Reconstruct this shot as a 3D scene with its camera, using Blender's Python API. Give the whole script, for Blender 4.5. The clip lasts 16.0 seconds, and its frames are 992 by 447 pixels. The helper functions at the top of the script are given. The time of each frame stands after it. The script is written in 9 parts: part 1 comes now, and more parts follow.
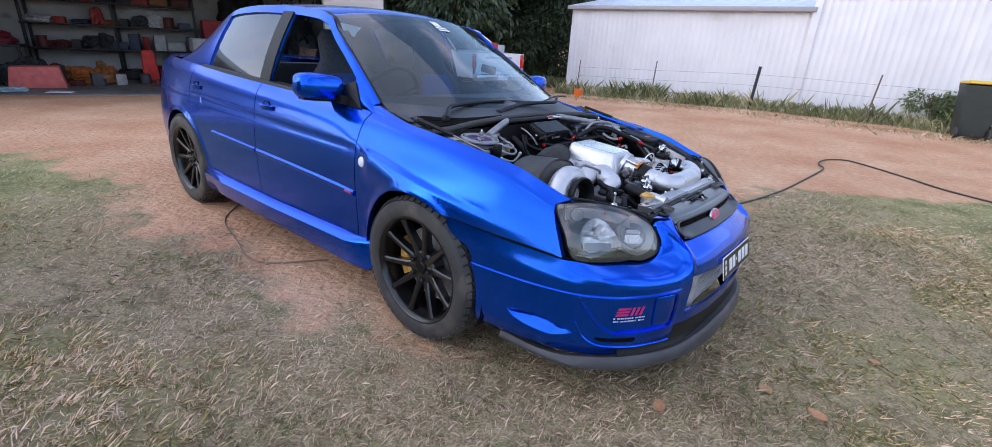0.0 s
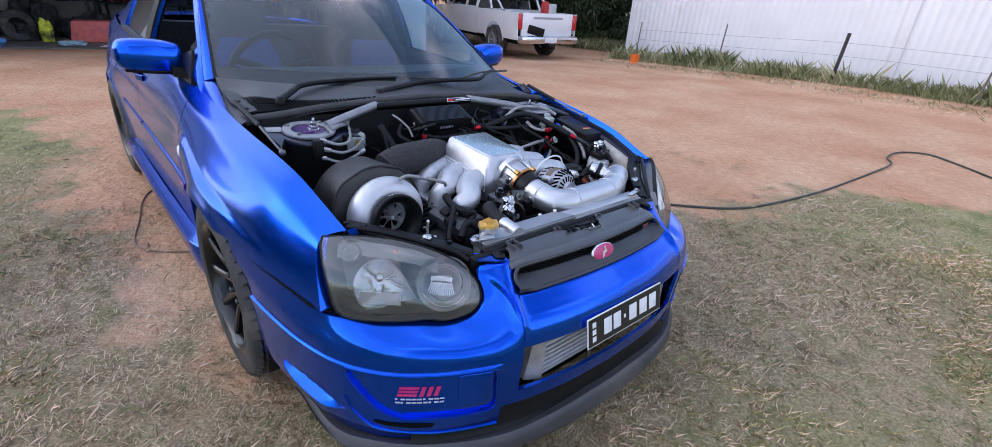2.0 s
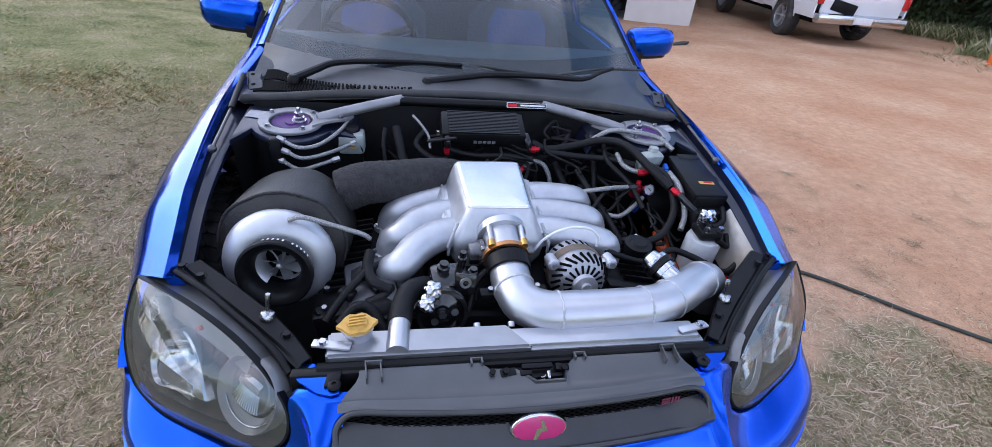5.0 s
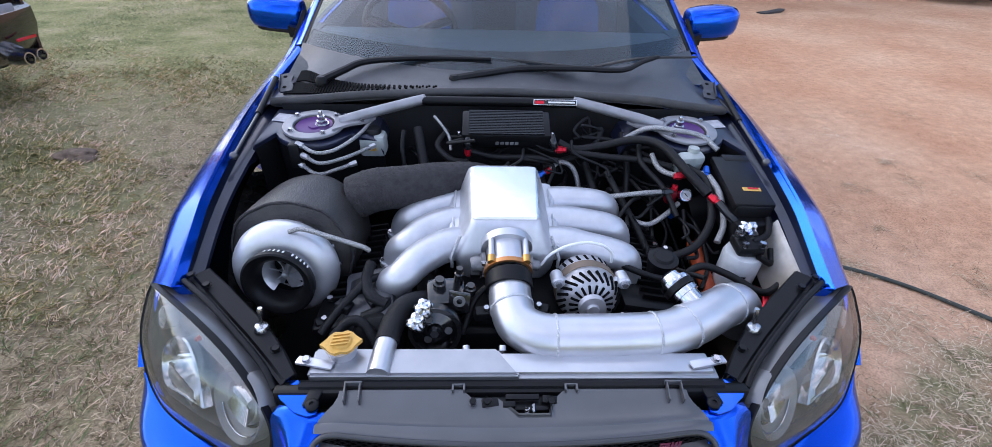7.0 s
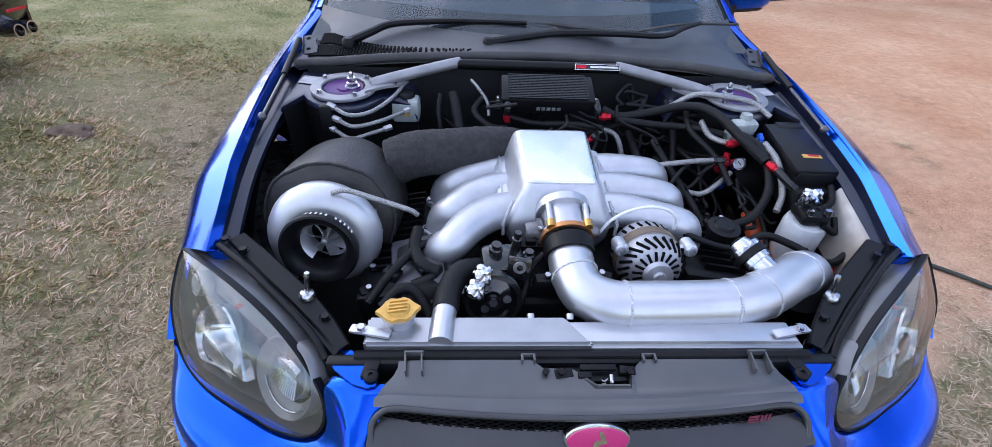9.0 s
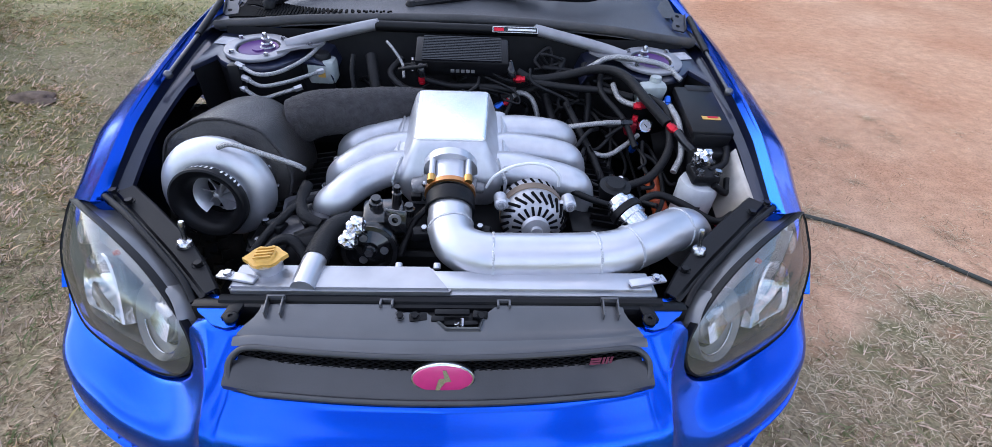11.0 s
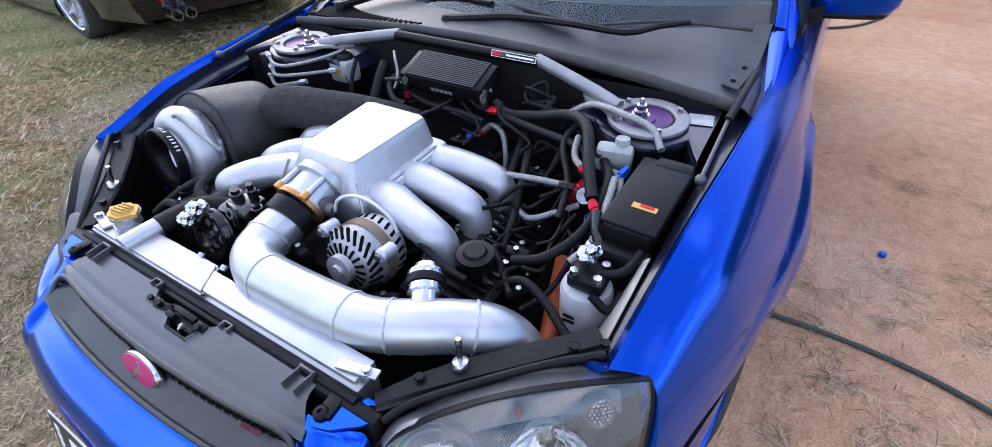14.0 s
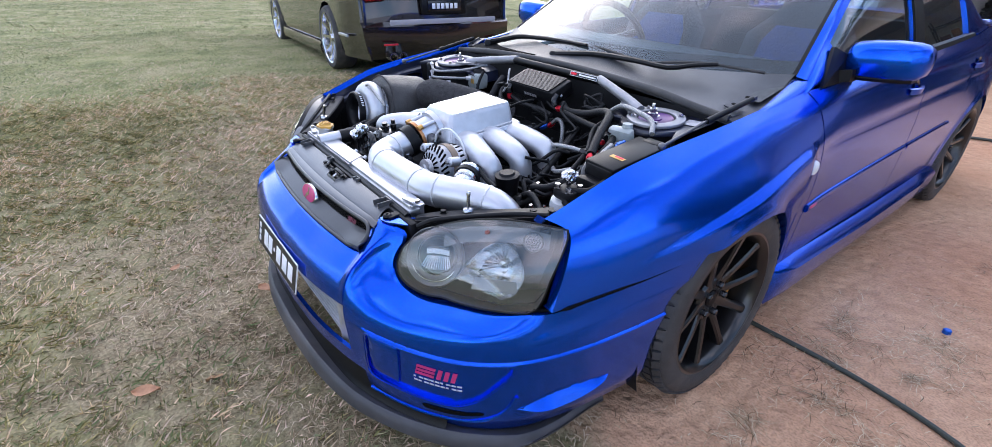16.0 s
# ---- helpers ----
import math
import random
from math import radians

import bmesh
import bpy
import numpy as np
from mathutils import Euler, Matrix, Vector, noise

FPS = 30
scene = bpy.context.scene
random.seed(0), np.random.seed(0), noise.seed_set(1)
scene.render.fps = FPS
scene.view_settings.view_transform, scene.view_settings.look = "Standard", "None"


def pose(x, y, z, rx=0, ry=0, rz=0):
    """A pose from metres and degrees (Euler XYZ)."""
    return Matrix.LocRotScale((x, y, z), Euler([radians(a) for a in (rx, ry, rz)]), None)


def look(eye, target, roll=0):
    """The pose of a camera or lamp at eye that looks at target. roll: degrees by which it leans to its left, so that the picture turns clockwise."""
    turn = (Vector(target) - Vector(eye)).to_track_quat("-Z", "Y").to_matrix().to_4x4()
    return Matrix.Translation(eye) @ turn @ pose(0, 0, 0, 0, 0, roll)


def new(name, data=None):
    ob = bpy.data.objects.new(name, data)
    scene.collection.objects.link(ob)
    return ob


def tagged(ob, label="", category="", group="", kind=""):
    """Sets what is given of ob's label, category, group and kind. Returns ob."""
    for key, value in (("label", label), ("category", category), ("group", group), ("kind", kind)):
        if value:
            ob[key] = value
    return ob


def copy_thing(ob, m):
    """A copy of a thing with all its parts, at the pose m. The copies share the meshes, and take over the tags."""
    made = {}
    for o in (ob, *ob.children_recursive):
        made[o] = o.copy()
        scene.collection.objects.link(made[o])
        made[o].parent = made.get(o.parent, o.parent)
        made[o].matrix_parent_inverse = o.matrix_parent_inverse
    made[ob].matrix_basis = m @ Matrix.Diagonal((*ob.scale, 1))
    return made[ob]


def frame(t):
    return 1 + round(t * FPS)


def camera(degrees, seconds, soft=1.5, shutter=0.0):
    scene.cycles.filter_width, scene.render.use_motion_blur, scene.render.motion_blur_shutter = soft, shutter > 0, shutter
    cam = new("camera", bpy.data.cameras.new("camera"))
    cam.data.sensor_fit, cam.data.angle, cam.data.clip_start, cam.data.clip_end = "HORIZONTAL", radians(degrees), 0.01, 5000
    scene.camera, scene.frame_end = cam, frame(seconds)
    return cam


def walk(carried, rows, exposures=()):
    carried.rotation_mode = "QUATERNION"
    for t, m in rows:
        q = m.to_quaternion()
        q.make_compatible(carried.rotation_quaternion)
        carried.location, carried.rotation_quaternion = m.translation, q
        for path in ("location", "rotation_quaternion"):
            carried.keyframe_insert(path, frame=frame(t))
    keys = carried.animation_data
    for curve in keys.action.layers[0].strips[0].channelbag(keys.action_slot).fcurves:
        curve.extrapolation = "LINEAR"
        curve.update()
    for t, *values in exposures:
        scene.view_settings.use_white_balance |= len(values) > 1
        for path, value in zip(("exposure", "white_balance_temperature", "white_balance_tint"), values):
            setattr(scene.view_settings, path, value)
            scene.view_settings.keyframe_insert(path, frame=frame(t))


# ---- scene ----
cam = camera(90.6, 16.0, soft=0.6)
EXPOSURES = ((0.0, 1.0), (3.5, 1.04), (7.0, 1.24), (12.5, 1.32), (16.0, 1.36))
PATH = [
    (0, (-2.114, -1.467, 1.289), (-0.665, -0.284, 0.581), 3.3),
    (0.5, (-1.902, -1.56, 1.283), (-0.489, -0.361, 0.531), 2.7),
    (1, (-1.627, -1.747, 1.324), (-0.298, -0.482, 0.529), 2.9),
    (1.5, (-1.386, -1.758, 1.338), (-0.088, -0.472, 0.523), 2.8),
    (2, (-1.132, -1.69, 1.339), (0.087, -0.357, 0.482), 3.8),
    (2.5, (-0.995, -1.719, 1.341), (0.041, -0.277, 0.422), 3.5),
    (3, (-0.802, -1.831, 1.384), (-0.033, -0.245, 0.439), 2.2),
    (3.5, (-0.633, -1.859, 1.396), (0.006, -0.224, 0.438), 0.2),
    (4, (-0.462, -1.682, 1.39), (0.144, -0.037, 0.429), 2.7),
    (4.2, (-0.414, -1.611, 1.394), (0.158, 0.043, 0.425), 3.8),
    (6.3, (0.014, -1.394, 1.378), (0.067, 0.253, 0.245), 0.3),
    (6.5, (0.005, -1.389, 1.391), (0.05, 0.258, 0.258), 0.0),
    (7, (-0.03, -1.377, 1.428), (0.011, 0.276, 0.302), 0.0),
    (7.5, (-0.088, -1.367, 1.419), (-0.043, 0.292, 0.303), 0.1),
    (8, (-0.143, -1.354, 1.394), (-0.089, 0.297, 0.267), 1.1),
    (8.2, (-0.166, -1.352, 1.38), (-0.108, 0.301, 0.255), 1.4),
    (10.3, (-0.159, -1.339, 1.317), (-0.036, 0.238, 0.093), -0.1),
    (10.5, (-0.116, -1.351, 1.319), (0.012, 0.224, 0.094), 0.0),
    (11, (0.076, -1.405, 1.321), (0.146, 0.174, 0.095), 1.3),
    (11.5, (0.246, -1.409, 1.333), (0.173, 0.17, 0.107), -1.0),
    (12, (0.361, -1.261, 1.306), (0.266, 0.323, 0.088), -0.9),
    (12.5, (0.425, -1.107, 1.291), (0.319, 0.476, 0.073), 2.6),
    (13, (0.496, -1.07, 1.278), (0.224, 0.477, 0.041), 2.8),
    (13.5, (0.676, -1.041, 1.288), (0.03, 0.411, 0.073), 1.4),
    (14, (0.808, -1.052, 1.292), (-0.063, 0.31, 0.115), -2.2),
    (14.5, (0.9, -1.185, 1.276), (-0.103, 0.135, 0.156), -4.4),
    (15, (1.025, -1.34, 1.263), (-0.009, -0.021, 0.172), -0.2),
    (15.5, (1.169, -1.375, 1.254), (-0.046, -0.121, 0.278), 1.1),
    (16, (1.419, -1.313, 1.223), (0.012, -0.219, 0.316), 0.6),
]
walk(cam, [(t, look(eye, target, roll)) for t, eye, target, roll in PATH], exposures=EXPOSURES)

# ---- sky and light ----
world = bpy.data.worlds.new("sky")
scene.world = world
world.use_nodes = True
wn = world.node_tree.nodes
sky = wn.new("ShaderNodeTexSky")
sky.sky_type, sky.sun_disc = "NISHITA", False
sky.sun_elevation, sky.sun_rotation = radians(30), radians(305)
sky.air_density, sky.dust_density, sky.ozone_density = 1.0, 0.8, 2.0
# thin evening cloud all over the sky
wl = world.node_tree.links
wco, wno, wra, wmx = (wn.new(k) for k in ("ShaderNodeTexCoord", "ShaderNodeTexNoise", "ShaderNodeValToRGB", "ShaderNodeMix"))
wno.inputs["Scale"].default_value, wno.inputs["Detail"].default_value, wno.inputs["Distortion"].default_value = 2.6, 7.0, 0.6
wra.color_ramp.elements[0].position, wra.color_ramp.elements[1].position = 0.46, 0.72
wra.color_ramp.elements[1].color = (0.8, 0.8, 0.8, 1)
wmx.data_type = "RGBA"
wcl, wn2 = wn.new("ShaderNodeValToRGB"), wn.new("ShaderNodeTexNoise")
wn2.inputs["Scale"].default_value, wn2.inputs["Detail"].default_value = 4.5, 5.0
wcl.color_ramp.elements[0].position, wcl.color_ramp.elements[1].position = 0.38, 0.64
wcl.color_ramp.elements[0].color, wcl.color_ramp.elements[1].color = (0.55, 0.57, 0.79, 1), (0.94, 0.84, 0.98, 1)
wsc = wn.new("ShaderNodeVectorMath")
wsc.operation = "SCALE"
wsc.inputs["Scale"].default_value = 10.0
wl.new(wco.outputs["Generated"], wn2.inputs["Vector"])
wl.new(wn2.outputs["Fac"], wcl.inputs["Fac"])
wl.new(wcl.outputs["Color"], wsc.inputs[0])
wl.new(wsc.outputs["Vector"], wmx.inputs["B"])
wl.new(wco.outputs["Generated"], wno.inputs["Vector"])
wl.new(wno.outputs["Fac"], wra.inputs["Fac"])
wl.new(wra.outputs["Color"], wmx.inputs["Factor"])
wl.new(sky.outputs[0], wmx.inputs["A"])
wl.new(wmx.outputs["Result"], wn["Background"].inputs["Color"])
wn["Background"].inputs["Strength"].default_value = 0.16
sun = new("sun", bpy.data.lights.new("sun", "SUN"))
sun.data.energy, sun.data.angle, sun.data.color = 0.5, radians(100), (0.92, 0.93, 1.0)
sun.matrix_world = look((-2.6, 1.8, 9), (0, 0, 0))

# ---- helpers of this scene ----
def mat(name, color, rough=0.5, metal=0.0, vary=0.0, scale=8.0, bump=0.0, bump_scale=60.0, coat=0.0, dirt=None, dirt_scale=3.0, dirt_at=0.6, rand=0.0, spec=0.5, rough_vary=0.0):
    m = bpy.data.materials.new(name)
    m.use_nodes = True
    nt = m.node_tree
    b = nt.nodes["Principled BSDF"]
    b.inputs["Roughness"].default_value, b.inputs["Metallic"].default_value = rough, metal
    b.inputs["Coat Weight"].default_value, b.inputs["Coat Roughness"].default_value = coat, 0.03
    b.inputs["Specular IOR Level"].default_value = spec
    b.inputs["Base Color"].default_value = (*color, 1)
    co = nt.nodes.new("ShaderNodeTexCoord")
    def noise_node(sc, detail=4.0):
        n = nt.nodes.new("ShaderNodeTexNoise")
        n.inputs["Scale"].default_value, n.inputs["Detail"].default_value = sc, detail
        nt.links.new(co.outputs["Object"], n.inputs["Vector"])
        return n
    out = None
    if vary:
        n = noise_node(scale, 6)
        r = nt.nodes.new("ShaderNodeValToRGB")
        r.color_ramp.elements[0].position, r.color_ramp.elements[1].position = 0.3, 0.7
        r.color_ramp.elements[0].color = (*[max(0, c * (1 - vary)) for c in color], 1)
        r.color_ramp.elements[1].color = (*[min(1, c * (1 + vary)) for c in color], 1)
        nt.links.new(n.outputs["Fac"], r.inputs["Fac"])
        out = r.outputs["Color"]
    if dirt:
        n = noise_node(dirt_scale, 8)
        r = nt.nodes.new("ShaderNodeValToRGB")
        r.color_ramp.elements[0].position, r.color_ramp.elements[1].position = dirt_at, min(1, dirt_at + 0.2)
        mix = nt.nodes.new("ShaderNodeMix")
        mix.data_type = "RGBA"
        nt.links.new(n.outputs["Fac"], r.inputs["Fac"])
        nt.links.new(r.outputs["Color"], mix.inputs["Factor"])
        if out:
            nt.links.new(out, mix.inputs["A"])
        else:
            mix.inputs["A"].default_value = (*color, 1)
        mix.inputs["B"].default_value = (*dirt, 1)
        out = mix.outputs["Result"]
    if rand:
        info = nt.nodes.new("ShaderNodeObjectInfo")
        hsv = nt.nodes.new("ShaderNodeHueSaturation")
        mp = nt.nodes.new("ShaderNodeMapRange")
        mp.inputs["To Min"].default_value, mp.inputs["To Max"].default_value = 1 - rand, 1 + rand
        nt.links.new(info.outputs["Random"], mp.inputs["Value"])
        nt.links.new(mp.outputs["Result"], hsv.inputs["Value"])
        if out:
            nt.links.new(out, hsv.inputs["Color"])
        else:
            hsv.inputs["Color"].default_value = (*color, 1)
        out = hsv.outputs["Color"]
    if out:
        nt.links.new(out, b.inputs["Base Color"])
    if rough_vary:
        n = noise_node(scale * 1.7, 5)
        mp = nt.nodes.new("ShaderNodeMapRange")
        mp.inputs["To Min"].default_value, mp.inputs["To Max"].default_value = max(0, rough - rough_vary), min(1, rough + rough_vary)
        nt.links.new(n.outputs["Fac"], mp.inputs["Value"])
        nt.links.new(mp.outputs["Result"], b.inputs["Roughness"])
    if bump:
        n = noise_node(bump_scale, 5)
        bp = nt.nodes.new("ShaderNodeBump")
        bp.inputs["Strength"].default_value, bp.inputs["Distance"].default_value = bump, 0.01
        nt.links.new(n.outputs["Fac"], bp.inputs["Height"])
        nt.links.new(bp.outputs["Normal"], b.inputs["Normal"])
    return m


def glow(name, color, strength):
    m = mat(name, color)
    b = m.node_tree.nodes["Principled BSDF"]
    b.inputs["Emission Color"].default_value, b.inputs["Emission Strength"].default_value = (*color, 1), strength
    return m


def glass(name, color=(1, 1, 1), rough=0.0, clear=0.85, ior=1.6, haze=0.0):
    """A thin pane: mostly clear, with the mirror of its surface."""
    m = bpy.data.materials.new(name)
    m.use_nodes = True
    nt = m.node_tree
    nt.nodes.remove(nt.nodes["Principled BSDF"])
    tr, gl, mix, lw, pw, fr = (nt.nodes.new("ShaderNode" + k) for k in ("BsdfTransparent", "BsdfGlossy", "MixShader", "LayerWeight", "Math", "Math"))
    tr.inputs["Color"].default_value = (*[c * clear for c in color], 1)
    gl.inputs["Roughness"].default_value = rough
    # both faces of the pane mirror alike, more so at a low angle
    r0 = 1.8 * ((ior - 1) / (ior + 1)) ** 2
    lw.inputs["Blend"].default_value = 0.5
    pw.operation, fr.operation = "POWER", "MULTIPLY_ADD"
    pw.inputs[1].default_value = 3.4
    nt.links.new(lw.outputs["Facing"], pw.inputs[0])
    nt.links.new(pw.outputs[0], fr.inputs[0])
    fr.inputs[1].default_value, fr.inputs[2].default_value = 1 - r0, r0
    nt.links.new(fr.outputs[0], mix.inputs[0])
    nt.links.new(tr.outputs[0], mix.inputs[1])
    nt.links.new(gl.outputs[0], mix.inputs[2])
    out = mix.outputs[0]
    if haze:
        df, m2 = nt.nodes.new("ShaderNodeBsdfDiffuse"), nt.nodes.new("ShaderNodeMixShader")
        df.inputs["Color"].default_value = (0.8, 0.82, 0.8, 1)
        m2.inputs[0].default_value = haze
        nt.links.new(out, m2.inputs[1])
        nt.links.new(df.outputs[0], m2.inputs[2])
        out = m2.outputs[0]
    nt.links.new(out, nt.nodes["Material Output"].inputs["Surface"])
    return m


def part(name, bm, material, parent=None, label="", smooth=40, category="", group="", kind=""):
    me = bpy.data.meshes.new(name)
    if isinstance(bm, bmesh.types.BMesh):
        bmesh.ops.recalc_face_normals(bm, faces=bm.faces)
        bm.to_mesh(me)
        bm.free()
    else:
        me.from_pydata(*bm)
    me.materials.append(material)
    if smooth:
        me.polygons.foreach_set("use_smooth", [True] * len(me.polygons))
        me.set_sharp_from_angle(angle=radians(smooth))
    ob = new(name, me)
    ob.parent = parent
    return tagged(ob, label, category, group, kind)


def thing(name, label, category, m=None, group="", kind=""):
    ob = new(name)
    ob.empty_display_size = 0.1
    if m is not None:
        ob.matrix_world = m
    return tagged(ob, label, category, group, kind)


def BM():
    return bmesh.new()


def curve(pts, n):
    """n + 1 points along a smooth curve through pts, at even steps of the knots."""
    P = np.array(pts, float)
    if len(P) == 2:
        return [Vector(P[0] + (P[1] - P[0]) * i / n) for i in range(n + 1)]
    Q = np.vstack([2 * P[0] - P[1], P, 2 * P[-1] - P[-2]])
    out = []
    for i in range(n + 1):
        u = i / n * (len(P) - 1)
        k = min(int(u), len(P) - 2)
        t = u - k
        a, b, c, d = Q[k:k + 4]
        out.append(Vector(0.5 * (2 * b + (c - a) * t + (2 * a - 5 * b + 4 * c - d) * t * t + (3 * b - a - 3 * c + d) * t ** 3)))
    return out


def grid(bm, rows, close_u=False, close_v=False, caps=False):
    """Quads between rows of points."""
    vs = [[bm.verts.new(p) for p in row] for row in rows]
    nr, nc = len(vs), len(vs[0])
    for i in range(nr if close_v else nr - 1):
        for j in range(nc if close_u else nc - 1):
            q = (vs[i][j], vs[i][(j + 1) % nc], vs[(i + 1) % nr][(j + 1) % nc], vs[(i + 1) % nr][j])
            if len({v.co.to_tuple(6) for v in q}) > 2:
                bm.faces.new(q)
    if caps:
        bm.faces.new(vs[0][::-1])
        bm.faces.new(vs[-1])
    return bm


def tube(bm, pts, r, seg=10, n=None, r2=None, flat=False, caps=True):
    """A round tube along a smooth curve; r may be a number or a function of 0..1."""
    path = [Vector(p) for p in pts] if flat else curve(pts, n or max(6, 6 * (len(pts) - 1)))
    rf = r if callable(r) else (lambda u: r)
    rows, up = [], None
    for i, p in enumerate(path):
        d = (path[min(i + 1, len(path) - 1)] - path[max(i - 1, 0)]).normalized()
        if up is None:
            up = d.orthogonal().normalized()
        up = (up - d * up.dot(d)).normalized()
        side = d.cross(up)
        rr = rf(i / (len(path) - 1))
        rows.append([p + (up * math.cos(a) + side * math.sin(a)) * rr for a in (2 * math.pi * k / seg for k in range(seg))])
    return grid(bm, rows, close_u=True, caps=caps)


def box(bm, size, m=None, bevel=0.0, seg=2, taper=1.0):
    """A box of that size with its middle at the origin, placed by m; its top is scaled by taper."""
    g = bmesh.ops.create_cube(bm, size=1.0)
    vs = g["verts"]
    for v in vs:
        k = taper if v.co.z > 0 else 1.0
        v.co = Vector((v.co.x * size[0] * k, v.co.y * size[1] * k, v.co.z * size[2]))
    if bevel:
        es = list({e for v in vs for e in v.link_edges})
        r = bmesh.ops.bevel(bm, geom=es, offset=bevel, segments=seg, affect="EDGES", profile=0.5)
        vs = list({v for f in r["faces"] for v in f.verts} | {v for v in vs if v.is_valid})
    if m is not None:
        bmesh.ops.transform(bm, matrix=m, verts=vs)
    return vs


def lathe(bm, prof, m=None, seg=32, arc=1.0):
    """A body turned round z from (radius, z) pairs."""
    k = seg if arc >= 1 else seg + 1
    rows = [[Vector((r * math.cos(a), r * math.sin(a), z)) for a in (2 * math.pi * arc * i / seg for i in range(k))] for r, z in prof]
    if m is not None:
        rows = [[m @ p for p in row] for row in rows]
    return grid(bm, rows, close_u=arc >= 1)


def aim(p, d, up=(0, 0, 1)):
    """A pose at p whose z axis points along d."""
    d = Vector(d).normalized()
    x = Vector(up).cross(d)
    x = x.normalized() if x.length > 1e-4 else d.orthogonal().normalized()
    y = d.cross(x)
    return Matrix(((x.x, y.x, d.x, p[0]), (x.y, y.y, d.y, p[1]), (x.z, y.z, d.z, p[2]), (0, 0, 0, 1)))


def box_mesh(size, m=None, bevel=0.0):
    bm = bmesh.new()
    box(bm, size, m, bevel)
    return bm


def prism(bm, outline, depth, m=None):
    """An outline in the xy plane, given depth along z."""
    lo = [Vector((x, y, 0)) for x, y in outline]
    hi = [Vector((x, y, depth)) for x, y in outline]
    if m is not None:
        lo, hi = [m @ p for p in lo], [m @ p for p in hi]
    a, b = [bm.verts.new(p) for p in lo], [bm.verts.new(p) for p in hi]
    bm.faces.new(a[::-1])
    bm.faces.new(b)
    for i in range(len(a)):
        j = (i + 1) % len(a)
        bm.faces.new((a[i], a[j], b[j], b[i]))
    return bm


def shell(bm, t):
    """Gives a sheet a thickness."""
    bmesh.ops.recalc_face_normals(bm, faces=bm.faces)
    bmesh.ops.solidify(bm, geom=bm.faces[:], thickness=t)
    return bm


def mirrored(bm):
    """A copy of bm on the other side of x = 0."""
    b2 = bm.copy()
    for v in b2.verts:
        v.co.x = -v.co.x
    bmesh.ops.reverse_faces(b2, faces=b2.faces)
    return b2


def lerp_table(table, u):
    """Values from rows of (key, value, ...), smoothed between the rows."""
    ks = [r[0] for r in table]
    i = min(max(int(np.searchsorted(ks, u)) - 1, 0), len(ks) - 2)
    t = min(max((u - ks[i]) / (ks[i + 1] - ks[i]), 0), 1)
    get = lambda k: np.array(table[min(max(k, 0), len(ks) - 1)][1:], float)
    p0, p1, p2, p3 = get(i - 1), get(i), get(i + 1), get(i + 2)
    h = ks[i + 1] - ks[i]
    m1 = (p2 - p0) / max(ks[i + 1] - ks[max(i - 1, 0)], 1e-6) * h
    m2 = (p3 - p1) / max(ks[min(i + 2, len(ks) - 1)] - ks[i], 1e-6) * h
    return (2 * t ** 3 - 3 * t * t + 1) * p1 + (t ** 3 - 2 * t * t + t) * m1 + (3 * t * t - 2 * t ** 3) * p2 + (t ** 3 - t * t) * m2


def step(a, b, x):
    t = min(max((x - a) / (b - a), 0), 1)
    return t * t * (3 - 2 * t)

# ---- materials ----
def blue_paint():
    m = mat("blue_paint", (0.0, 0.086, 0.66), 0.18, 0.90, coat=0.32, spec=0.25, vary=0.06, scale=900)
    return m


BLUE = blue_paint()
BLACK_PLASTIC = mat("black_plastic", (0.005, 0.005, 0.006), 0.42, spec=0.22, vary=0.3, scale=25, bump=0.05, bump_scale=300)
# dusty grille cover, its grey raised for the sheen of the sky
GRILLE_GREY = mat("grille_plastic_sky_sheen", (0.055, 0.056, 0.062), 0.28, spec=0.9, vary=0.2, scale=10, bump=0.04, bump_scale=400, dirt=(0.10, 0.095, 0.09), dirt_at=0.64)
GREY_PLASTIC = mat("faded_black_plastic", (0.032, 0.033, 0.038), 0.40, spec=0.75, vary=0.25, scale=14, bump=0.12, bump_scale=500, dirt=(0.08, 0.075, 0.07), dirt_at=0.66)
LIP = mat("grey_rubber_lip", (0.055, 0.055, 0.062), 0.55, vary=0.2, scale=9, dirt=(0.13, 0.11, 0.10), dirt_at=0.6, bump=0.1)
# near black that stands in for shade in holes, gaps and undersides
DARK = mat("deep_shade_black", (0.003, 0.003, 0.0035), 0.8, spec=0.1)
# near black: the shade of the bay is put into this colour
BAY = mat("bay_shade_black", (0.005, 0.005, 0.006), 0.6, spec=0.2, vary=0.4, scale=20)
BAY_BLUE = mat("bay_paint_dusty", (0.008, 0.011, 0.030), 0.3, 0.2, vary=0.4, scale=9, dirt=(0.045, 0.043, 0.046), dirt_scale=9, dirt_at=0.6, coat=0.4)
RUBBER = mat("tyre_rubber", (0.040, 0.039, 0.040), 0.7, vary=0.25, scale=18, dirt=(0.11, 0.095, 0.08), dirt_scale=6, dirt_at=0.56, bump=0.2, bump_scale=120)
RIM = mat("black_rim", (0.006, 0.006, 0.007), 0.3, 0.1, coat=0.35, vary=0.2, scale=20)
ALU = mat("satin_cast_aluminium", (0.54, 0.55, 0.585), 0.42, 0.7, vary=0.07, scale=35, bump=0.03, bump_scale=260, rough_vary=0.08)
ALU_PIPE = mat("brushed_aluminium", (0.58, 0.585, 0.62), 0.37, 0.88, vary=0.07, scale=14, rough_vary=0.1, bump=0.010, bump_scale=220)
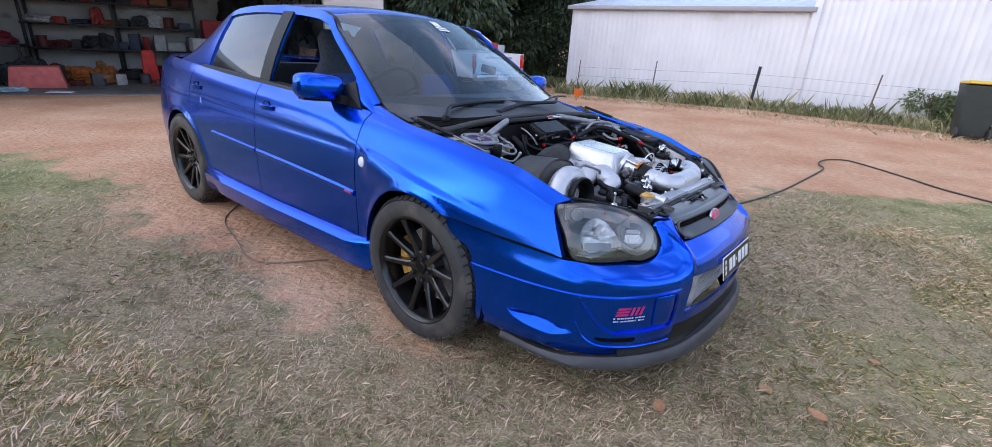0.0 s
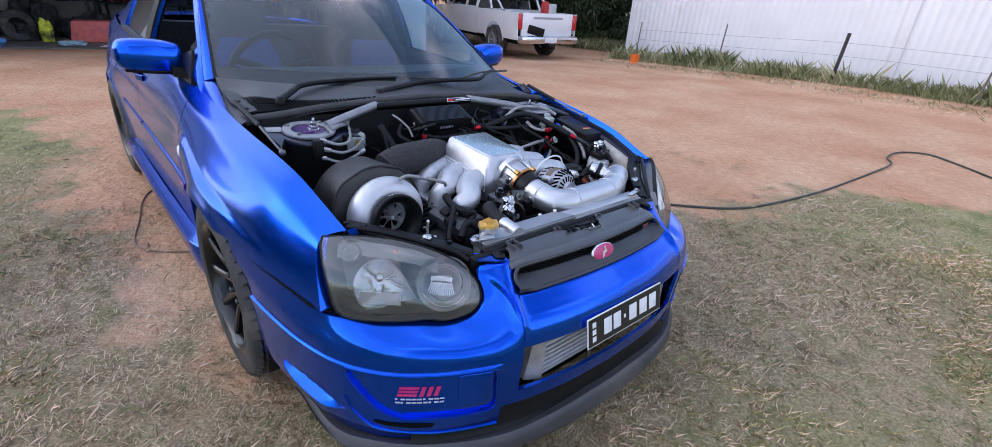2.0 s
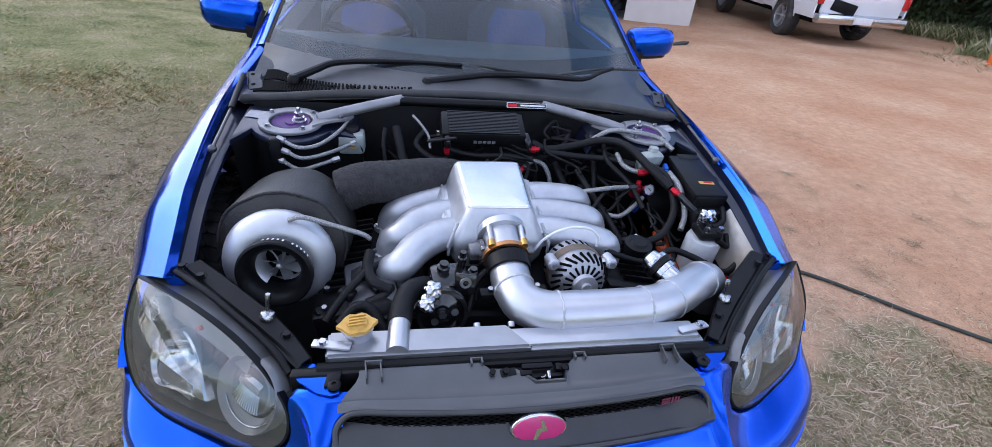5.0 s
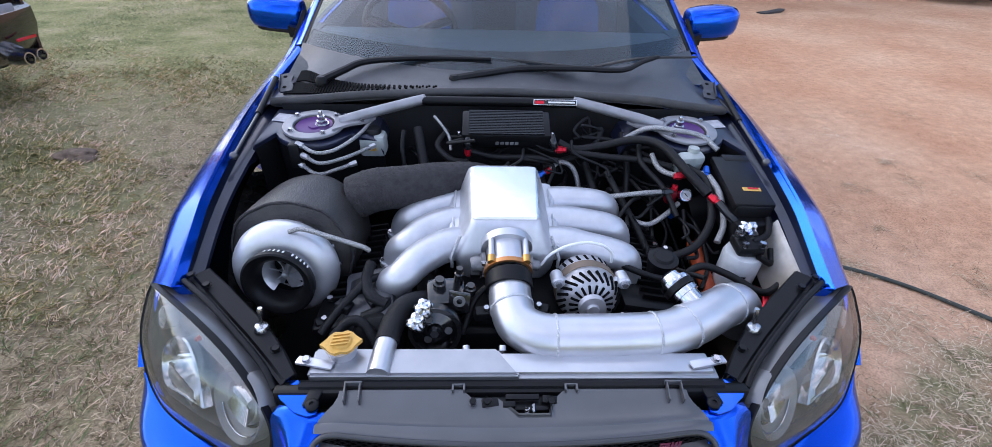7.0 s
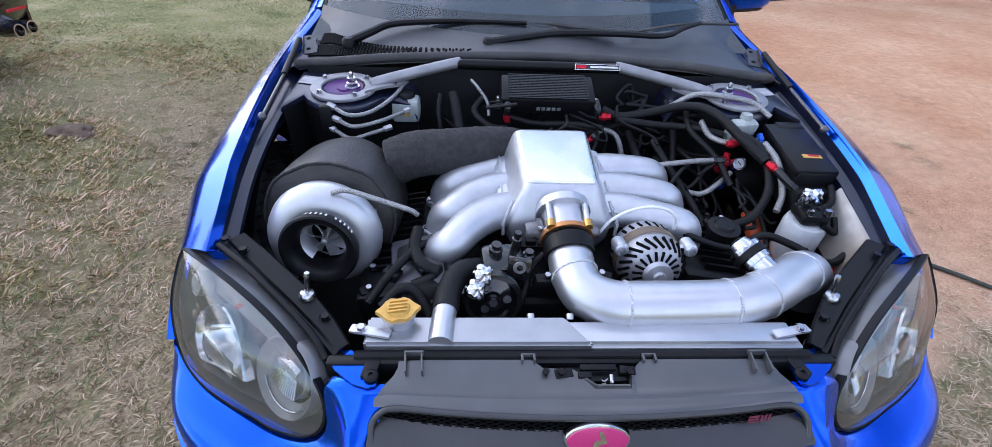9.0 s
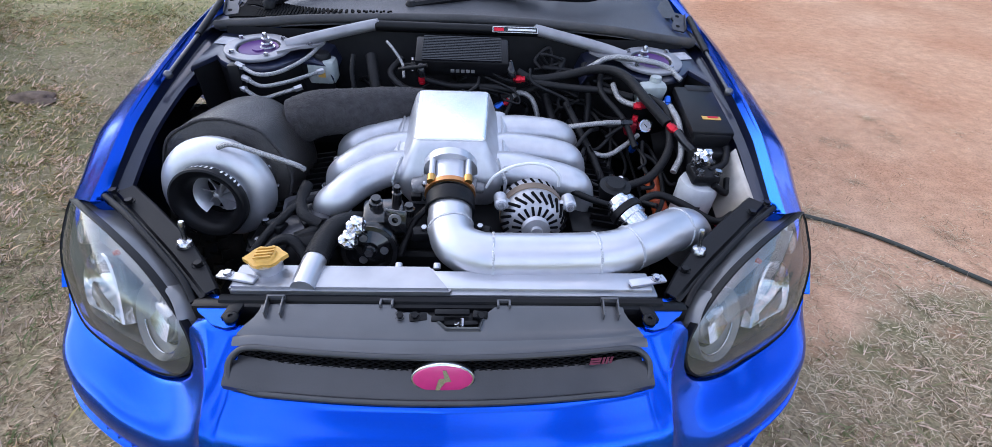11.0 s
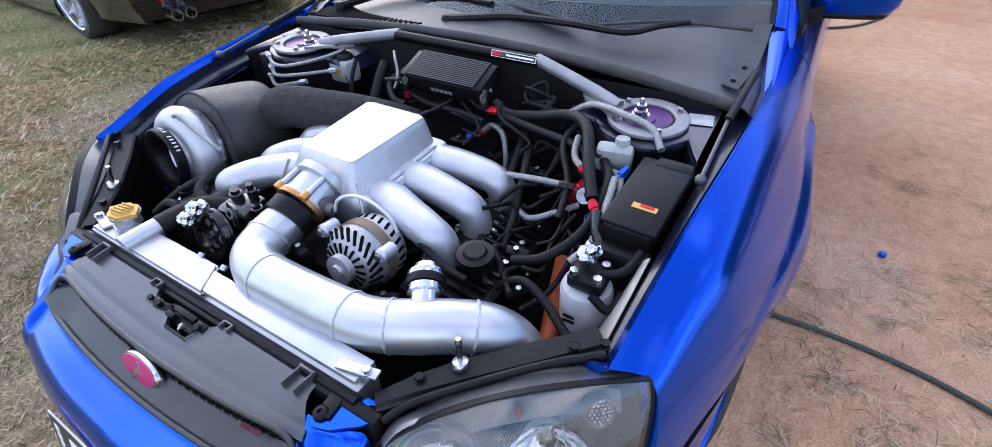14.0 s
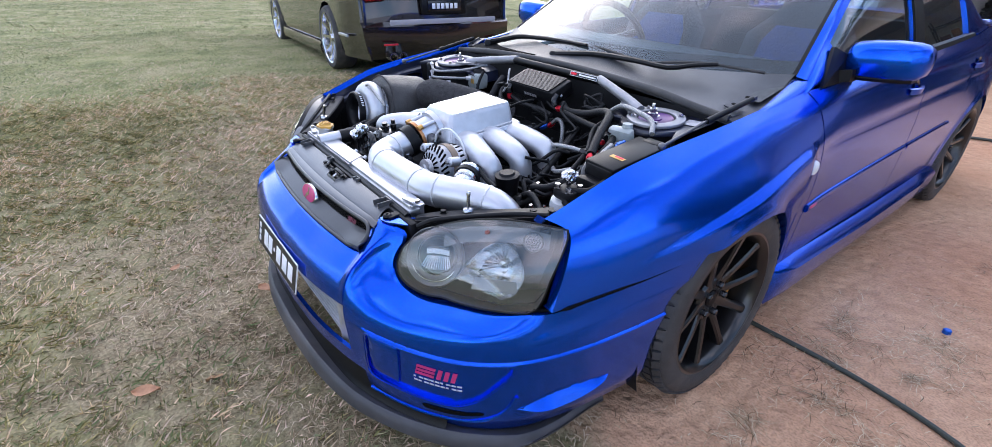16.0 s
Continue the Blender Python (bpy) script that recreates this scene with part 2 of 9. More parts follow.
ALU_DULL = mat("dull_aluminium", (0.5, 0.5, 0.52), 0.5, 0.8, vary=0.2, scale=30, bump=0.1, bump_scale=150)
GLOSS_BLACK = mat("black_enamel", (0.006, 0.006, 0.007), 0.16, coat=0.5, vary=0.3, scale=40)
CAM_COVER = mat("grey_cover_plastic", (0.045, 0.045, 0.052), 0.35, vary=0.25, scale=25, bump=0.05, bump_scale=200)
STEEL = mat("bright_steel", (0.5, 0.5, 0.52), 0.25, 1.0)
CHROME = mat("chrome", (0.6, 0.61, 0.64), 0.16, 1.0, vary=0.1, scale=60, bump=0.03, bump_scale=120)
HINGE = mat("hinge_steel_paint", (0.045, 0.046, 0.055), 0.4, 0.3, vary=0.3, scale=40)
GUTTER_STEEL = mat("dull_rod_steel", (0.12, 0.12, 0.13), 0.35, 0.7)
BRACE = mat("grey_brace", (0.28, 0.28, 0.30), 0.46, 0.6, vary=0.15, scale=20)
TANK = mat("tank_aluminium", (0.38, 0.385, 0.405), 0.36, 0.9, vary=0.08, scale=18, rough_vary=0.1)
# paler metal for the plenum's top: the sky's reflection put into its colour
SKY_PLATE = mat("sky_bright_aluminium", (0.80, 0.80, 0.82), 0.24, 1.0, vary=0.04, scale=20, rough_vary=0.06)
WELD = mat("weld_bead", (0.62, 0.63, 0.66), 0.45, 0.9, bump=0.6, bump_scale=350)
BRAID = mat("braided_steel", (0.34, 0.34, 0.345), 0.4, 0.75, vary=0.6, scale=500, bump=0.5, bump_scale=500)
HOSE = mat("black_hose", (0.005, 0.005, 0.006), 0.5, spec=0.25, vary=0.3, scale=90, bump=0.25, bump_scale=300)
WRAP = mat("heat_wrap", (0.03, 0.028, 0.03), 0.85, vary=0.4, scale=70, bump=0.6, bump_scale=200)
BLANKET = mat("turbo_blanket", (0.026, 0.0235, 0.0225), 0.40, vary=0.35, scale=30, bump=0.25, bump_scale=220)
REG_RED = mat("dark_red_anodised", (0.22, 0.008, 0.02), 0.35, 0.5)
RED_AN = mat("red_anodised", (0.6, 0.012, 0.03), 0.3, 0.6)
BLUE_AN = mat("blue_anodised", (0.01, 0.10, 0.5), 0.3, 0.6)
PURPLE = mat("purple_anodised", (0.06, 0.012, 0.11), 0.3, 0.6)
GOLD = mat("gold_caliper", (0.62, 0.33, 0.08), 0.4, 0.4, vary=0.2, scale=30)
YELLOW_CAP = mat("yellow_cap", (0.6, 0.35, 0.08), 0.45, 0.2, vary=0.15, scale=60)
ORANGE = mat("orange_silicone", (0.42, 0.07, 0.02), 0.5, vary=0.15, scale=50)
# much darker pink, for the small mark on the grille
DIM_MARK = mat("dark_pink_mark", (0.14, 0.02, 0.05), 0.4)
PINK = mat("pink_enamel", (0.52, 0.022, 0.16), 0.3, coat=0.6, vary=0.05, scale=90)
WHITE_PLASTIC = mat("white_plastic", (0.72, 0.74, 0.76), 0.4, vary=0.05, scale=30)
CLOUDY = mat("cloudy_plastic", (0.32, 0.35, 0.34), 0.4, vary=0.15, scale=40)
PALE_LABEL = mat("scuffed_silver_label", (0.40, 0.40, 0.43), 0.4, 0.2, vary=0.2, scale=60)
STICKER_WHITE = mat("white_sticker", (0.8, 0.8, 0.82), 0.5, vary=0.06, scale=60)
BAR = mat("cooler_bar_alloy", (0.62, 0.62, 0.64), 0.4, 0.6, vary=0.12, scale=40)
CORE = mat("intercooler_core", (0.2, 0.2, 0.205), 0.5, 0.6, vary=0.2, scale=60)
# haze here: weak diffuse veil painted in for the sky's sheen on windows
GLASS = glass("window_glass", (0.62, 0.80, 0.92), clear=0.92, ior=1.48, haze=0.010)
GLASS_DARK = glass("tinted_glass", (0.3, 0.32, 0.34), clear=0.34, ior=1.42, haze=0.02)
LENS = glass("headlight_lens", (0.95, 0.96, 0.95), clear=0.9, ior=1.7, rough=0.01, haze=0.035)
SEAT = mat("dark_seat", (0.03, 0.032, 0.04), 0.8, vary=0.3, scale=60, bump=0.3)
SEAT_BLUE = mat("blue_seat_cloth", (0.018, 0.045, 0.17), 0.8, vary=0.3, scale=60, bump=0.3)
HOLE = mat("black_gloss", (0.01, 0.01, 0.012), 0.2)
FRIT = mat("black_edge_band", (0.003, 0.0035, 0.005), 0.2, spec=0.2)

# ---- ground ----
HOUSE = pose(0, 0, 0, 0, 0, -20)


def fall(x, y):
    """The yard falls gently towards the house, and the lawn lies a little higher than the drive."""
    n = 0.342 * x + 0.94 * y
    z = -0.04 * min(max(n - 5, 0), 6.5)
    if x < -1.7:
        z += 0.30 * (1 - math.exp((x + 1.7) / 1.8)) * (1 - step(3.5, 7.0, n))
    return z


def grass_field(x, y):
    """Above 0 where lawn grows, below 0 on bare dirt."""
    right = -0.98 - 0.2 * max(y - 2.6, 0) - x - 0.36 * math.exp(-((y - 2.3) / 0.75) ** 2)
    front = -0.22 - 0.12 * max(x - 1.0, 0) - 1.2 * max(x - 3.35, 0) - y - 0.2 * math.exp(-((x - 1.0) / 0.6) ** 2)
    return max(right, front)


def greenness(x, y):
    """Where the lawn is still green: before the car and out on the open lawn."""
    g = 0.55 * step(0.95, 1.9, -y - 0.1 * x) + step(1.5, 2.7, -x) * 0.7 + 1.0 * noise.noise((x * 1.3, y * 1.3, 33)) + 0.4 * noise.noise((x * 4, y * 4, 34))
    return step(0.15, 0.9, g)


def ground_material():
    m = bpy.data.materials.new("dirt_and_lawn")
    m.use_nodes = True
    nt = m.node_tree
    b = nt.nodes["Principled BSDF"]
    b.inputs["Roughness"].default_value = 0.95
    b.inputs["Specular IOR Level"].default_value = 0.1
    co = nt.nodes.new("ShaderNodeTexCoord")
    link = nt.links.new

    def noi(sc, det=6.0):
        n = nt.nodes.new("ShaderNodeTexNoise")
        n.inputs["Scale"].default_value, n.inputs["Detail"].default_value = sc, det
        link(co.outputs["Object"], n.inputs["Vector"])
        return n.outputs["Fac"]

    def ramp(f, *stops):
        r = nt.nodes.new("ShaderNodeValToRGB")
        while len(r.color_ramp.elements) < len(stops):
            r.color_ramp.elements.new(0.5)
        for e, (p, c) in zip(r.color_ramp.elements, stops):
            e.position, e.color = p, (*c, 1)
        link(f, r.inputs["Fac"])
        return r.outputs["Color"]

    def mix(f, a, b_, kind="MIX"):
        n = nt.nodes.new("ShaderNodeMix")
        n.data_type, n.blend_type = "RGBA", kind
        for k, v in (("Factor", f), ("A", a), ("B", b_)):
            if isinstance(v, (int, float)):
                n.inputs[k].default_value = v
            else:
                link(v, n.inputs[k])
        return n.outputs["Result"]

    dirt = ramp(noi(0.9), (0.3, (0.57, 0.305, 0.18)), (0.55, (0.68, 0.415, 0.262)), (0.75, (0.74, 0.49, 0.33)))
    dirt = mix(0.75, dirt, ramp(noi(14), (0.3, (0.72, 0.69, 0.67)), (0.7, (1.0, 1.0, 1.0))), "MULTIPLY")
    dirt = mix(0.5, dirt, ramp(noi(130, 3), (0.36, (0.5, 0.47, 0.45)), (0.55, (1.0, 1.0, 1.0))), "MULTIPLY")
    soil = ramp(noi(7), (0.3, (0.20, 0.155, 0.090)), (0.5, (0.40, 0.315, 0.20)), (0.7, (0.25, 0.22, 0.112)))
    soil = mix(0.8, soil, ramp(noi(90, 4), (0.35, (0.42, 0.42, 0.40)), (0.62, (1.0, 1.0, 1.0))), "MULTIPLY")
    far = ramp(noi(2.6, 9), (0.3, (0.19, 0.205, 0.085)), (0.5, (0.34, 0.325, 0.15)), (0.7, (0.47, 0.40, 0.235)))
    att = nt.nodes.new("ShaderNodeAttribute")
    att.attribute_name = "lawn"
    fac = nt.nodes.new("ShaderNodeMath")
    fac.operation = "MULTIPLY_ADD"
    link(noi(3.5, 8), fac.inputs[0])
    fac.inputs[1].default_value = 1.1
    fac.inputs[2].default_value = -0.55
    add = nt.nodes.new("ShaderNodeMath")
    add.operation = "ADD"
    link(fac.outputs[0], add.inputs[0])
    link(att.outputs["Fac"], add.inputs[1])
    mask = ramp(add.outputs[0], (0.40, (0, 0, 0)), (0.62, (1, 1, 1)))
    att2 = nt.nodes.new("ShaderNodeAttribute")
    att2.attribute_name = "away"
    far = mix(0.7, far, ramp(noi(60, 5), (0.35, (0.35, 0.35, 0.32)), (0.62, (1.0, 1.0, 1.0))), "MULTIPLY")
    lawn = mix(att2.outputs["Fac"], soil, far)
    link(mix(mask, dirt, lawn), b.inputs["Base Color"])
    bp = nt.nodes.new("ShaderNodeBump")
    bp.inputs["Strength"].default_value, bp.inputs["Distance"].default_value = 0.9, 0.03
    hm = nt.nodes.new("ShaderNodeMath")
    hm.operation = "ADD"
    link(noi(22, 8), hm.inputs[0])
    link(noi(5, 4), hm.inputs[1])
    link(hm.outputs[0], bp.inputs["Height"])
    link(bp.outputs["Normal"], b.inputs["Normal"])
    return m


def axis_steps():
    near = list(np.arange(-6, 12.01, 0.12))
    out, d, v = [], 0.2, 0.0
    while v < 600:
        d *= 1.25
        v += d
        out.append(v)
    return [-6 - v for v in reversed(out)] + near + [12 + v for v in out]


def ground():
    xs = axis_steps()
    ys = xs
    nx = len(xs)
    verts, lawn, away = [], [], []
    for y in ys:
        for x in xs:
            z = fall(x, y)
            if abs(x) < 14 and abs(y) < 14:
                z += 0.02 * noise.noise((x * 0.9, y * 0.9, 3.1)) * step(1.1, 2.0, math.hypot(x, max(abs(y - 1.3) - 1.3, 0)))
            verts.append((x, y, z))
            lawn.append(min(max(0.5 + 0.9 * grass_field(x, y) + 0.25 * noise.noise((x * 0.8, y * 0.8, 9)), 0), 1))
            away.append(max(step(2.0, 4.6, math.hypot(x, y) + 0.9 * noise.noise((x * 0.9, y * 0.9, 41))), 0.6 * greenness(x, y)))
    faces = [(j * nx + i, j * nx + i + 1, (j + 1) * nx + i + 1, (j + 1) * nx + i) for j in range(len(ys) - 1) for i in range(nx - 1)]
    ob = part("ground", (verts, [], faces), ground_material(), None, "reddish dirt yard giving way to patchy dry lawn", category="ground", kind="structure")
    for name, vals in (("lawn", lawn), ("away", away)):
        a = ob.data.attributes.new(name, "FLOAT", "POINT")
        a.data.foreach_set("value", vals)
    return ob


ground()


def blade_material(name, stops):
    m = bpy.data.materials.new(name)
    m.use_nodes = True
    nt = m.node_tree
    b = nt.nodes["Principled BSDF"]
    b.inputs["Roughness"].default_value = 0.7
    b.inputs["Specular IOR Level"].default_value = 0.25
    g = nt.nodes.new("ShaderNodeNewGeometry")
    r = nt.nodes.new("ShaderNodeValToRGB")
    while len(r.color_ramp.elements) < len(stops):
        r.color_ramp.elements.new(0.5)
    for e, (p, c) in zip(r.color_ramp.elements, stops):
        e.position, e.color = p, (*c, 1)
    n = nt.nodes.new("ShaderNodeTexNoise")
    n.inputs["Scale"].default_value = 0.9
    n.inputs["Detail"].default_value = 3
    co = nt.nodes.new("ShaderNodeTexCoord")
    nt.links.new(co.outputs["Object"], n.inputs["Vector"])
    ma = nt.nodes.new("ShaderNodeMath")
    ma.operation = "MULTIPLY_ADD"
    ma.inputs[1].default_value, ma.inputs[2].default_value = 1.6, -0.8
    nt.links.new(n.outputs["Fac"], ma.inputs[0])
    ad = nt.nodes.new("ShaderNodeMath")
    ad.operation = "ADD"
    nt.links.new(g.outputs["Random Per Island"], ad.inputs[0])
    nt.links.new(ma.outputs[0], ad.inputs[1])
    nt.links.new(ad.outputs[0], r.inputs["Fac"])
    nt.links.new(r.outputs["Color"], b.inputs["Base Color"])
    return m


BLADE = blade_material("grass_blades", ((0.0, (0.134, 0.168, 0.062)), (0.35, (0.253, 0.246, 0.117)), (0.55, (0.416, 0.318, 0.212)), (0.8, (0.565, 0.416, 0.294)), (1.0, (0.744, 0.558, 0.424))))
GREEN = blade_material("green_blades", ((0.0, (0.141, 0.129, 0.045)), (0.3, (0.295, 0.256, 0.091)), (0.55, (0.513, 0.404, 0.181)), (0.75, (0.744, 0.527, 0.335)), (1.0, (0.922, 0.673, 0.503))))


def blades(name, pts, height, width, flat, label, rng, lean=0.9, material=None):
    """Many bent blades, each a pair of triangles."""
    n = len(pts)
    P = np.array(pts)
    a = rng.uniform(0, 2 * np.pi, n)
    h = height * rng.uniform(0.5, 1.3, n)
    d = np.stack([np.cos(a), np.sin(a), np.zeros(n)], 1)
    side = np.stack([-np.sin(a), np.cos(a), np.zeros(n)], 1) * (width * rng.uniform(0.6, 1.3, n))[:, None]
    ln = (lean * rng.uniform(0.2, 1.6, n))[:, None] * h[:, None]
    up = np.array([0, 0, 1.0]) * h[:, None]
    v0, v1 = P - side, P + side
    v2 = P + d * ln * 0.4 + up * 0.62 * flat + side * 0.8
    v3 = P + d * ln + up * flat
    V = np.stack([v0, v1, v2, v3], 1).reshape(-1, 3)
    base = np.arange(n) * 4
    F = np.stack([base, base + 1, base + 2, base, base + 2, base + 3], 1).reshape(-1)
    me = bpy.data.meshes.new(name)
    me.vertices.add(n * 4)
    me.vertices.foreach_set("co", V.ravel())
    me.loops.add(n * 6)
    me.loops.foreach_set("vertex_index", F)
    me.polygons.add(n * 2)
    me.polygons.foreach_set("loop_start", np.arange(n * 2) * 3)
    me.update()
    me.validate()
    me.materials.append(material or BLADE)
    return tagged(new(name, me), label, "grass", kind="stuff")


def scatter(n, x0, x1, y0, y1, keep, rng):
    out = []
    for x, y in zip(rng.uniform(x0, x1, n), rng.uniform(y0, y1, n)):
        k = keep(x, y)
        if k > rng.random():
            out.append((x, y, fall(x, y) - 0.002))
    return out


rng = np.random.default_rng(4)
def near(x, y):
    """1 on the trodden grass round the car, falling unevenly to 0 where the mown lawn takes over."""
    return step(-0.1, 1.3, min(x + 4.6, 4.8 - x, y + 3.4, 3.6 - y) + 0.5 * noise.noise((x * 0.9, y * 0.9, 71)) + 0.25 * noise.noise((x * 3, y * 3, 72)))


def clump(x, y):
    """Grass stands in small clumps with bare soil between them."""
    return 0.12 + 0.88 * step(-0.22, 0.28, noise.noise((x * 11, y * 11, 51)) + 0.5 * noise.noise((x * 26, y * 26, 52)))


def lawn_keep(x, y):
    f = grass_field(x, y) + 0.35 * noise.noise((x * 0.8, y * 0.8, 9)) + 0.35 * noise.noise((x * 3, y * 3, 2))
    dens = 0.5 + 0.5 * noise.noise((x * 1.7, y * 1.7, 5))
    return near(x, y) * clump(x, y) * step(-0.12, 0.35, f) * (0.45 + 0.55 * dens) * (1.0 if math.hypot(x, y + 1.2) < 3.2 else 0.35)


blades("lawn", scatter(480000, -4.6, 4.8, -3.4, 3.6, lawn_keep, rng), 0.026, 0.0019, 0.85, "short dry lawn, part straw and part green", rng, 1.3)


def strands(name, pts, length, width, label, rng, material):
    """Withered runners that lie on the soil, each a bent ribbon."""
    n, k = len(pts), 3
    P = np.array(pts)
    a = rng.uniform(0, 2 * np.pi, n)
    bend = rng.normal(0, 0.28, n)
    ln = length * rng.uniform(0.35, 1.4, n) / (k - 1)
    w = width * rng.uniform(0.5, 1.3, n)
    lift = rng.uniform(0.001, 0.011, n)
    rows, q = [], P.copy()
    for j in range(k):
        z = lift * (0.35, 1.0, 0.3)[j] + 0.001
        side = np.stack([-np.sin(a), np.cos(a), np.zeros(n)], 1) * (w * (0.7, 1, 0.3)[j])[:, None]
        c = q + np.stack([0 * z, 0 * z, z], 1)
        rows += [c - side, c + side]
        q = q + np.stack([np.cos(a), np.sin(a), np.zeros(n)], 1) * ln[:, None]
        a = a + bend
    V = np.stack(rows, 1).reshape(-1, 3)
    base = (np.arange(n) * 2 * k)[:, None]
    F = np.concatenate([base + np.array([2 * j, 2 * j + 1, 2 * j + 3, 2 * j + 2]) for j in range(k - 1)], 1).reshape(-1)
    me = bpy.data.meshes.new(name)
    me.vertices.add(n * 2 * k)
    me.vertices.foreach_set("co", V.ravel())
    me.loops.add(len(F))
    me.loops.foreach_set("vertex_index", F)
    me.polygons.add(len(F) // 4)
    me.polygons.foreach_set("loop_start", np.arange(len(F) // 4) * 4)
    me.update()
    me.validate()
    me.materials.append(material)
    return tagged(new(name, me), label, "grass", kind="stuff")


STRAW = blade_material("withered_runners", ((0.0, (0.088, 0.055, 0.028)), (0.3, (0.264, 0.179, 0.101)), (0.55, (0.528, 0.389, 0.241)), (0.8, (0.64, 0.50, 0.335)), (1.0, (0.74, 0.61, 0.43))))


def thatch_keep(x, y):
    f = grass_field(x, y) + 0.35 * noise.noise((x * 0.8, y * 0.8, 9)) + 0.4 * noise.noise((x * 3, y * 3, 2))
    dens = 0.5 + 0.8 * noise.noise((x * 2.3, y * 2.3, 15)) + 0.5 * noise.noise((x * 7, y * 7, 25))
    return near(x, y) * (0.06 + 0.94 * step(-0.25, 0.2, f)) * (0.4 + 0.6 * clump(x, y)) * min(max(0.35 + 0.75 * dens, 0.12), 1) * (1 - 0.6 * greenness(x, y)) * (1.0 if math.hypot(x, y + 1.0) < 3.0 else 0.55)


def green_keep(x, y):
    f = grass_field(x, y) + 0.35 * noise.noise((x * 0.8, y * 0.8, 9)) - 0.25
    return near(x, y) * clump(x, y) * step(-0.1, 0.3, f) * greenness(x, y)


blades("green_lawn", scatter(760000, -4.6, 3.8, -3.4, 3.6, green_keep, rng), 0.026, 0.0018, 0.85, "patches of short green grass among the straw", rng, 1.3, GREEN)
strands("withered_grass", scatter(560000, -4.4, 3.8, -3.2, 3.0, thatch_keep, rng), 0.034, 0.0012, "withered grass runners lying on bare soil", rng, STRAW)
def far_keep(x, y):
    return (1 - near(x, y)) * step(-0.1, 0.4, grass_field(x, y) + 0.4 * noise.noise((x * 0.8, y * 0.8, 9))) * 0.9
GREEN_FAR = blade_material("mown_lawn_blades", ((0.0, (0.092, 0.120, 0.058)), (0.3, (0.199, 0.228, 0.102)), (0.55, (0.352, 0.347, 0.186)), (0.78, (0.531, 0.443, 0.288)), (1.0, (0.756, 0.575, 0.422))))
blades("lawn_edge", scatter(400000, -9.0, 6.0, -4.0, 8.5, far_keep, rng), 0.019, 0.0018, 0.8, "mown green lawn further off", rng, 1.2, GREEN_FAR)


def farther_keep(x, y):
    if x > -8.8 and y < 8.3:
        return 0
    return step(-0.1, 0.4, grass_field(x, y) + 0.4 * noise.noise((x * 0.8, y * 0.8, 9))) * (0.5 + 0.5 * noise.noise((x * 0.6, y * 0.6, 61)))


blades("lawn_beyond", scatter(150000, -24.0, -3.0, -9.0, 12.0, farther_keep, rng), 0.035, 0.004, 0.8, "open green lawn behind the dark wagon", rng, 1.2, GREEN_FAR)

# dry leaves blown onto the lawn
LEAF_DRY = mat("dry_leaf", (0.42, 0.21, 0.11), 0.7, vary=0.2, scale=60)
for x, y, size, turn in ((-.543, -1.024, .075, 20), (-.167, -1.485, .085, 65), (-.95, -1.30, .06, 140), (.42, -1.62, .055, 100)):
    rows = []
    for u in np.linspace(0, 1, 9):
        w = .30 * math.sin(math.pi * u ** .8) * size
        rows.append([Vector(((u - .5) * size, w * v, .012 + .10 * size * (v * v + (u - .5) ** 2))) for v in (-1, -.5, 0, .5, 1)])
    leaf = part("fallen_leaf", shell(grid(BM(), rows), .0006), LEAF_DRY, None, "dry orange-brown leaf lying on the lawn", category="leaf")
    leaf.matrix_world = pose(x, y, fall(x, y) + .012, 0, 0, turn)

# ---- the blue car: body ----
# x to the car's left, y to its tail, z up; the origin on the ground under the front axle
CAR = thing("car", "blue four-door sedan with its bonnet off, standing on patchy grass", "car", pose(0, 0, 0, 0, 1.5, 0))
WHEEL_Z, ARCH = 0.317, 0.348

nose = curve([(0, -1.045, 0), (0.2, -1.036, 0), (0.36, -1.01, 0), (0.48, -0.972, 0), (0.60, -0.915, 0), (0.70, -0.84, 0), (0.775, -0.735, 0),
              (0.818, -0.60, 0), (0.842, -0.45, 0), (0.856, -0.30, 0), (0.868, -0.10, 0)], 400)
nose_len = [0.0]
for a, b in zip(nose, nose[1:]):
    nose_len.append(nose_len[-1] + (b - a).length)
IN_MID = [(0.19, 0.034), (0.23, 0.022), (0.28, 0.013), (0.34, 0.008), (0.40, 0.004), (0.46, 0.0), (0.50, 0.003), (0.53, 0.010), (0.55, 0.020), (0.565, 0.032), (0.585, 0.060), (0.606, 0.086), (0.62, 0.102), (0.655, 0.133), (0.69, 0.165)]
IN_SIDE = [(0.19, 0.036), (0.23, 0.022), (0.28, 0.013), (0.34, 0.008), (0.40, 0.004), (0.46, 0.0), (0.54, 0.0), (0.58, 0.006), (0.64, 0.02), (0.70, 0.05)]


def nose_frame(q):
    """Place, outward normal and length along the nose's curve at a share q of it."""
    f = q * 400
    i = min(int(f), 399)
    p = nose[i].lerp(nose[i + 1], f - i)
    d = (nose[min(i + 2, 400)] - nose[max(i - 1, 0)]).normalized()
    if q < 1e-6:
        d = Vector((1, 0, 0))
    return p, Vector((d.y, -d.x, 0)), nose_len[i] + (nose_len[i + 1] - nose_len[i]) * (f - i)


